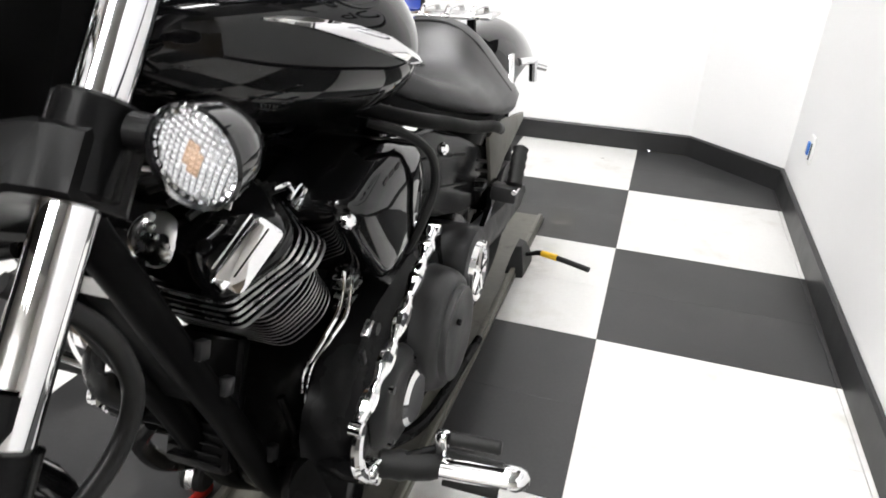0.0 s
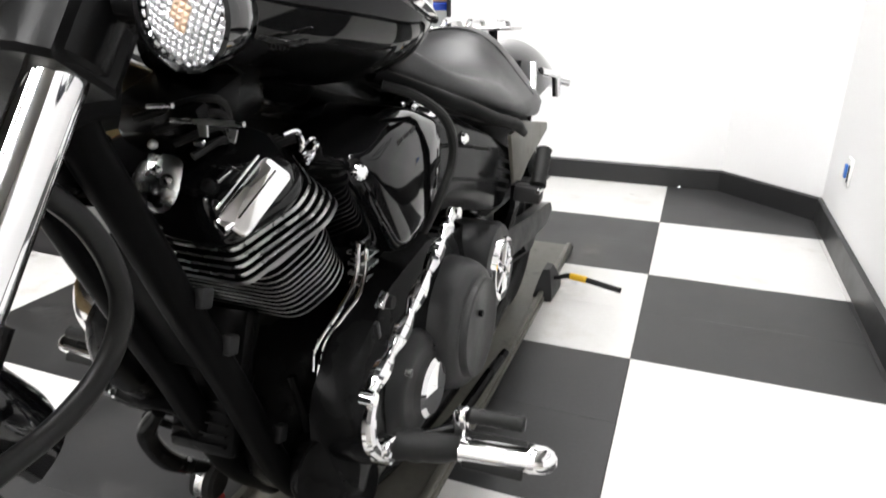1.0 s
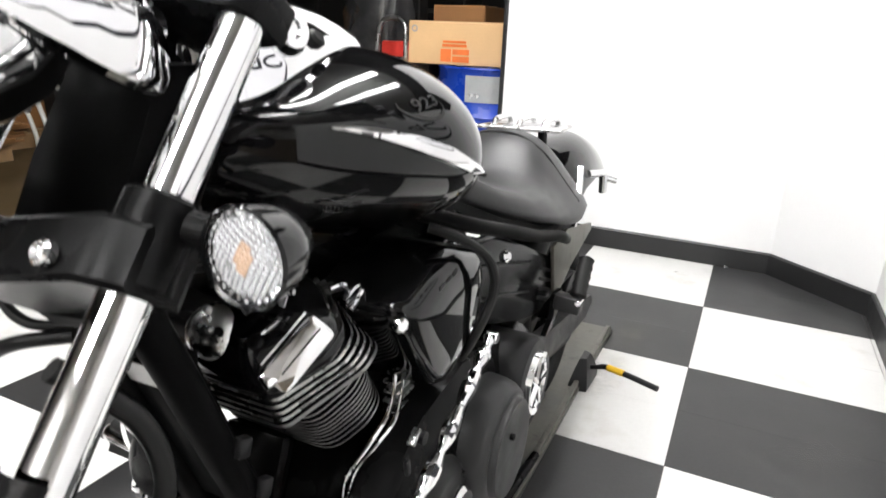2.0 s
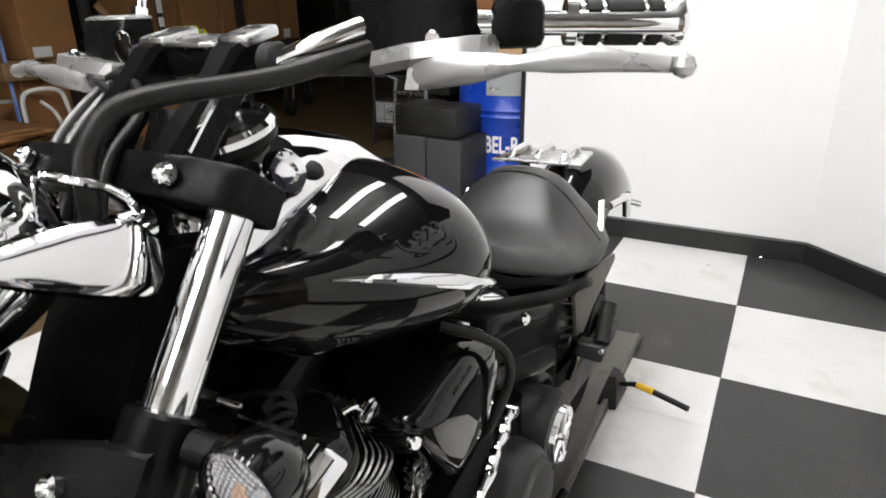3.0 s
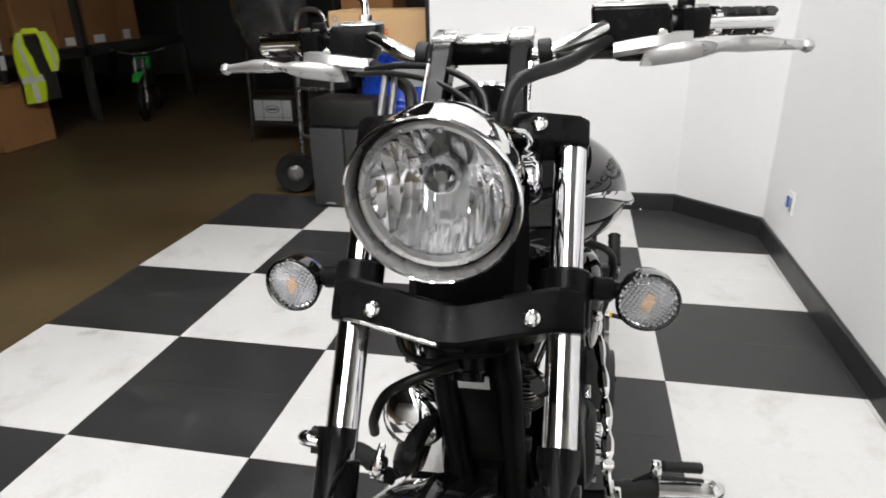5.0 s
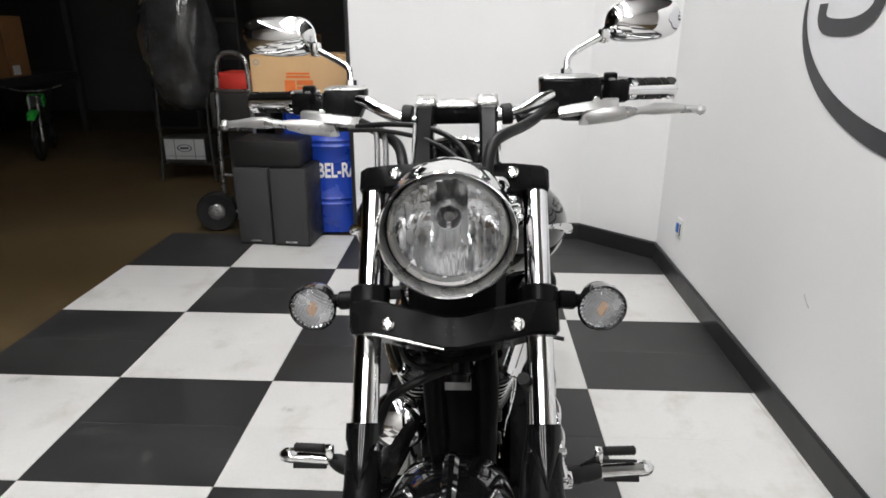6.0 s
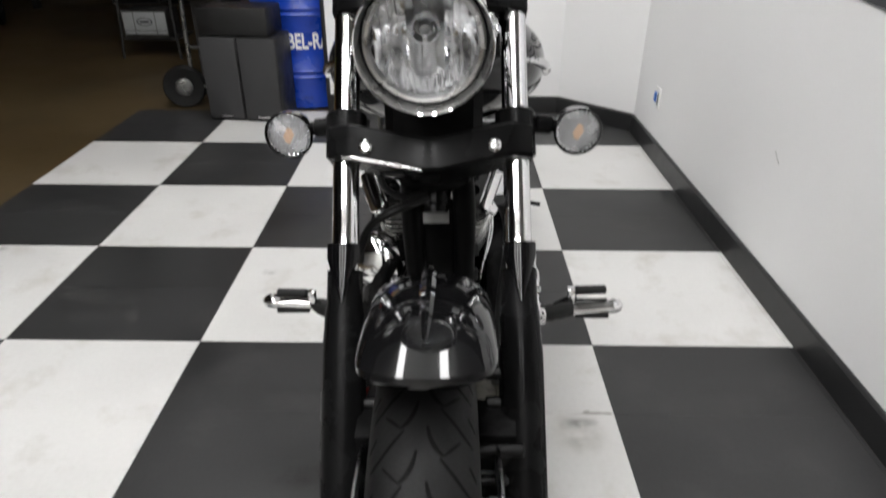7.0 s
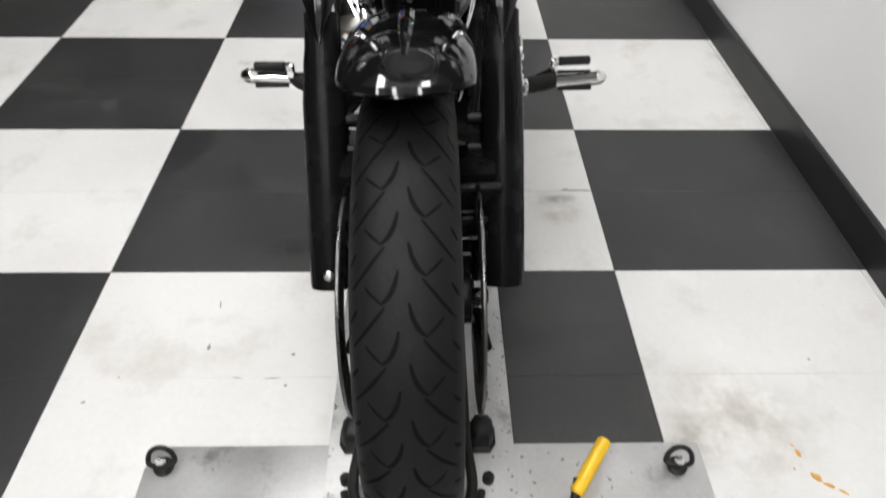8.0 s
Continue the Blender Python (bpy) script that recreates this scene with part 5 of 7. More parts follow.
def rounded(poly, r, n=4):
    """An outline with its corners rounded off by about r."""
    out = []
    for i, p in enumerate(poly):
        p, a, b = Vector(p), Vector(poly[i - 1]), Vector(poly[(i + 1) % len(poly)])
        u, w = a - p, b - p
        k = min(r, u.length * 0.45, w.length * 0.45)
        p0, p1 = p + u.normalized() * k, p + w.normalized() * k
        for j in range(n + 1):
            t = j / n
            q = p0 * (1 - t) ** 2 + p * (2 * t * (1 - t)) + p1 * t * t
            out.append((q.x, q.y))
    return out


def head_outline(front, mid, f, e, back=0.075, r=0.012):
    """A fin seen along the cylinder: narrow ahead (half width front, at f), widest (mid) from e back."""
    return rounded([(-front, f), (front, f), (mid, e), (mid, e - 0.030), (front * 0.85, -back), (-front * 0.85, -back), (-mid, e - 0.030), (-mid, e)], r)


def fin_plate(outline, h, thick, m):
    return slab(outline, thick, m @ pose(0, 0, h), 0.0005, 1)


def fin_rim(outline, h, thick, m):
    """The machined edge of a fin, a band just proud of it."""
    return loft([[m @ Vector((x * k, y * k, h + z)) for x, y in outline] for k, z in ((0.994, -0.0002), (1.003, 0.0004), (1.003, thick - 0.0004), (0.994, thick + 0.0002))], cap=False)


def cylinder_unit(top, way, name, label):
    """A finned cylinder leaning along way: four head fins below top, a flange, the cylinder's own fins, and a low domed rocker cover above."""
    up = Vector(way).normalized()
    fwd = Vector((0, -up.z, up.y))
    m = Matrix((Vector((1, 0, 0)), fwd, up)).transposed().to_4x4()
    m.translation = Vector(top)
    core = [(x * 0.90, y * 0.90) for x, y in head_outline(0.082, 0.122, 0.061, 0.0)]
    barrel = [(x * 0.88, y * 0.86) for x, y in head_outline(0.080, 0.104, 0.046, -0.004, 0.065, 0.02)]
    cyl = P(name, joined(slab(core, 0.056, m @ pose(0, 0, -0.050)), slab(barrel, 0.112, m @ pose(0, 0, -0.160))), "satin", label=label)
    for i in range(4):
        k = i / 3
        o = head_outline(0.083 - 0.006 * k, 0.123 + 0.003 * k, 0.061 + 0.005 * k, -0.016 * k)
        plate_fin = P("cooling_fin", fin_plate(o, -0.0118 * i - 0.0040, 0.0040, m), "satin", cyl)
        P("fin_edge", fin_rim(o, -0.0118 * i - 0.0040, 0.0040, m), "fin", plate_fin, "bare machined edge")
    o = head_outline(0.076, 0.126, 0.066, -0.020)
    flange = P("head_flange", fin_plate(o, -0.0530, 0.0072, m), "satin", cyl)
    P("fin_edge", fin_rim(o, -0.0530, 0.0060, m), "fin_dull", flange, "dull machined flange edge")
    for i in range(11):
        h = -0.0640 - 0.0090 * i
        wave = 0.0035 * math.sin(i * 0.6)
        o = head_outline(0.080 + wave, 0.104 + wave * 0.6, 0.046 - 0.0004 * i, -0.004, 0.065, 0.022)
        plate_fin = P("cooling_fin", fin_plate(o, h, 0.0030, m), "satin", cyl)
        # shade low on the cylinder is put into these duller fin edges
        P("fin_edge", fin_rim(o, h, 0.0026, m), "fin_dull", plate_fin, "bare machined edge")
    dome = head_outline(0.083, 0.121, 0.061, 0.004, 0.072, 0.022)
    cover = P("rocker_cover", loft([[m @ Vector((x * k, y * k, h)) for x, y in dome] for k, h in ((0.985, 0.0002), (1.0, 0.003), (1.0, 0.010), (0.985, 0.013), (0.965, 0.0145), (0.962, 0.018), (0.945, 0.023), (0.90, 0.031), (0.84, 0.038), (0.76, 0.0445), (0.66, 0.050), (0.54, 0.0545), (0.40, 0.058), (0.24, 0.060), (0.08, 0.061))]), "paint", None, "gloss black domed rocker cover", 40)
    bar = rounded([(-0.036, -0.0155), (0.036, -0.0155), (0.036, 0.0155), (-0.036, 0.0155)], 0.007)
    for s in (1, -1):
        along = Vector((s * 0.022, -0.065, 0.013)).normalized()
        out = Vector((s * 0.72, 0.10, 0.68))
        out = (out - along * out.dot(along)).normalized()
        pm = m @ Matrix((along, out.cross(along), out)).transposed().to_4x4()
        pm.translation = m @ Vector((s * 0.0950, 0.017, 0.0250))
        plate = P("rocker_plate", slab(bar, 0.0125, pm, 0.0025), "chrome", cover, "chrome end plate")
        P("plate_groove", moved(box_at(-0.024, 0.030, -0.0010, 0.0008, 0.0120, 0.0129), pm), "rubber", plate)
        P("plate_rib", moved(geo_box(0.062, 0.003, 0.006, 0.001), pm @ pose(0.002, -0.0195 * s, 0.003)), "chrome", plate)
        P("plate_lug", moved(geo_box(0.016, 0.024, 0.012, 0.003), m @ pose(s * 0.086, 0.047, 0.026, 20, s * 30, s * 25)), "chrome", cover, "chrome lug")
    for x, y in ((0.067, 0.029), (-0.067, 0.029), (0.0, 0.045)):
        P("cover_bolt", lathe([(0.0085, -0.004), (0.0085, 0.002), (0.0065, 0.005), (0.004, 0.005), (0.0035, 0.002), (0, 0.002)], m @ pose(x, y, 0.049 if x else 0.042, -22, x * 300, 0), 14), "satin", cover)
    return cyl


front_cyl = cylinder_unit((0.0, -0.813, 0.570), (0, -0.545, 0.839), "front_cylinder", "black finned front cylinder with bare fin edges")
rear_cyl = cylinder_unit((0.0, -0.425, 0.560), (0, 0.50, 0.866), "rear_cylinder", "black finned rear cylinder with bare fin edges")

# pushrod tubes, pipes and clips on the left side
P("oil_pipe", sweep([(0.107, -0.672, 0.512), (0.107, -0.676, 0.470), (0.106, -0.688, 0.434), (0.099, -0.720, 0.408), (0.090, -0.752, 0.382), (0.087, -0.758, 0.352)], 0.0028, 10), "chrome", label="thin bright oil pipe")
P("oil_pipe", sweep([(0.112, -0.664, 0.490), (0.112, -0.668, 0.450), (0.111, -0.684, 0.421), (0.103, -0.712, 0.402), (0.092, -0.738, 0.378), (0.085, -0.748, 0.338), (0.083, -0.748, 0.310)], 0.0028, 10), "chrome", label="thin bright oil pipe")
for i in range(5):
    P("fin_clip", geo_box(0.020, 0.045, 0.004, 0.001, pose(0.100, -0.652, 0.428 + 0.0135 * i, 4)), "fin", rear_cyl)
P("throttle_clip", sweep([(0.098, -0.792, 0.630), (0.104, -0.780, 0.632), (0.104, -0.770, 0.622), (0.100, -0.768, 0.612), (0.100, -0.750, 0.618), (0.100, -0.738, 0.612), (0.100, -0.750, 0.600), (0.100, -0.758, 0.596)], 0.0030, 8), "chrome", label="bright bent cable clip")
P("clip_arm", sweep([(0.100, -0.766, 0.604), (0.100, -0.752, 0.606), (0.100, -0.736, 0.603)], 0.0026, 8), "chrome", label="bright clip arm")
P("coil_bar", rod((0.0316, -0.860, 0.651), (0.1085, -0.860, 0.652), 0.0024, 10), "alloy", label="thin bright bar over the rocker cover")
P("coil_bar", rod((0.0094, -0.862, 0.662), (0.0377, -0.862, 0.664), 0.0022, 10), "alloy", label="short bright bar over the rocker cover")
P("coil_tab", slab([(-0.006, 0), (0.006, 0), (0.002, -0.011), (-0.003, -0.010)], 0.002, pose(0.096, -0.860, 0.647, 90)), "alloy", label="bright wedge-shaped tab")
P("coil_tab", slab([(-0.005, 0), (0.005, 0), (0.004, -0.010), (-0.004, -0.010)], 0.002, pose(0.066, -0.860, 0.649, 90)), "alloy", label="small bright tab")
for k, (x, z) in enumerate(((0.020, 0.640), (0.014, 0.628), (0.012, 0.616), (0.018, 0.606))):
    P("wire_clip", lathe([(0.003, -0.003), (0.0042, 0.0), (0.003, 0.003), (0, 0.004)], aim((x + 0.032, -0.905 + 0.004 * k, z), (x + 0.06, -0.95, z + 0.02)), 10), "alloy", label="small bright wire clip")
# this dome stands in for a highlight on the gloss rocker cover
cap = P("breather_cap", lathe([(0.026, -0.020), (0.027, -0.006), (0.0262, 0.001), (0.023, 0.0065), (0.016, 0.0100), (0.007, 0.0115), (0, 0.0118)], aim((0.018, -0.868, 0.598), (0.048, -0.938, 0.668)), 32), "fin", label="bright metal dome added for the highlight on the rocker cover's front", sharp=60)
P("cap_hole", lathe([(0.006, 0.0095), (0.0058, 0.0125), (0.003, 0.0120), (0, 0.0118)], aim((0.018, -0.868, 0.598), (0.048, -0.938, 0.668)) @ pose(0.009, -0.006, 0), 14), "rubber", cap)
P("intake_box", geo_box(0.15, 0.16, 0.10, 0.02, pose(0.0, -0.61, 0.575)), "satin", label="black intake between the cylinders")
P("coil_cover", geo_box(0.11, 0.10, 0.05, 0.012, pose(0.0, -0.80, 0.655, 20)), "satin", label="black ignition cover")
P("wiring", joined(*[sweep([(0.05 - 0.02 * k, -0.86, 0.62 + 0.01 * k), (0.06, -0.83, 0.63 + 0.012 * k), (0.05, -0.80, 0.61), (0.06 + 0.01 * k, -0.76, 0.62)], 0.004, 8) for k in range(4)]), "rubber", label="black wiring loom")
P("loom_clip", joined(*[geo_box(0.010, 0.006, 0.005, 0.001, pose(0.055 - 0.013 * k, -0.855 + 0.010 * k, 0.632 + 0.004 * (k % 2), 20, 10 * k, 0)) for k in range(6)]), "alloy", label="small bright clips")

# air cleaner cover: a gloss teardrop on the left
acm = Matrix((Vector((0, 1, 0)), Vector((0, 0, 1)), Vector((1, 0, 0)))).transposed().to_4x4()     # x: back, y: up, z: out
AC_C = Vector((-0.630, 0.556))
ac_outline = rounded([(-0.752, 0.604), (-0.690, 0.628), (-0.620, 0.636), (-0.548, 0.618), (-0.528, 0.580), (-0.538, 0.528), (-0.568, 0.485), (-0.640, 0.462), (-0.668, 0.470), (-0.712, 0.530), (-0.740, 0.574)], 0.014, 3)
acm.translation = Vector((0.100, 0, 0))


def ac_at(y, z, out):
    return acm @ Vector((y, z, out))


ac = P("air_cleaner", loft([[ac_at(AC_C.x + (y - AC_C.x) * k, AC_C.y + (z - AC_C.y) * k, h) for y, z in ac_outline] for k, h in ((1.0, -0.05), (1.0, 0.026), (0.985, 0.040), (0.955, 0.050), (0.90, 0.058), (0.80, 0.0635), (0.62, 0.0675), (0.35, 0.070), (0.1, 0.0705))]), "paint", label="gloss black teardrop air cleaner cover", sharp=60)
P("cover_mark", slab([(-0.700, 0.586), (-0.672, 0.600), (-0.632, 0.608), (-0.634, 0.604), (-0.670, 0.5955), (-0.694, 0.585)], 0.0012, acm @ pose(0, 0, 0.0655)), "decal", ac, "dark printed swoosh")
for k in range(3):
    P("cover_mark", slab(rounded([(-0.683 + 0.017 * k, 0.602 + 0.003 * k), (-0.670 + 0.017 * k, 0.606 + 0.003 * k), (-0.669 + 0.017 * k, 0.611 + 0.003 * k), (-0.682 + 0.017 * k, 0.608 + 0.003 * k)], 0.002, 2), 0.0012, acm @ pose(0, 0, 0.0645)), "decal", ac, "dark printed bar")
P("cover_bolt", lathe([(0.008, 0), (0.008, 0.006), (0.005, 0.009), (0, 0.009)], aim((0.156, -0.756, 0.591), (0.2, -0.79, 0.60)), 12), "chrome", ac)
# side cover behind it, its face leaning outwards towards the rear
sc_outline = rounded([(-0.478, 0.592), (-0.410, 0.594), (-0.330, 0.560), (-0.195, 0.500), (-0.182, 0.448), (-0.232, 0.402), (-0.310, 0.414), (-0.478, 0.464)], 0.012, 3)


def sc_at(y, z, out):
    return Vector((0.100 + out + 0.16 * (y + 0.33), y, z))


side_cover = P("side_cover", loft([[sc_at(-0.33 + (y + 0.33) * k, 0.50 + (z - 0.50) * k, h) for y, z in sc_outline] for k, h in ((1.0, -0.05), (1.0, 0.030), (0.985, 0.037), (0.95, 0.042), (0.80, 0.0445), (0.4, 0.046))]), "cover_satin", label="satin black side cover with moulded vents", sharp=40)
for i in range(4):
    y, z = -0.232 - 0.004 * i, 0.487 - 0.0165 * i
    P("vent_slot", geo_box(0.006, 0.060 - 0.004 * i, 0.006, 0.002, Matrix.Translation(sc_at(y, z, 0.0445)) @ pose(0, 0, 0, -20, 0, -9)), "rubber", side_cover)
for k in range(2):
    P("cover_ridge", sweep([sc_at(y, z - 0.052 * k, 0.045) for y, z in ((-0.468, 0.556), (-0.40, 0.545), (-0.30, 0.520))], 0.003, 8), "satin", side_cover)
P("cover_bolt", lathe([(0.010, 0), (0.010, 0.006), (0.006, 0.010), (0, 0.010)], aim((0.134, -0.389, 0.553), (0.2, -0.400, 0.57)), 14), "chrome", side_cover)
P("wire_sleeve", sweep([(0.128, -0.640, 0.660), (0.160, -0.622, 0.648), (0.182, -0.592, 0.622), (0.188, -0.574, 0.590), (0.186, -0.572, 0.560), (0.180, -0.585, 0.532), (0.168, -0.592, 0.500), (0.150, -0.575, 0.470)], 0.0060, 10), "rubber", label="black corrugated wiring sleeve")

# left engine covers
primary = P("primary_cover", lathe([(0.100, -0.06), (0.099, 0.0), (0.097, 0.022), (0.093, 0.036), (0.087, 0.045), (0.080, 0.048), (0.076, 0.048), (0.0745, 0.050), (0.074, 0.056), (0.072, 0.058), (0.064, 0.058), (0.062, 0.057), (0, 0.058)], aim((0.152, -0.505, 0.305), (0.25, -0.505, 0.305)), 64), "cover_grey", label="large round dark grey primary cover", sharp=40)
P("cover_screw", rod((0.209, -0.520, 0.335), (0.215, -0.520, 0.335), 0.005, 10), "satin", primary)
alt = P("alternator_cover", lathe([(0.075, -0.05), (0.075, 0.01), (0.070, 0.020), (0.058, 0.026), (0.050, 0.026)], aim((0.150, -0.655, 0.285), (0.25, -0.655, 0.285)), 44), "casting", label="round dark alternator cover", sharp=40)
P("cap", lathe([(0.040, 0.024), (0.040, 0.036), (0.034, 0.041), (0, 0.043)], aim((0.150, -0.640, 0.280), (0.25, -0.640, 0.280)), 36), "chrome", alt, "bright polished cap")
for a in range(4):
    P("cover_screw", rod((0.170, -0.655 + 0.058 * math.cos(a * 1.57 + 0.7), 0.285 + 0.058 * math.sin(a * 1.57 + 0.7)), (0.180, -0.655 + 0.058 * math.cos(a * 1.57 + 0.7), 0.285 + 0.058 * math.sin(a * 1.57 + 0.7)), 0.006, 10), "chrome", alt)
pulley = P("pulley_cover", lathe([(0.075, -0.08), (0.075, 0.012), (0.070, 0.020), (0.058, 0.022), (0.05, 0.022)], aim((0.172, -0.368, 0.342), (0.25, -0.368, 0.342)), 44), "casting", label="round pulley cover", sharp=40)
pm2 = aim((0.172, -0.368, 0.342), (0.25, -0.368, 0.342))
P("ring", lathe([(0.040, 0.020), (0.042, 0.030), (0.052, 0.031), (0.054, 0.020)], pm2, 40, cap=False), "chrome", pulley, "chrome ring")
for i in range(5):
    a = 2 * math.pi * i / 5
    P("spoke", rod(pm2 @ Vector((0.006 * math.cos(a), 0.006 * math.sin(a), 0.026)), pm2 @ Vector((0.043 * math.cos(a), 0.043 * math.sin(a), 0.026)), 0.006, 8), "chrome", pulley)
P("case_side", loft([[Vector((x, y, zc + h * v)) for x, v in ((0.10, -1), (0.140, -0.92), (0.158, -0.6), (0.162, 0.0), (0.156, 0.6), (0.138, 0.93), (0.10, 1))] for y, zc, h in ((-0.795, 0.265, 0.05), (-0.785, 0.268, 0.075), (-0.75, 0.275, 0.105), (-0.66, 0.30, 0.13), (-0.54, 0.315, 0.135), (-0.40, 0.305, 0.12), (-0.28, 0.305, 0.10), (-0.24, 0.305, 0.07))]), "satin", label="dark side case of the engine", sharp=50)
# gear linkage: twisted chrome rod
line = [(0.187, -0.812, 0.378), (0.186, -0.74, 0.402), (0.180, -0.66, 0.430), (0.172, -0.57, 0.458), (0.167, -0.518, 0.476)]
dense = spline(line, 10)
P("gear_linkage", sweep(dense, [0.0052 + 0.0055 * abs(math.sin(i * 0.42)) for i in range(len(dense))], 10, 1, smooth=False), "chrome", label="twisted chrome gear linkage rod")
for p, q in (((0.160, -0.515, 0.478), (0.178, -0.515, 0.478)), ((0.178, -0.815, 0.375), (0.196, -0.815, 0.375))):
    P("linkage_end", rod(p, q, 0.0085, 12, bevel=0.002), "chrome", label="round linkage joint")
P("hose_clamp", rod((0.150, -0.70, 0.425), (0.163, -0.70, 0.425), 0.008, 10), "casting", label="small dark clamp")
P("clamp_arm", geo_box(0.010, 0.022, 0.008, 0.002, pose(0.155, -0.713, 0.432, 30)), "alloy", label="small bright clamp arm")
P("clamp_arm", geo_box(0.006, 0.008, 0.022, 0.002, pose(0.157, -0.732, 0.404, 12)), "casting", label="small dark clamp arm")

# foot controls
level[0] = False
for s in (1, -1):
    arm = P("foot_peg_bracket", sweep([(s * 0.10, -0.775, 0.27), (s * 0.15, -0.80, 0.290), (s * 0.185, -0.805, 0.300)], 0.014, 12), "satin", label="black foot peg bracket")
    py, pz = (-0.757, 0.296) if s > 0 else (-0.738, 0.303)
    peg = P("foot_peg", loft([[Vector((s * x, py + w * math.cos(b) - (0.355 - x) * 0.10, pz + h * math.sin(b))) for b in np.linspace(0, 2 * math.pi, 17)[:-1]] for x, w, h in ((0.256, 0.008, 0.007), (0.258, 0.0160, 0.0125), (0.29, 0.0168, 0.0130), (0.328, 0.0165, 0.0128), (0.332, 0.0175, 0.0138), (0.346, 0.0160, 0.0128), (0.353, 0.012, 0.010), (0.358, 0.004, 0.004))]), "chrome", label="chrome foot peg with black rubber")
    for dy, dz, turn_x in ((-0.0150, -0.0085, 65), (0.0105, 0.0108, -32)):
        P("peg_pad", geo_box(0.066, 0.012, 0.006, 0.002, pose(s * 0.294, py - 0.0062 + dy, pz + dz, turn_x)), "rubber", peg, "black rubber pad")
    P("end_screw", rod((s * 0.339, py - 0.003, pz + 0.011), (s * 0.339, py - 0.003, pz + 0.0155), 0.0045, 8), "alloy", peg)
    P("peg_boot", lathe([(0.013, 0), (0.0175, 0.004), (0.016, 0.016), (0.0185, 0.026), (0.0165, 0.034), (0.0175, 0.044), (0.0165, 0.060), (0.013, 0.072)], aim((s * 0.186, -0.788, 0.298), (s * 0.258, py - 0.010, pz)), 20), "rubber", peg, "black rubber boot")
    P("pivot", joined(rod((s * 0.174, -0.812, 0.303), (s * 0.198, -0.809, 0.303), 0.011, 14, bevel=0.002), geo_box(0.022, 0.026, 0.014, 0.004, pose(s * 0.188, -0.812, 0.314))), "chrome", arm, "chrome pivot")
    lever = P("foot_lever", sweep([(s * 0.176, -0.806, 0.362), (s * 0.178, -0.822, 0.345), (s * 0.182, -0.828, 0.325), (s * 0.186, -0.818, 0.308)], [0.006, 0.008, 0.0085, 0.008], 10), "chrome", label="chrome foot lever")
    P("lever_shaft", sweep([(s * 0.184, -0.800, 0.306), (s * 0.210, -0.782, 0.308), (s * 0.250, -0.757, 0.314)], 0.0055, 10), "satin", lever)
    P("lever_head", geo_box(0.016, 0.017, 0.030, 0.004, pose(s * 0.254, -0.756, 0.322)), "chrome", lever, "chrome lever end")
    P("toe_rubber", lathe([(0.007, 0), (0.0092, 0.003)] + [(0.0092 - 0.0009 * (k % 2), 0.006 + 0.0042 * k) for k in range(12)] + [(0.0092, 0.058), (0.007, 0.061)], aim((s * 0.262, -0.756, 0.331), (s * 0.322, -0.750, 0.329)), 16), "rubber", lever, "ribbed black toe rubber")
level[0] = True

# right side: exhaust header and horn, seen past the forks
P("exhaust_header", sweep([(-0.05, -0.83, 0.48), (-0.080, -0.862, 0.45), (-0.105, -0.855, 0.39), (-0.125, -0.81, 0.325), (-0.142, -0.74, 0.262), (-0.152, -0.66, 0.215), (-0.160, -0.50, 0.195), (-0.165, -0.2, 0.207), (-0.17, 0.0, 0.224)], [0.020, 0.022, 0.022, 0.022, 0.023, 0.024, 0.025, 0.026, 0.026], 20), "satin", label="black exhaust header pipe")
P("muffler", lathe([(0.024, 0), (0.042, 0.05), (0.046, 0.10), (0.046, 0.50), (0.040, 0.54), (0.034, 0.54)], aim((-0.175, -0.05, 0.222), (-0.178, 0.50, 0.252)), 28), "chrome", label="chrome silencer")
horn_m = aim((-0.097, -0.850, 0.455), (-0.080, -0.777, 0.430)) @ Matrix.Scale(1.22, 4)
horn = P("horn", lathe([(0.038, 0.010), (0.0405, 0.006), (0.0405, 0.0), (0.037, -0.011), (0.027, -0.018), (0.013, -0.022), (0, -0.023)], horn_m, 36), "chrome", label="round chrome horn cover", sharp=60)
P("horn_body", lathe([(0, 0.040), (0.022, 0.040), (0.026, 0.030), (0.0385, 0.024), (0.0412, 0.014), (0.0412, 0.0055), (0.036, 0.0055)], horn_m, 36), "matt", horn, "black back of the horn")
P("filter_cover", lathe([(0.050, -0.05), (0.050, 0.0), (0.047, 0.006), (0.041, 0.008), (0.034, 0.009), (0, 0.010)], aim((0.128, -0.790, 0.235), (0.185, -0.845, 0.258)) @ Matrix.Diagonal((1, 1.15, 1, 1)), 40), "satin", label="round dark filter cover at the front of the engine", sharp=40)
bb = P("brake_bracket", sweep([(-0.115, -0.80, 0.275), (-0.150, -0.795, 0.225), (-0.160, -0.76, 0.155), (-0.160, -0.70, 0.095)], [0.010, 0.013, 0.014, 0.011], 12), "satin", label="black brake pedal bracket")
P("brake_link", rod((-0.158, -0.785, 0.245), (-0.158, -0.655, 0.105), 0.006, 10), "satin", bb)
P("brake_roller", rod((-0.178, -0.700, 0.072), (-0.138, -0.695, 0.070), 0.027, 22, bevel=0.005), "rubber", bb, "round black rubber stop")
P("roller_band", rod((-0.166, -0.6985, 0.0715), (-0.154, -0.697, 0.0705), 0.0278, 22), "alloy", bb, "bright band")
for y, z in ((-0.775, 0.19), (-0.735, 0.135)):
    P("bracket_bolt", rod((-0.150, y, z), (-0.178, y, z), 0.006, 10, bevel=0.001), "alloy", bb)
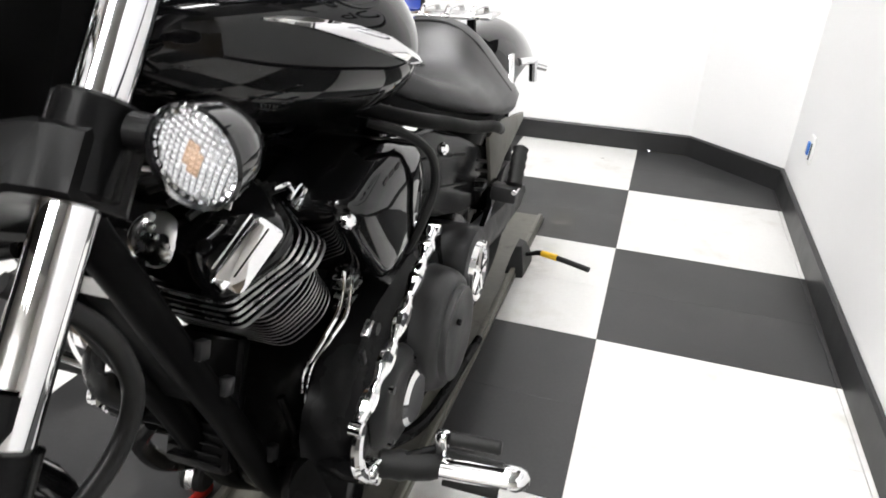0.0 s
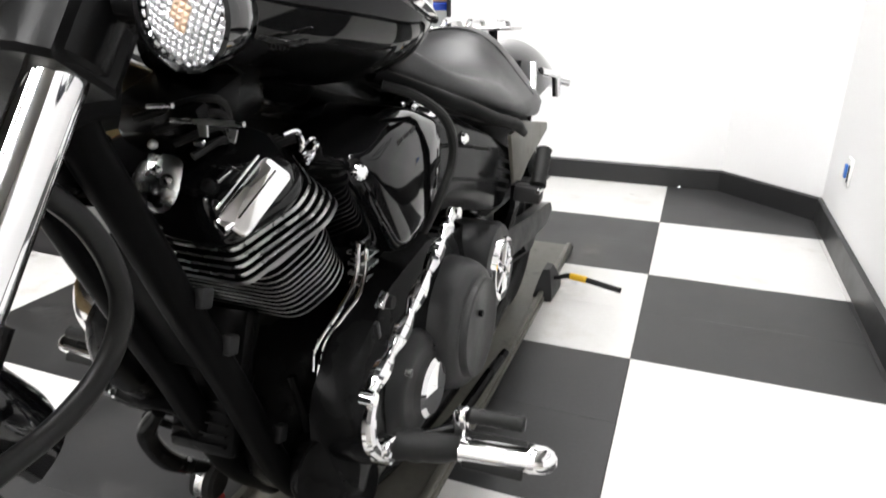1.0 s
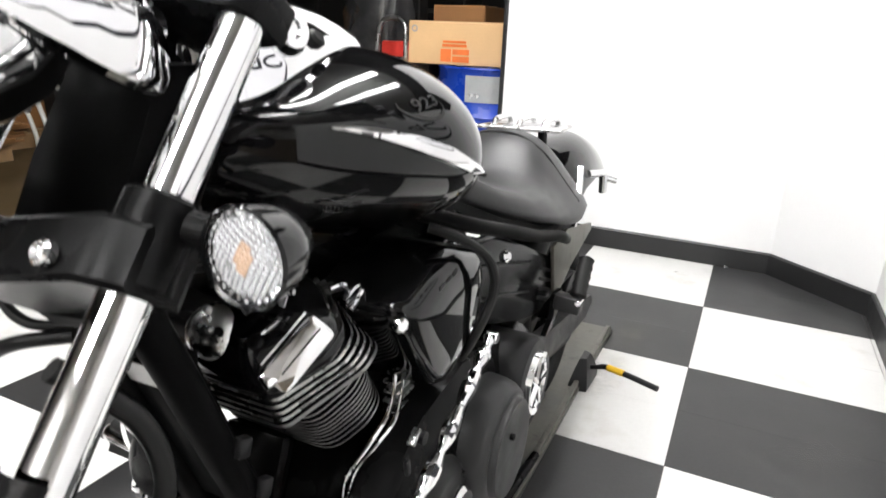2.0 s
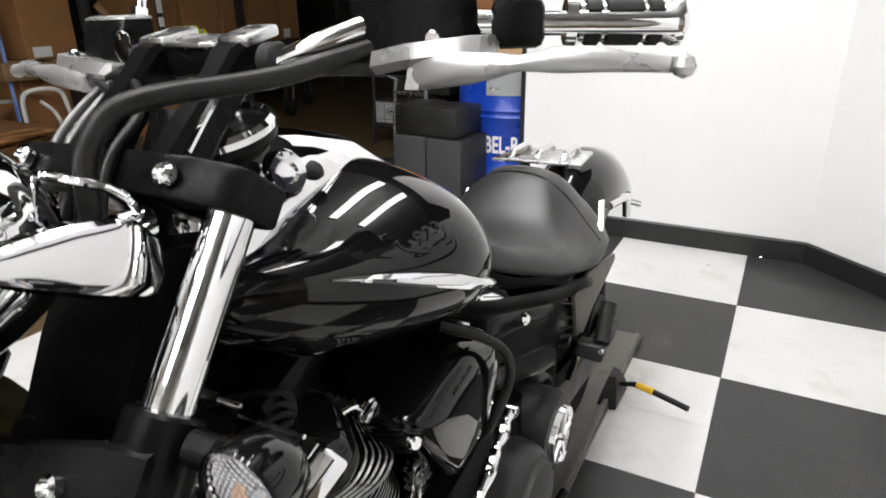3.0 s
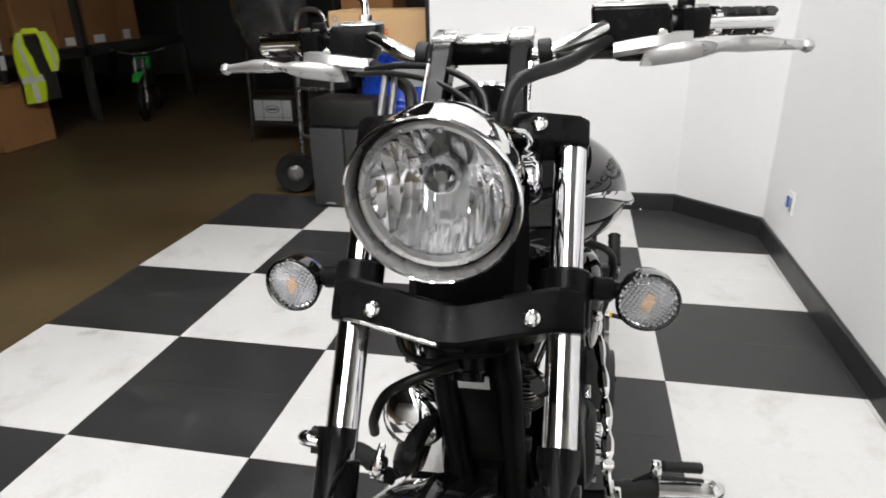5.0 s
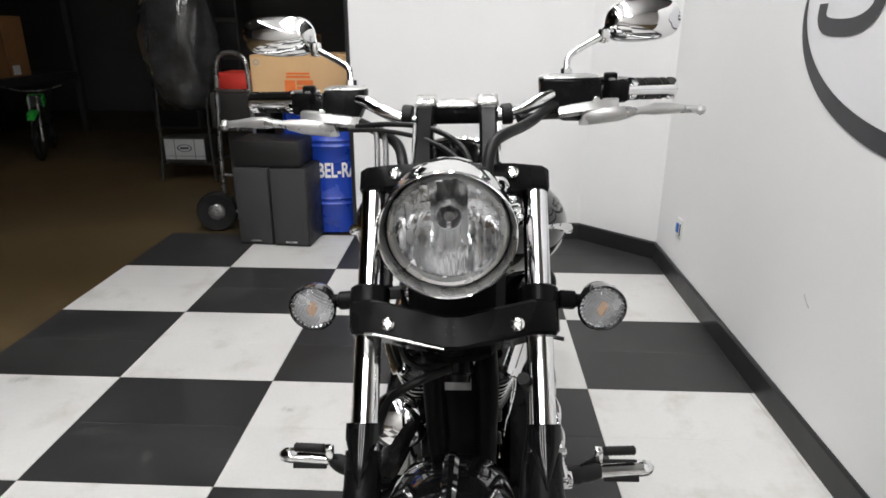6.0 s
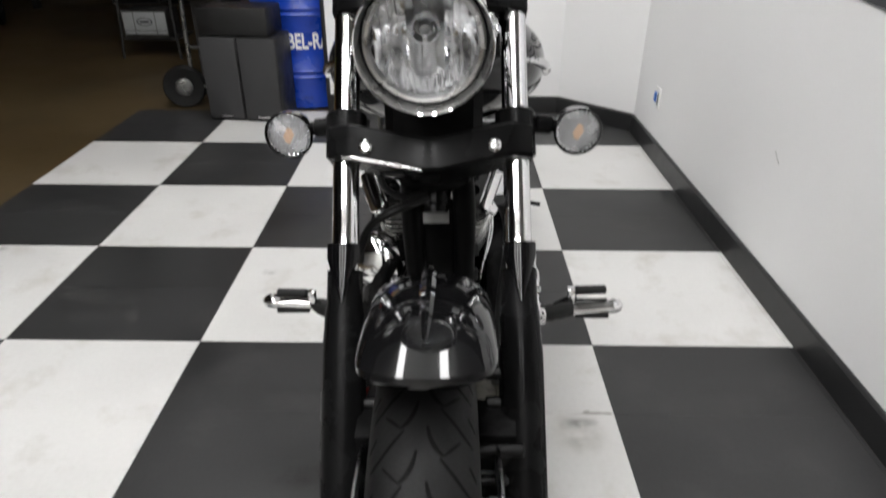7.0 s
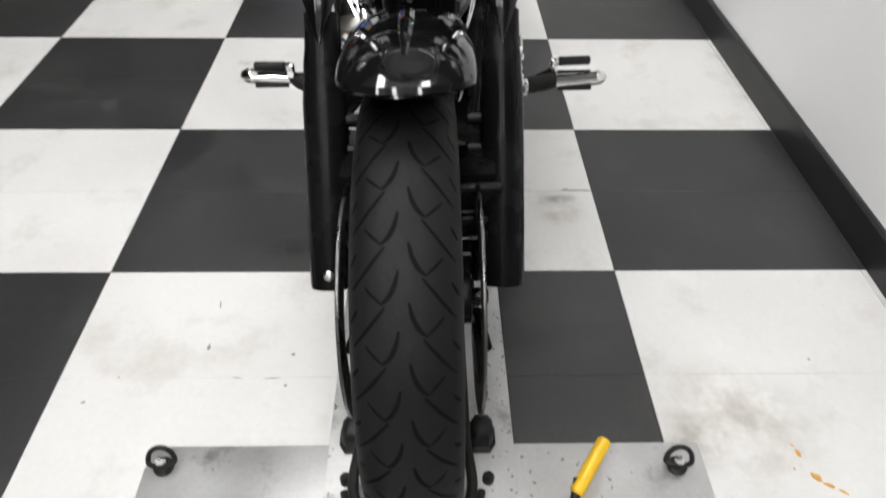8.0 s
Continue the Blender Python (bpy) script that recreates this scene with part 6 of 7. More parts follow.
P("kickstand", sweep([(0.10, -0.62, 0.13), (0.15, -0.50, 0.105), (0.165, -0.30, 0.10), (0.17, -0.22, 0.10)], [0.012, 0.011, 0.010, 0.008], 10), "satin", label="folded black side stand")


# ---- the plate and track under the wheels ----
plate_z = 0.0035
track = thing("wheel_plate", "scratched steel tie-down plate and grey track under the motorcycle", "steel plate", at=pose(BX, 0, 0))
part("cross_plate", box_at(-0.405, 0.445, -1.60, -1.383, 0.0006, 0.010, 0.002), "steel", track, "bare steel cross plate")
part("track", box_at(-0.131, 0.155, -1.62, -0.951, 0.0108, 0.0145, 0.0012), "steel", track, "long bare steel strip")
# rear of the strip: the motorcycle's shade is put into a darker colour
part("runway", box_at(-0.131, 0.155, -0.949, 0.62, 0.0006, 0.0145, 0.0012), "rail", track, "rear of the track, coloured darker for the shade under the motorcycle")
for s, x in ((-1, -0.122), (1, 0.146)):
    part("track_edge", box_at(x - 0.006, x + 0.006, -1.05, 0.60, 0.0152, 0.030, 0.002), "rail", track)
for x, y in ((-0.375, -1.418), (0.400, -1.425)):
    ring = part("swivel_ring", lathe([(0.015, 0.0), (0.015, 0.006), (0.010, 0.010), (0.010, 0.014), (0.0, 0.014)], pose(x, y, 0.0105), 24), "casting", track, "black swivel tie-down ring")
    c = Vector((x, y, 0.022))
    part("loop", sweep([c + Vector((0.020 * math.cos(a), 0.010 * math.sin(a) + 0.003, 0.005 + 0.020 * max(0.0, math.sin(a)))) for a in np.linspace(0.0, 2 * math.pi, 17)], 0.0038, 10, 4), "rubber", ring)
    part("bolt", lathe([(0.008, 0), (0.008, 0.006), (0, 0.006)], pose(x, y, 0.026), 6), "alloy", ring)
for s in (1, -1):
    part("wheel_block", loft([[Vector((s * (0.098 + k * a) + 0.006, -1.375 + k * b, z)) for a, b in ((-0.020, -0.012), (-0.012, -0.024), (0.012, -0.024), (0.020, -0.012), (0.020, 0.012), (0.012, 0.024), (-0.012, 0.024), (-0.020, 0.012))] for k, z in ((1.1, 0.0148), (1.1, 0.022), (0.92, 0.026), (0.88, 0.042), (0.78, 0.051), (0.55, 0.057), (0.2, 0.059))]), "casting", track, "black cast wheel block")
    part("stud", lathe([(0.009, 0), (0.009, 0.012), (0.006, 0.018), (0, 0.018)], pose(s * 0.105 + 0.006, -1.445, 0.0148), 10), "rubber", track)
    part("stud", lathe([(0.009, 0), (0.009, 0.012), (0.006, 0.018), (0, 0.018)], pose(s * 0.105 + 0.006, -1.30, 0.0148), 10), "rubber", track)
flake_rng = random.Random(31)
flakes = []
for x0, x1, y0, y1, z, count in ((0.160, 0.330, -1.575, -1.395, 0.0102, 46), (-0.129, -0.100, -1.60, -1.00, 0.0147, 40), (0.110, 0.153, -1.60, -1.00, 0.0147, 60), (-0.38, -0.16, -1.585, -1.400, 0.0102, 8)):
    for k in range(count):
        c = Vector((flake_rng.uniform(x0, x1), flake_rng.uniform(y0, y1), z))
        w, d, turn_z = flake_rng.uniform(0.0010, 0.0045), flake_rng.uniform(0.0008, 0.0022), flake_rng.uniform(0, 3.1)
        ring = []
        for b in np.linspace(0, 2 * math.pi, 9)[:-1]:
            p = Vector((w * math.cos(b), d * math.sin(b), 0)) * flake_rng.uniform(0.6, 1.3)
            ring.append(c + Vector((p.x * math.cos(turn_z) - p.y * math.sin(turn_z), p.x * math.sin(turn_z) + p.y * math.cos(turn_z), 0)))
        flakes.append(loft([ring, [p + (c - p) * 0.25 + Vector((0, 0, 0.0004)) for p in ring]]))
part("grime_flakes", joined(*flakes), "grime", track, "dark flakes of dirt and chipped marks")
strap = thing("wheel_strap", "black strap round the foot of the front tyre", "strap", at=pose(BX, 0, 0))
for s in (1, -1):
    part("strap_side", sweep([(s * 0.070, -1.20, 0.16), (s * 0.074, -1.30, 0.10), (s * 0.078, -1.40, 0.06), (s * 0.085, -1.47, 0.035), (s * 0.055, -1.53, 0.032), (s * 0.02, -1.545, 0.03)], 0.008, 10), "rubber", strap)
    part("strap_tail", sweep([(s * 0.100, -1.465, 0.022), (s * 0.088, -1.50, 0.028), (s * 0.06, -1.515, 0.03), (s * 0.03, -1.53, 0.024)], 0.006, 10), "rubber", strap)

# levers with yellow grips lying on the floor
lever_front = thing("pry_bar", "steel bar with a yellow rubber grip leaning on the plate", "pry bar", at=pose(BX, 0, 0))
part("bar", rod((0.208, -1.56, 0.018), (0.238, -1.46, 0.047), 0.007, 12), "casting", lever_front, "dark steel bar")
part("grip", rod((0.232, -1.48, 0.041), (0.284, -1.408, 0.064), 0.0105, 16, bevel=0.003), "yellow", lever_front, "yellow rubber grip")
lever_rear = thing("lift_lever", "dark steel lever with a yellow band beside the rear wheel", "lever", at=pose(BX, 0, 0))
part("bar", sweep([(0.16, 0.27, 0.045), (0.185, 0.265, 0.055), (0.21, 0.255, 0.066), (0.26, 0.237, 0.068), (0.344, 0.203, 0.068)], [0.006, 0.006, 0.0075, 0.0075, 0.0075], 12), "casting", lever_rear)
part("band", rod((0.212, 0.2545, 0.0665), (0.258, 0.238, 0.0682), 0.0088, 14, bevel=0.002), "yellow", lever_rear, "yellow band")
part("foot", loft([[Vector((0.150 + a * k, 0.27 + b * k, z)) for a, b in ((-0.03, -0.09), (0.03, -0.07), (0.035, 0.07), (-0.03, 0.10))] for k, z in ((0.75, 0.001), (0.75, 0.022), (0.50, 0.055), (0.28, 0.078))]), "casting", lever_rear, "dark steel foot")
TOOL_A, TOOL_B = Vector((-0.166, -0.735, 0.0105)), Vector((-0.160, -0.672, 0.0105))
tool = thing("screwdriver", "small red-handled tool lying beside the track", "screwdriver", at=pose(BX, 0, 0))
part("handle", lathe([(0.006, 0), (0.010, 0.006), (0.009, 0.03), (0.010, 0.055), (0.006, 0.062)], aim(TOOL_A, TOOL_B), 12), "red", tool)
part("shaft", rod(TOOL_A, TOOL_A - (TOOL_B - TOOL_A).normalized() * 0.03, 0.003, 8), "alloy", tool)


def stain(x, y, w, d, turn, mat, label, z=0.0002):
    """A thin irregular stain on a tile."""
    rs = random.Random(int(1000 * (x + 7 * y)))
    pts = [Vector((w * math.cos(a) * rs.uniform(0.6, 1.1), d * math.sin(a) * rs.uniform(0.6, 1.1), 0)) for a in np.linspace(0, 2 * math.pi, 15)[:-1]]
    if w > 0.03:
        pts = [(pts[i - 1] + pts[i] * 2 + pts[(i + 1) % 14]) / 4 for i in range(14)]
        pts = [p for i in range(14) for p in (pts[i], (pts[i] + pts[(i + 1) % 14]) * 0.515)]
    ob = solid("floor_stain", loft([pts, [p * 0.9 + Vector((0, 0, 0.0003)) for p in pts]]), mat, label, "stain", "stains on the floor")
    ob.matrix_world = pose(x, y, z, 0, 0, turn)
    return ob


for x, y, w, d, a in ((0.206, -1.399, 0.0045, 0.008, 20), (0.202, -1.385, 0.002, 0.004, 40), (0.218, -1.439, 0.007, 0.010, 50), (0.232, -1.452, 0.011, 0.004, -25), (0.250, -1.463, 0.010, 0.003, -35), (0.190, -1.425, 0.002, 0.003, 5)):
    stain(x, y, w, d, a, "rust", "small rusty orange stain on the white tile")
for x, y, w, d, a in ((-0.763, -1.186, 0.004, 0.007, 0), (-0.611, -1.202, 0.004, 0.0035, 0), (-0.942, -1.297, 0.004, 0.003, 0), (-0.765, -1.087, 0.0016, 0.012, 10), (0.30, -1.22, 0.003, 0.003, 0), (-0.615, -1.267, 0.003, 0.003, 0), (-0.900, -1.248, 0.0025, 0.002, 0), (-0.641, -1.252, 0.016, 0.0012, 2), (-0.70, -1.251, 0.010, 0.0011, -3), (-0.13, 1.33, 0.010, 0.004, 20)):
    stain(x, y, w, d, a, "grime", "small dark scuff on the white tile")


def smudge(x, y, w, d, turn, mat, label):
    """A soft smear of dirt or painted shade that fades out over a tile."""
    ob = solid("floor_smudge", ([Vector((a * w, b * d, 0)) for a, b in ((-1, -1), (1, -1), (1, 1), (-1, 1))], [(0, 1, 2, 3)]), mat, label, "stain", "smudges on the floor")
    ob.matrix_world = pose(x, y, 0.0003 + 0.00005 * len(bpy.data.objects) % 0.0004, 0, 0, turn)


# the three patches beside the track are the motorcycle's shade, painted tan
for x, y, w, d, a in ((-0.089, -0.811, 0.075, 0.085, 8), (0.128, -1.336, 0.190, 0.150, -20), (0.040, -1.385, 0.050, 0.060, 0), (-0.205, 0.330, 0.080, 0.170, -6), (-0.205, -0.640, 0.065, 0.120, 4), (-0.185, 0.62, 0.055, 0.10, 0)):
    smudge(x, y, w, d, a, "smear_dirt_shade", "faint brown dirt and shade painted on the white tile")
for x, y, w, d, a in ((-1.813, -0.031, 0.050, 0.030, 10), (-0.907, -0.158, 0.030, 0.024, 0), (-0.644, -0.934, 0.080, 0.040, 5), (-0.080, -0.775, 0.050, 0.020, 0)):
    smudge(x, y, w, d, a, "smear_dark", "dark smudge on a floor tile")
for x, y, w, d, a in ((-1.422, -0.282, 0.110, 0.030, 20), (-1.219, -0.397, 0.030, 0.080, 15), (-1.36, -0.305, 0.120, 0.060, -10), (-1.745, 0.255, 0.10, 0.05, 30), (-0.19, -1.10, 0.06, 0.09, 0), (0.25, -0.72, 0.14, 0.06, 15), (-0.72, -0.72, 0.10, 0.05, -20), (0.30, 0.20, 0.12, 0.08, 40)):
    smudge(x, y, w, d, a, "smear_pale", "pale dusty smudge on a black tile")
for x, y, w, d, a in ((-0.045, -0.746, 0.036, 0.0022, 2), (-0.015, -0.747, 0.014, 0.0030, -4), (-0.060, -0.742, 0.010, 0.0020, 12)):
    stain(x, y, w, d, a, "grime", "small dark scuff on the white tile")

# ---- stockroom things ----
def carton(x0, x1, y0, y1, z0, z1, mat="cardboard", label="brown cardboard carton stored in the stockroom", group="stored cartons", tag=True, face="x"):
    ob = thing("carton", label, "box", group, pose((x0 + x1) / 2, (y0 + y1) / 2, z0))
    a, b, h = (x1 - x0) / 2, (y1 - y0) / 2, z1 - z0
    part("body", box_at(-a, a, -b, b, 0, h - 0.004, 0.004, 1), mat, ob)
    part("flap", box_at(-a + 0.002, a - 0.002, -b + 0.002, -0.002, h - 0.0035, h + 0.001), mat, ob)
    part("flap", box_at(-a + 0.002, a - 0.002, 0.002, b - 0.002, h - 0.0035, h + 0.001), mat, ob)
    part("tape", box_at(-a - 0.001, a + 0.001, -0.025, 0.025, h + 0.0015, h + 0.003), "tape", ob)
    if tag:
        if face == "x":
            part("paper_label", box_at(a + 0.0008, a + 0.003, -b * 0.75, -b * 0.05, h * 0.03, h * 0.19), "label_white", ob, "white paper label")
        else:
            part("paper_label", box_at(-a * 0.3, a * 0.4, -b - 0.003, -b - 0.0008, h * 0.62, h * 0.85), "label_white", ob, "white paper label")
    return ob


# drum with the box on it
drum = thing("oil_drum", "blue steel oil drum with white lettering", "drum", at=pose(-1.15, 1.80, 0))
DR = 0.27
part("body", lathe([(DR - 0.01, 0.0), (DR, 0.006), (DR, 0.155), (DR + 0.008, 0.165), (DR, 0.175), (DR, 0.185), (DR + 0.008, 0.195), (DR, 0.205), (DR, 0.465), (DR + 0.008, 0.475), (DR, 0.485), (DR, 0.495), (DR + 0.008, 0.505), (DR, 0.515), (DR, 0.715), (DR + 0.006, 0.722), (DR + 0.004, 0.73), (DR - 0.01, 0.73), (DR - 0.012, 0.715), (0, 0.715)], n=56), "blue_drum", drum, sharp=50)


def round_drum(ob):
    """Bends flat lettering, drawn with x across and z up, round the drum."""
    for v in ob.data.vertices:
        a = v.co.x / DR
        r = DR + 0.002 + v.co.y
        v.co = Vector((r * math.sin(a), -r * math.cos(a), v.co.z))


lab = words("BEL-RAY", 0.108, pose(0.088, 0, 0.345, 90) @ Matrix.Diagonal((0.62, 1, 1, 1)), "label_white", drum, "lettering", 0.0006, "white block lettering BEL-RAY", 0.024)
round_drum(lab)
rings = [[Vector(((DR + 0.002) * math.sin(x / DR), -(DR + 0.002) * math.cos(x / DR), z)) for x in np.linspace(-0.03, 0.20, 12)] for z in (0.575, 0.695)]
part("paper_label", loft(rings, cap=False, closed=False), "label_grey", drum, "grey printed label")
for x in (0.0, 0.03):
    part("label_mark", loft([[Vector(((DR + 0.003) * math.sin((x + dx) / DR), -(DR + 0.003) * math.cos((x + dx) / DR), 0.605 + dz)) for dx, dz in ((0, -0.011), (0.011, 0), (0, 0.011), (-0.011, 0))][k:k + 2] for k in (0, 2)], cap=False, closed=False), "label_white", drum)
big = carton(-1.52, -0.99 - 0.015, 1.60, 1.98, 0.733, 0.928, "cardboard_light", "pale cardboard box with orange print on the blue drum", "", False)
for i, (x, z, w, h) in enumerate(((-0.012, 0.100, 0.120, 0.010), (-0.012, 0.082, 0.125, 0.012), (-0.055, 0.014, 0.055, 0.058), (0.022, 0.014, 0.085, 0.026), (0.022, 0.048, 0.085, 0.024))):
    part("print", box_at(x - w / 2, x + w / 2, -0.193, -0.1905, z, z + h), "orange", big, "orange printed bar")
part("print_mark", lathe([(0.016, 0), (0.016, 0.001), (0.010, 0.001), (0.010, 0)], pose(-0.225, -0.1905, 0.160, 90), 20, cap=False), "label_grey", big)
carton(-1.60, -1.30, 2.02, 2.30, 0.60, 1.02, "cardboard", "brown carton stacked behind the drum", "", False)
solid("stock_shelf", joined(box_at(-1.75, -1.02, 2.0, 2.5, 0.55, 0.598, 0.004), *[box_at(x, x + 0.04, y, y + 0.04, -0.008, 0.549) for x in (-1.75, -1.06) for y in (2.0, 2.46)]), "dark", "dark low table behind the drum", "table")
solid("red_box", geo_box(0.30, 0.24, 0.10, 0.012, pose(-1.62, 1.88, 0.779)), "red", "red plastic case on the clutter", "case")
solid("storage_bin", joined(geo_box(0.34, 0.30, 0.20, 0.02, pose(-1.64, 1.88, 0.627)), box_at(-1.75, -1.53, 1.80, 1.96, -0.006, 0.53)), "dark", "dark storage bin stack beside the drum", "bin")

# loudspeakers
for x0, x1, y in ((-1.566, -1.384, 1.318), (-1.379, -1.192, 1.296)):
    sp = thing("loudspeaker", "tall dark grey floor loudspeaker with a cloth front", "loudspeaker", "pair of loudspeakers", pose((x0 + x1) / 2, y, 0, 0, 0, -5))
    w = (x1 - x0) / 2
    part("case", box_at(-w, w, 0.012, 0.235, 0.001, 0.405, 0.004), "speaker_case", sp, "black cabinet")
    part("grille", box_at(-w + 0.003, w - 0.003, 0.0, 0.0125, 0.012, 0.403, 0.005), "speaker", sp, "grey cloth grille")
    part("name_plate", box_at(-0.03, 0.03, -0.0025, -0.0005, 0.022, 0.030), "alloy", sp, "small silver name plate")
sub = solid("amplifier_box", geo_box(0.34, 0.22, 0.13, 0.008, pose(-1.385, 1.44, 0.472, 0, 0, -5)), "speaker_case", "black box on the loudspeakers", "box")

# hand truck beside the loudspeakers
truck = thing("hand_truck", "grey metal hand truck with rubber tyres", "hand truck", at=pose(-1.62, 1.52, 0))
for x in (-0.10, 0.16):
    part("wheel", lathe([(0.045, -0.022), (0.10, -0.032), (0.108, -0.02), (0.11, 0), (0.108, 0.02), (0.10, 0.032), (0.045, 0.022)], pose(x - 0.05, 0.06, 0.105, 90, 0, 12), 32), "rubber", truck, "black rubber wheel")
    part("hub", lathe([(0.0, -0.026), (0.03, -0.026), (0.046, -0.022), (0.046, 0.020), (0.044, 0.030), (0.030, 0.036), (0.012, 0.034), (0, 0.034)], pose(x - 0.05, 0.06, 0.105, 90, 0, 12), 24), "tubing", truck)
part("handle", sweep([(0.11, 0.03, 0.12), (0.10, 0.05, 0.50), (0.085, 0.08, 0.81), (0.06, 0.10, 0.915), (-0.03, 0.12, 0.938), (-0.09, 0.13, 0.895), (-0.10, 0.12, 0.76), (-0.11, 0.10, 0.45), (-0.11, 0.08, 0.12)], 0.012, 12), "tubing", truck, "bent grey tube handle")
for z in (0.3, 0.55, 0.75):
    part("cross_bar", rod((-0.105, 0.09, z), (0.10, 0.06, z), 0.009, 10), "tubing", truck)
part("axle", rod((-0.15, 0.06, 0.105), (0.11, 0.06, 0.105), 0.01, 10), "tubing", truck)

# bag-wrapped stand with a crate
stand = thing("display_stand", "black metal stand covered by a hanging clear plastic bag", "display stand", at=pose(-2.425, 2.72, 0))
for x in (-0.17, 0.19):
    part("leg", sweep([(x * 1.1, -0.02, 0.0), (x, 0.0, 0.25), (x * 0.98, 0.02, 0.60), (x * 0.9, 0.10, 0.95)], 0.010, 10), "dark", stand)
part("shelf", box_at(-0.18, 0.20, 0.0, 0.30, 0.115, 0.135, 0.003), "dark", stand)
part("bag", loft([[Vector((0.02 + (w + 0.02 * math.sin(5 * a + 9 * z)) * math.cos(a), 0.10 + (d + 0.02 * math.sin(4 * a + 13 * z)) * math.sin(a), z)) for a in np.linspace(0, 2 * math.pi, 41)[:-1]] for z, w, d in ((0.50, 0.17, 0.11), (0.56, 0.21, 0.14), (0.66, 0.23, 0.16), (0.74, 0.25, 0.18), (0.85, 0.26, 0.18), (1.0, 0.27, 0.19), (1.2, 0.25, 0.18), (1.35, 0.22, 0.15), (1.5, 0.15, 0.10), (1.58, 0.05, 0.04))]), "plastic_film", stand, "crumpled clear plastic bag", 70)
crate = thing("crate", "grey crate with a white printed panel on the stand", "crate", at=pose(-2.415, 2.69, 0.1355) @ Matrix.Scale(0.90, 4))
part("body", box_at(-0.165, 0.165, 0.0, 0.24, 0.0, 0.20, 0.006), "dark", crate)
part("panel", box_at(-0.16, 0.16, -0.004, -0.0005, 0.03, 0.19, 0.001), "label_grey", crate, "pale printed panel")
part("emblem", lathe([(0.060, 0), (0.060, 0.001), (0.050, 0.001), (0.050, 0)], pose(0, -0.0045, 0.12, 90) @ Matrix.Diagonal((1, 0.5, 1, 1)), 32, cap=False), "sign_black", crate, "black oval emblem")
part("emblem_bar", box_at(-0.035, 0.035, -0.0062, -0.0045, 0.112, 0.128), "sign_black", crate)
part("panel_line", joined(*[box_at(x, x + 0.004, -0.0055, -0.0042, 0.03, 0.19) for x in (-0.08, 0.08)], box_at(-0.16, 0.16, -0.0055, -0.0042, 0.055, 0.058)), "dark", crate)

# racking with cartons along the stockroom side
rack_s = thing("pallet_rack", "dark steel racking along the stockroom side", "rack", at=pose(-4.45, 0, 0))
for y in (1.9, 3.4, 4.9):
    for x in (-0.9, 0.0):
        part("upright", box_at(x - 0.03, x + 0.03, y - 0.03, y + 0.03, -0.008, 2.4, 0.004, 1), "dark", rack_s)
for z in (0.62, 1.45):
    part("beam", box_at(-0.02, 0.03, 1.93, 4.87, z - 0.08, z, 0.004, 1), "dark", rack_s)
    part("deck", box_at(-0.9, -0.02, 1.9, 4.9, z - 0.03, z - 0.004), "dark", rack_s)
part("upright", box_at(0.035, 0.062, 2.470, 2.510, -0.008, 1.36, 0.003, 1), "dark", rack_s)
for z, h in ((0.53, 0.10), (0.66, 0.12), (0.81, 0.07), (0.91, 0.11), (1.05, 0.10)):
    part("tag", box_at(0.0625, 0.065, 2.462, 2.512, z, z + h), "label_white", rack_s, "white paper tag")
rng = random.Random(4)
y = 2.44
while y < 4.25:
    w = rng.uniform(0.26, 0.44)
    h = rng.uniform(0.36, 0.62)
    carton(-5.05, -4.47 - rng.uniform(0, 0.05), y, min(y + w, 4.85), 0.622, 0.622 + h)
    if h < 0.5:
        carton(-5.0, -4.50 - rng.uniform(0, 0.05), y + 0.02, min(y + w, 4.84), 0.626 + h, 1.02 + 0.12 * rng.random() + h * 0.2, tag=rng.random() > 0.4)
    y += w + rng.uniform(0.01, 0.04)
y = 1.97
while y < 4.25:
    w = rng.uniform(0.3, 0.5)
    carton(-5.05, -4.50, y, min(y + w, 4.85), 1.452, 1.452 + rng.uniform(0.35, 0.6))
    y += w + 0.02
plank = solid("plank", geo_box(0.05, 0.022, 0.46, 0.003, aim((-4.52, 2.335, 0.640), (-4.52, 2.045, 0.980)) @ pose(0, 0, 0.22, 0, 0, 90)), "pallet", "narrow wooden plank leaning on the racking", "plank")
# unidentified black thing with a tag, shaped as a bin
bin_a = thing("waste_bin", "slim black thing with a white tag", "bin", at=pose(-4.40, 1.76, -0.008))
part("body", loft([[Vector((w * a, w * b, z)) for a, b in ((-1, -0.8), (-0.8, -1), (0.8, -1), (1, -0.8), (1, 0.8), (0.8, 1), (-0.8, 1), (-1, 0.8))] for z, w in ((0, 0.065), (0.30, 0.080), (0.44, 0.085), (0.44, 0.092), (0.46, 0.092), (0.46, 0.082), (0.36, 0.078))]), "rubber", bin_a)
part("tag", box_at(0.082, 0.086, -0.03, 0.02, 0.18, 0.23), "label_white", bin_a, "white tag")
# cartons on pallets in front
def pallet(x, y, w=0.9, d=0.8):
    ob = thing("pallet", "rough wooden pallet on the concrete", "pallet", "pallets", pose(x, y, -0.008))
    for i in range(5):
        part("board", box_at(-w / 2, w / 2, -d / 2 + i * d / 4.6, -d / 2 + i * d / 4.6 + 0.09, 0.10, 0.118, 0.002, 1), "pallet", ob)
    for i in range(3):
        part("bearer", box_at(-w / 2 + i * (w - 0.08) / 2, -w / 2 + i * (w - 0.08) / 2 + 0.08, -d / 2, d / 2, 0.0, 0.0995, 0.002, 1), "pallet", ob)
    return ob


pallet(-5.0, 1.72)
carton(-5.25, -4.66, 1.45, 1.98, 0.112, 0.50, tag=False)
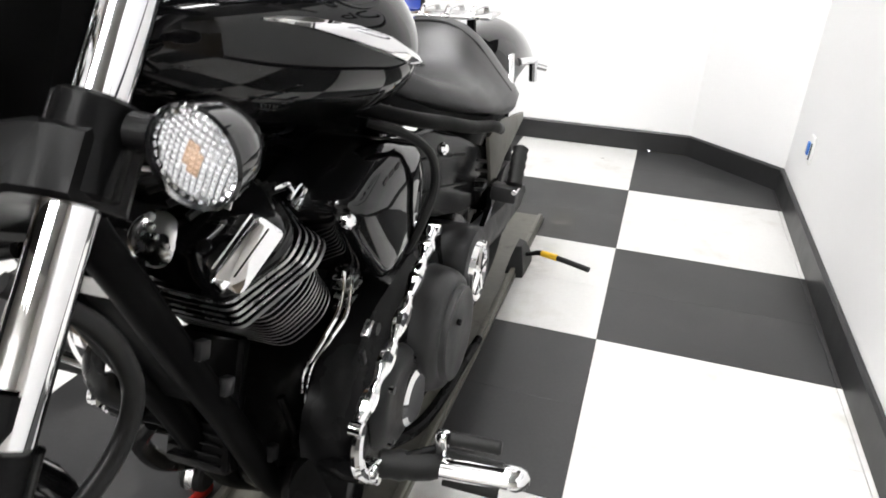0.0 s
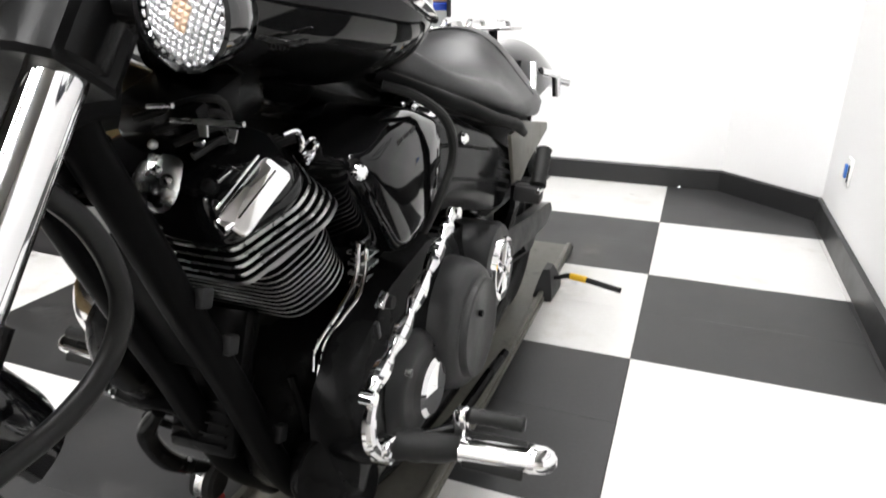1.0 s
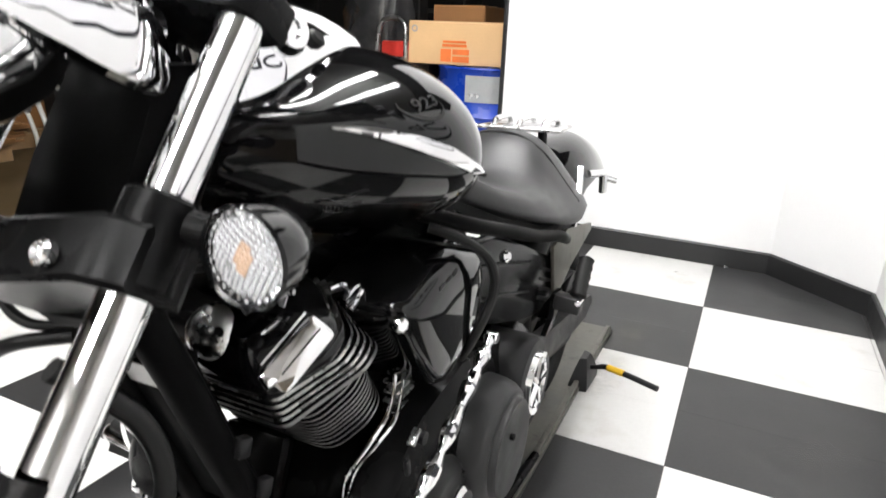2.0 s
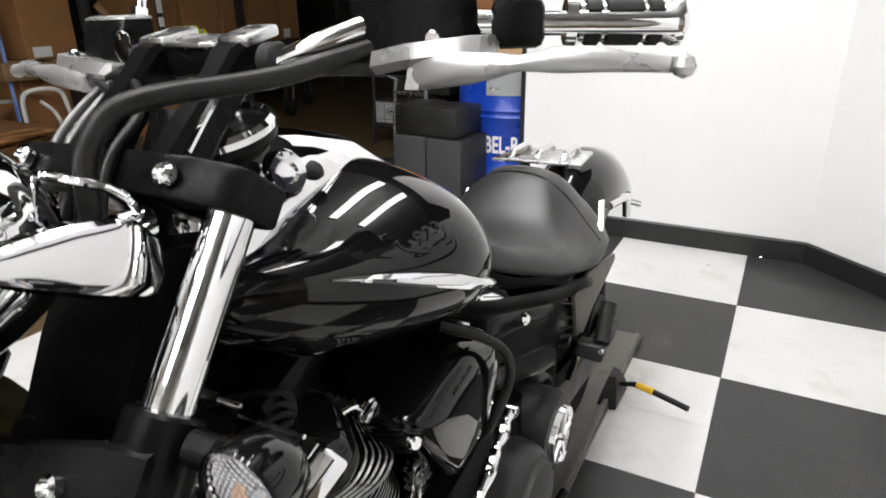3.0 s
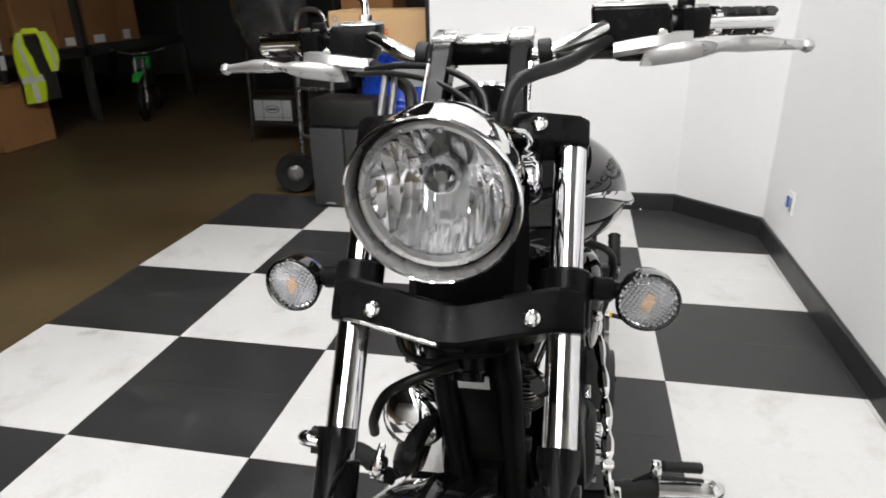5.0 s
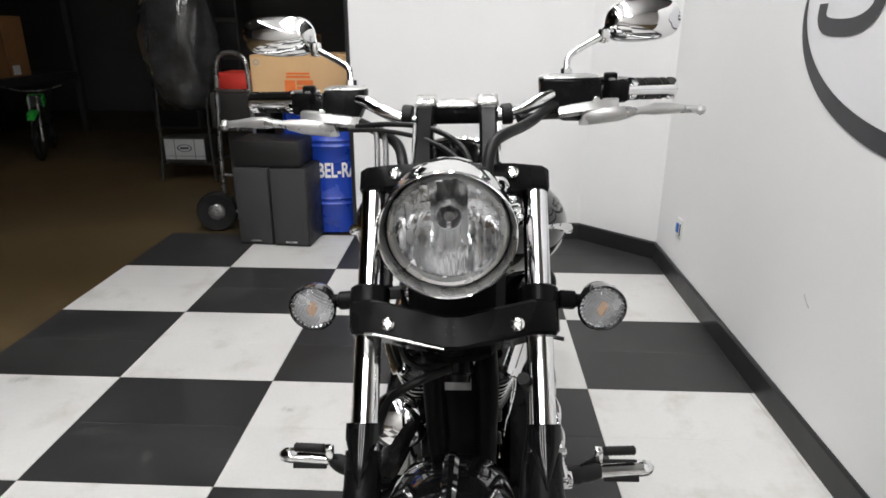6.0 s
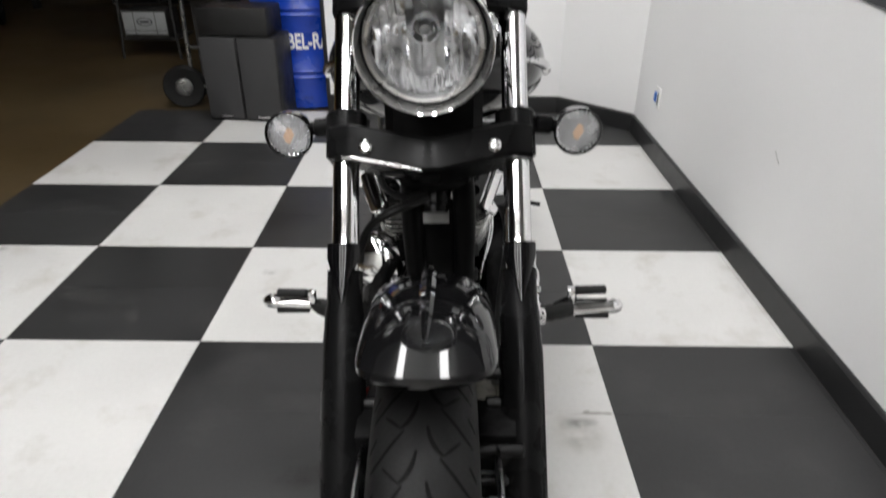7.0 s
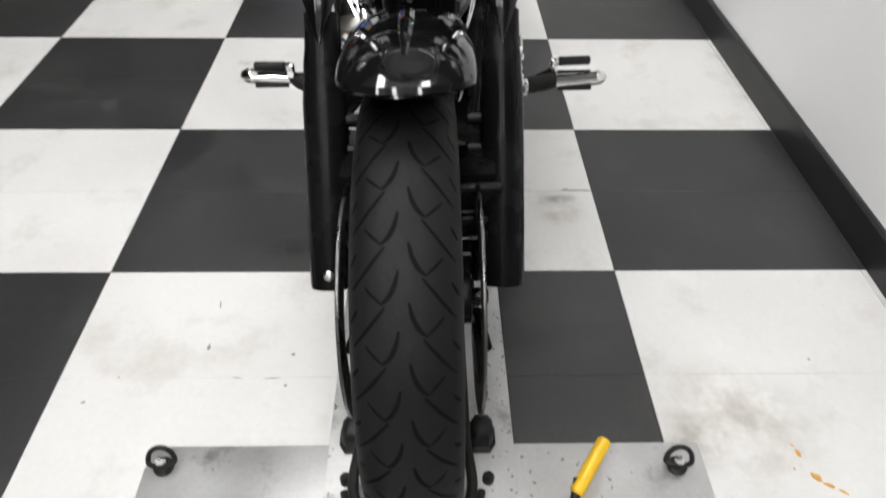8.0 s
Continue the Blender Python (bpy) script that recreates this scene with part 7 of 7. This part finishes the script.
pallet(-5.0, 1.72).matrix_world = pose(-5.03, 1.72, 0.508)
carton(-5.20, -4.61, 1.52, 1.90, 0.632, 1.06)
carton(-4.60, -4.24, 2.18, 2.66, -0.006, 0.43, tag=False, face="y")
# flattened cardboard pile
for i in range(9):
    w, d = 0.9 + 0.12 * rng.random(), 0.62 + 0.1 * rng.random()
    tagged(part("cardboard_sheet", box_at(-w / 2, w / 2, -d / 2, d / 2, 0, 0.016, 0.002, 1), "cardboard"), "flattened cardboard sheet in a low pile", "cardboard sheet", "flattened cardboard pile").matrix_world = pose(-4.62 + 0.05 * rng.random(), 0.92 + 0.06 * rng.random(), 0.112 + 0.0172 * i, 0.3 * rng.uniform(-1, 1), 0, rng.uniform(-9, 9))
pallet(-4.6, 0.95, 0.8, 0.6)
# white hand truck leaning at the cartons
wt = thing("white_trolley", "white painted tube trolley frame by the cartons", "trolley", at=pose(-4.36, 1.50, 0))
part("frame", sweep([(0.16, 0.0, 0.0), (0.14, 0.03, 0.10), (0.02, 0.06, 0.30), (-0.10, 0.10, 0.42), (-0.20, 0.02, 0.44), (-0.24, -0.08, 0.40), (-0.20, -0.12, 0.22), (-0.12, -0.16, 0.0)], 0.016, 12), "white_tube", wt)
part("frame", sweep([(0.13, -0.06, 0.0), (0.08, -0.03, 0.12), (-0.04, 0.0, 0.28), (-0.18, 0.0, 0.36)], 0.014, 12), "white_tube", wt)
# ladder
ladder = thing("step_ladder", "blue step ladder with a yellow top", "ladder", at=pose(-4.80, 1.30, 0, 0, 0, 60) @ Matrix.Scale(0.76, 4))
for s in (-0.2, 0.2):
    part("rail", loft([[Vector((s + a, y + b, z)) for a, b in ((-0.014, -0.03), (0.014, -0.03), (0.014, 0.03), (-0.014, 0.03))] for y, z in ((-0.30, -0.008), (0.0, 1.15))]), "blue_ladder", ladder)
    part("back_rail", loft([[Vector((s + a, y + b, z)) for a, b in ((-0.010, -0.015), (0.010, -0.015), (0.010, 0.015), (-0.010, 0.015))] for y, z in ((0.32, -0.008), (0.03, 1.13))]), "blue_ladder", ladder)
for i in range(4):
    z = 0.25 + 0.25 * i
    part("tread", box_at(-0.185, 0.185, -0.30 + 0.26 * z - 0.045, -0.30 + 0.26 * z + 0.045, z - 0.012, z + 0.012, 0.003), "label_grey", ladder)
part("top_cap", box_at(-0.22, 0.22, -0.06, 0.08, 1.152, 1.19, 0.01), "yellow", ladder, "yellow top cap")
# hi-vis vest hanging on the racking
vest = thing("safety_vest", "yellow safety vest with silver bands hanging on the racking", "vest", at=pose(-4.16, 2.57, 0.300, 0, 0, 78) @ Matrix.Scale(0.92, 4))
def cloth(x, z):
    return 0.018 * math.sin(11 * x + 7 * z) + 0.010 * math.sin(31 * x - 19 * z)


for rows in (((0.0, -0.175, 0.0), (0.07, -0.18, 0.02), (0.15, -0.17, 0.03), (0.24, -0.175, 0.0), (0.34, -0.17, -0.03), (0.44, -0.16, -0.06), (0.53, -0.12, -0.07)), ((0.22, 0.10, 0.16), (0.30, 0.085, 0.175), (0.38, 0.07, 0.17), (0.46, 0.05, 0.15), (0.53, 0.03, 0.11))):
    part("panel", loft([[Vector((x, cloth(x, z), z)) for x in np.linspace(x0, x1, 9)] + [Vector((x, cloth(x, z) + 0.010, z)) for x in np.linspace(x1, x0, 9)] for z, x0, x1 in rows]), "hivis", vest, "bright yellow cloth", 60)
    a0 = rows[0][0]
    part("band", loft([[Vector((x0 + (x1 - x0) * u, cloth(x0 + (x1 - x0) * u, z) - 0.003, z)) for u in (0.42, 0.52, 0.62)] + [Vector((x0 + (x1 - x0) * u, cloth(x0 + (x1 - x0) * u, z) + 0.013, z)) for u in (0.62, 0.52, 0.42)] for z, x0, x1 in rows]), "silver_tape", vest, "silver band")
part("band", loft([[Vector((x, cloth(x, z) - 0.004, z)) for x in np.linspace(-0.172, 0.022, 9)] + [Vector((x, cloth(x, z) + 0.014, z)) for x in np.linspace(0.022, -0.172, 9)] for z in (0.155, 0.18, 0.205)]), "silver_tape", vest, "silver waist band")
part("collar", loft([[Vector((x, cloth(x, z), z)) for x in (x0, x1)] + [Vector((x, cloth(x, z) + 0.01, z)) for x in (x1, x0)] for z, x0, x1 in ((0.52, -0.09, 0.06), (0.56, -0.06, 0.04))]), "hivis", vest)
part("back", loft([[Vector((x, 0.035, z)) for x in np.linspace(-w, w, 5)] + [Vector((x, 0.045, z)) for x in np.linspace(w, -w, 5)] for z, w in ((0.0, 0.16), (0.3, 0.155), (0.5, 0.15))]), "dark", vest, "dark inside")
# small green dirt bike far back
dirt = thing("dirt_bike", "small dark dirt bike with green fenders, far back", "motorcycle", at=pose(-4.12, 3.72, -0.008, 0, 0, 25) @ Matrix.Scale(0.78, 4))
for y in (-0.42, 0.42):
    part("wheel", lathe([(0.16, -0.02), (0.20, -0.025), (0.215, 0), (0.20, 0.025), (0.16, 0.02), (0.16, -0.02)], Matrix.Translation((0, y, 0.208)) @ Matrix.Rotation(radians(90), 4, "Y"), 36, cap=False), "rubber", dirt)
part("fork", joined(rod((0.04, -0.42, 0.2), (0.04, -0.28, 0.66), 0.014, 10), rod((-0.04, -0.42, 0.2), (-0.04, -0.28, 0.66), 0.014, 10)), "tubing", dirt, "silver fork")
part("front_fender", loft([[Vector((a * w, y, z + 0.01 * (1 - a * a))) for a in (-1, -0.5, 0, 0.5, 1)] + [Vector((a * w, y, z - 0.006 + 0.01 * (1 - a * a))) for a in (1, 0.5, 0, -0.5, -1)] for y, z, w in ((-0.62, 0.45, 0.03), (-0.5, 0.50, 0.05), (-0.35, 0.52, 0.055), (-0.22, 0.50, 0.04))]), "green", dirt, "green front fender")
part("body", loft([[Vector((0.07 * a, y, z + h * b)) for a, b in ((-1, -1), (1, -1), (0.8, 1), (-0.8, 1))] for y, z, h in ((-0.26, 0.60, 0.05), (0.0, 0.50, 0.16), (0.3, 0.55, 0.05), (0.55, 0.62, 0.02))]), "dark", dirt)
part("shroud", geo_box(0.17, 0.16, 0.10, 0.02, pose(0, -0.12, 0.60, 20)), "green", dirt, "green shroud")
part("handlebar", sweep([(-0.28, -0.2, 0.76), (-0.1, -0.27, 0.72), (0.1, -0.27, 0.72), (0.28, -0.2, 0.76)], 0.010, 8), "tubing", dirt)
# dark cabinets along the far wall
for x, w, h in ((-3.6, 0.5, 1.7), (-3.05, 0.45, 1.5), (-1.0, 0.6, 1.9)):
    cab = thing("cabinet", "dark grey steel cabinet in the unlit stockroom", "cabinet", "steel cabinets", pose(x, 5.2, -0.008))
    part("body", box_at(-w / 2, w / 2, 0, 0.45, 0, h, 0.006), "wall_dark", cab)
    for k in range(4):
        part("drawer", box_at(-w / 2 + 0.02, w / 2 - 0.02, -0.012, -0.0005, h * k / 4 + 0.02, h * (k + 1) / 4 - 0.02, 0.004), "casting", cab)

# ---- floor tiles, two halves each, last ----
floor = structure("floor", box_at(-2.002, 0.5115, -4.598, 1.503, -0.0078, -0.0040), "subfloor", "black and white chequered tile floor of the showroom bay", "floor")
g = 0.0007
tile_geo = joined(box_at(-T / 2 + g, T / 2 - g, -T / 2 + g, -0.00025, -0.0038, 0.0, 0.0003, 1), box_at(-T / 2 + g, T / 2 - g, 0.00025, T / 2 - g, -0.0038, 0.0, 0.0006, 1))
tile_me = {k: mesh_of("tile", tile_geo, k) for k in ("tile_white", "tile_black")}
edge_geo = joined(box_at(0, 0.0105, -T / 2 + g, T / 2 - g, -0.0038, 0.0, 0.0006, 1))
for j in range(-9, 3):
    for i in range(-4, 1):
        dark = (i + j) % 2 == 0
        o = new("tile", tile_me["tile_black" if dark else "tile_white"])
        o.parent = floor
        o.location = ((i + 0.5) * T, (j + 0.5) * T, 0)
    dark = j % 2 == 0
    o = new("tile", mesh_of("tile_strip", edge_geo, "tile_black" if dark else "tile_white"))
    o.parent = floor
    o.location = (T + 0.0008, (j + 0.5) * T, 0)

# ---- the plan brought to true metres, once ----
for me in bpy.data.meshes:
    me.transform(Matrix.Scale(UNIT, 4))
for ob in bpy.data.objects:
    if ob.type != "CAMERA":
        ob.location = ob.location * UNIT
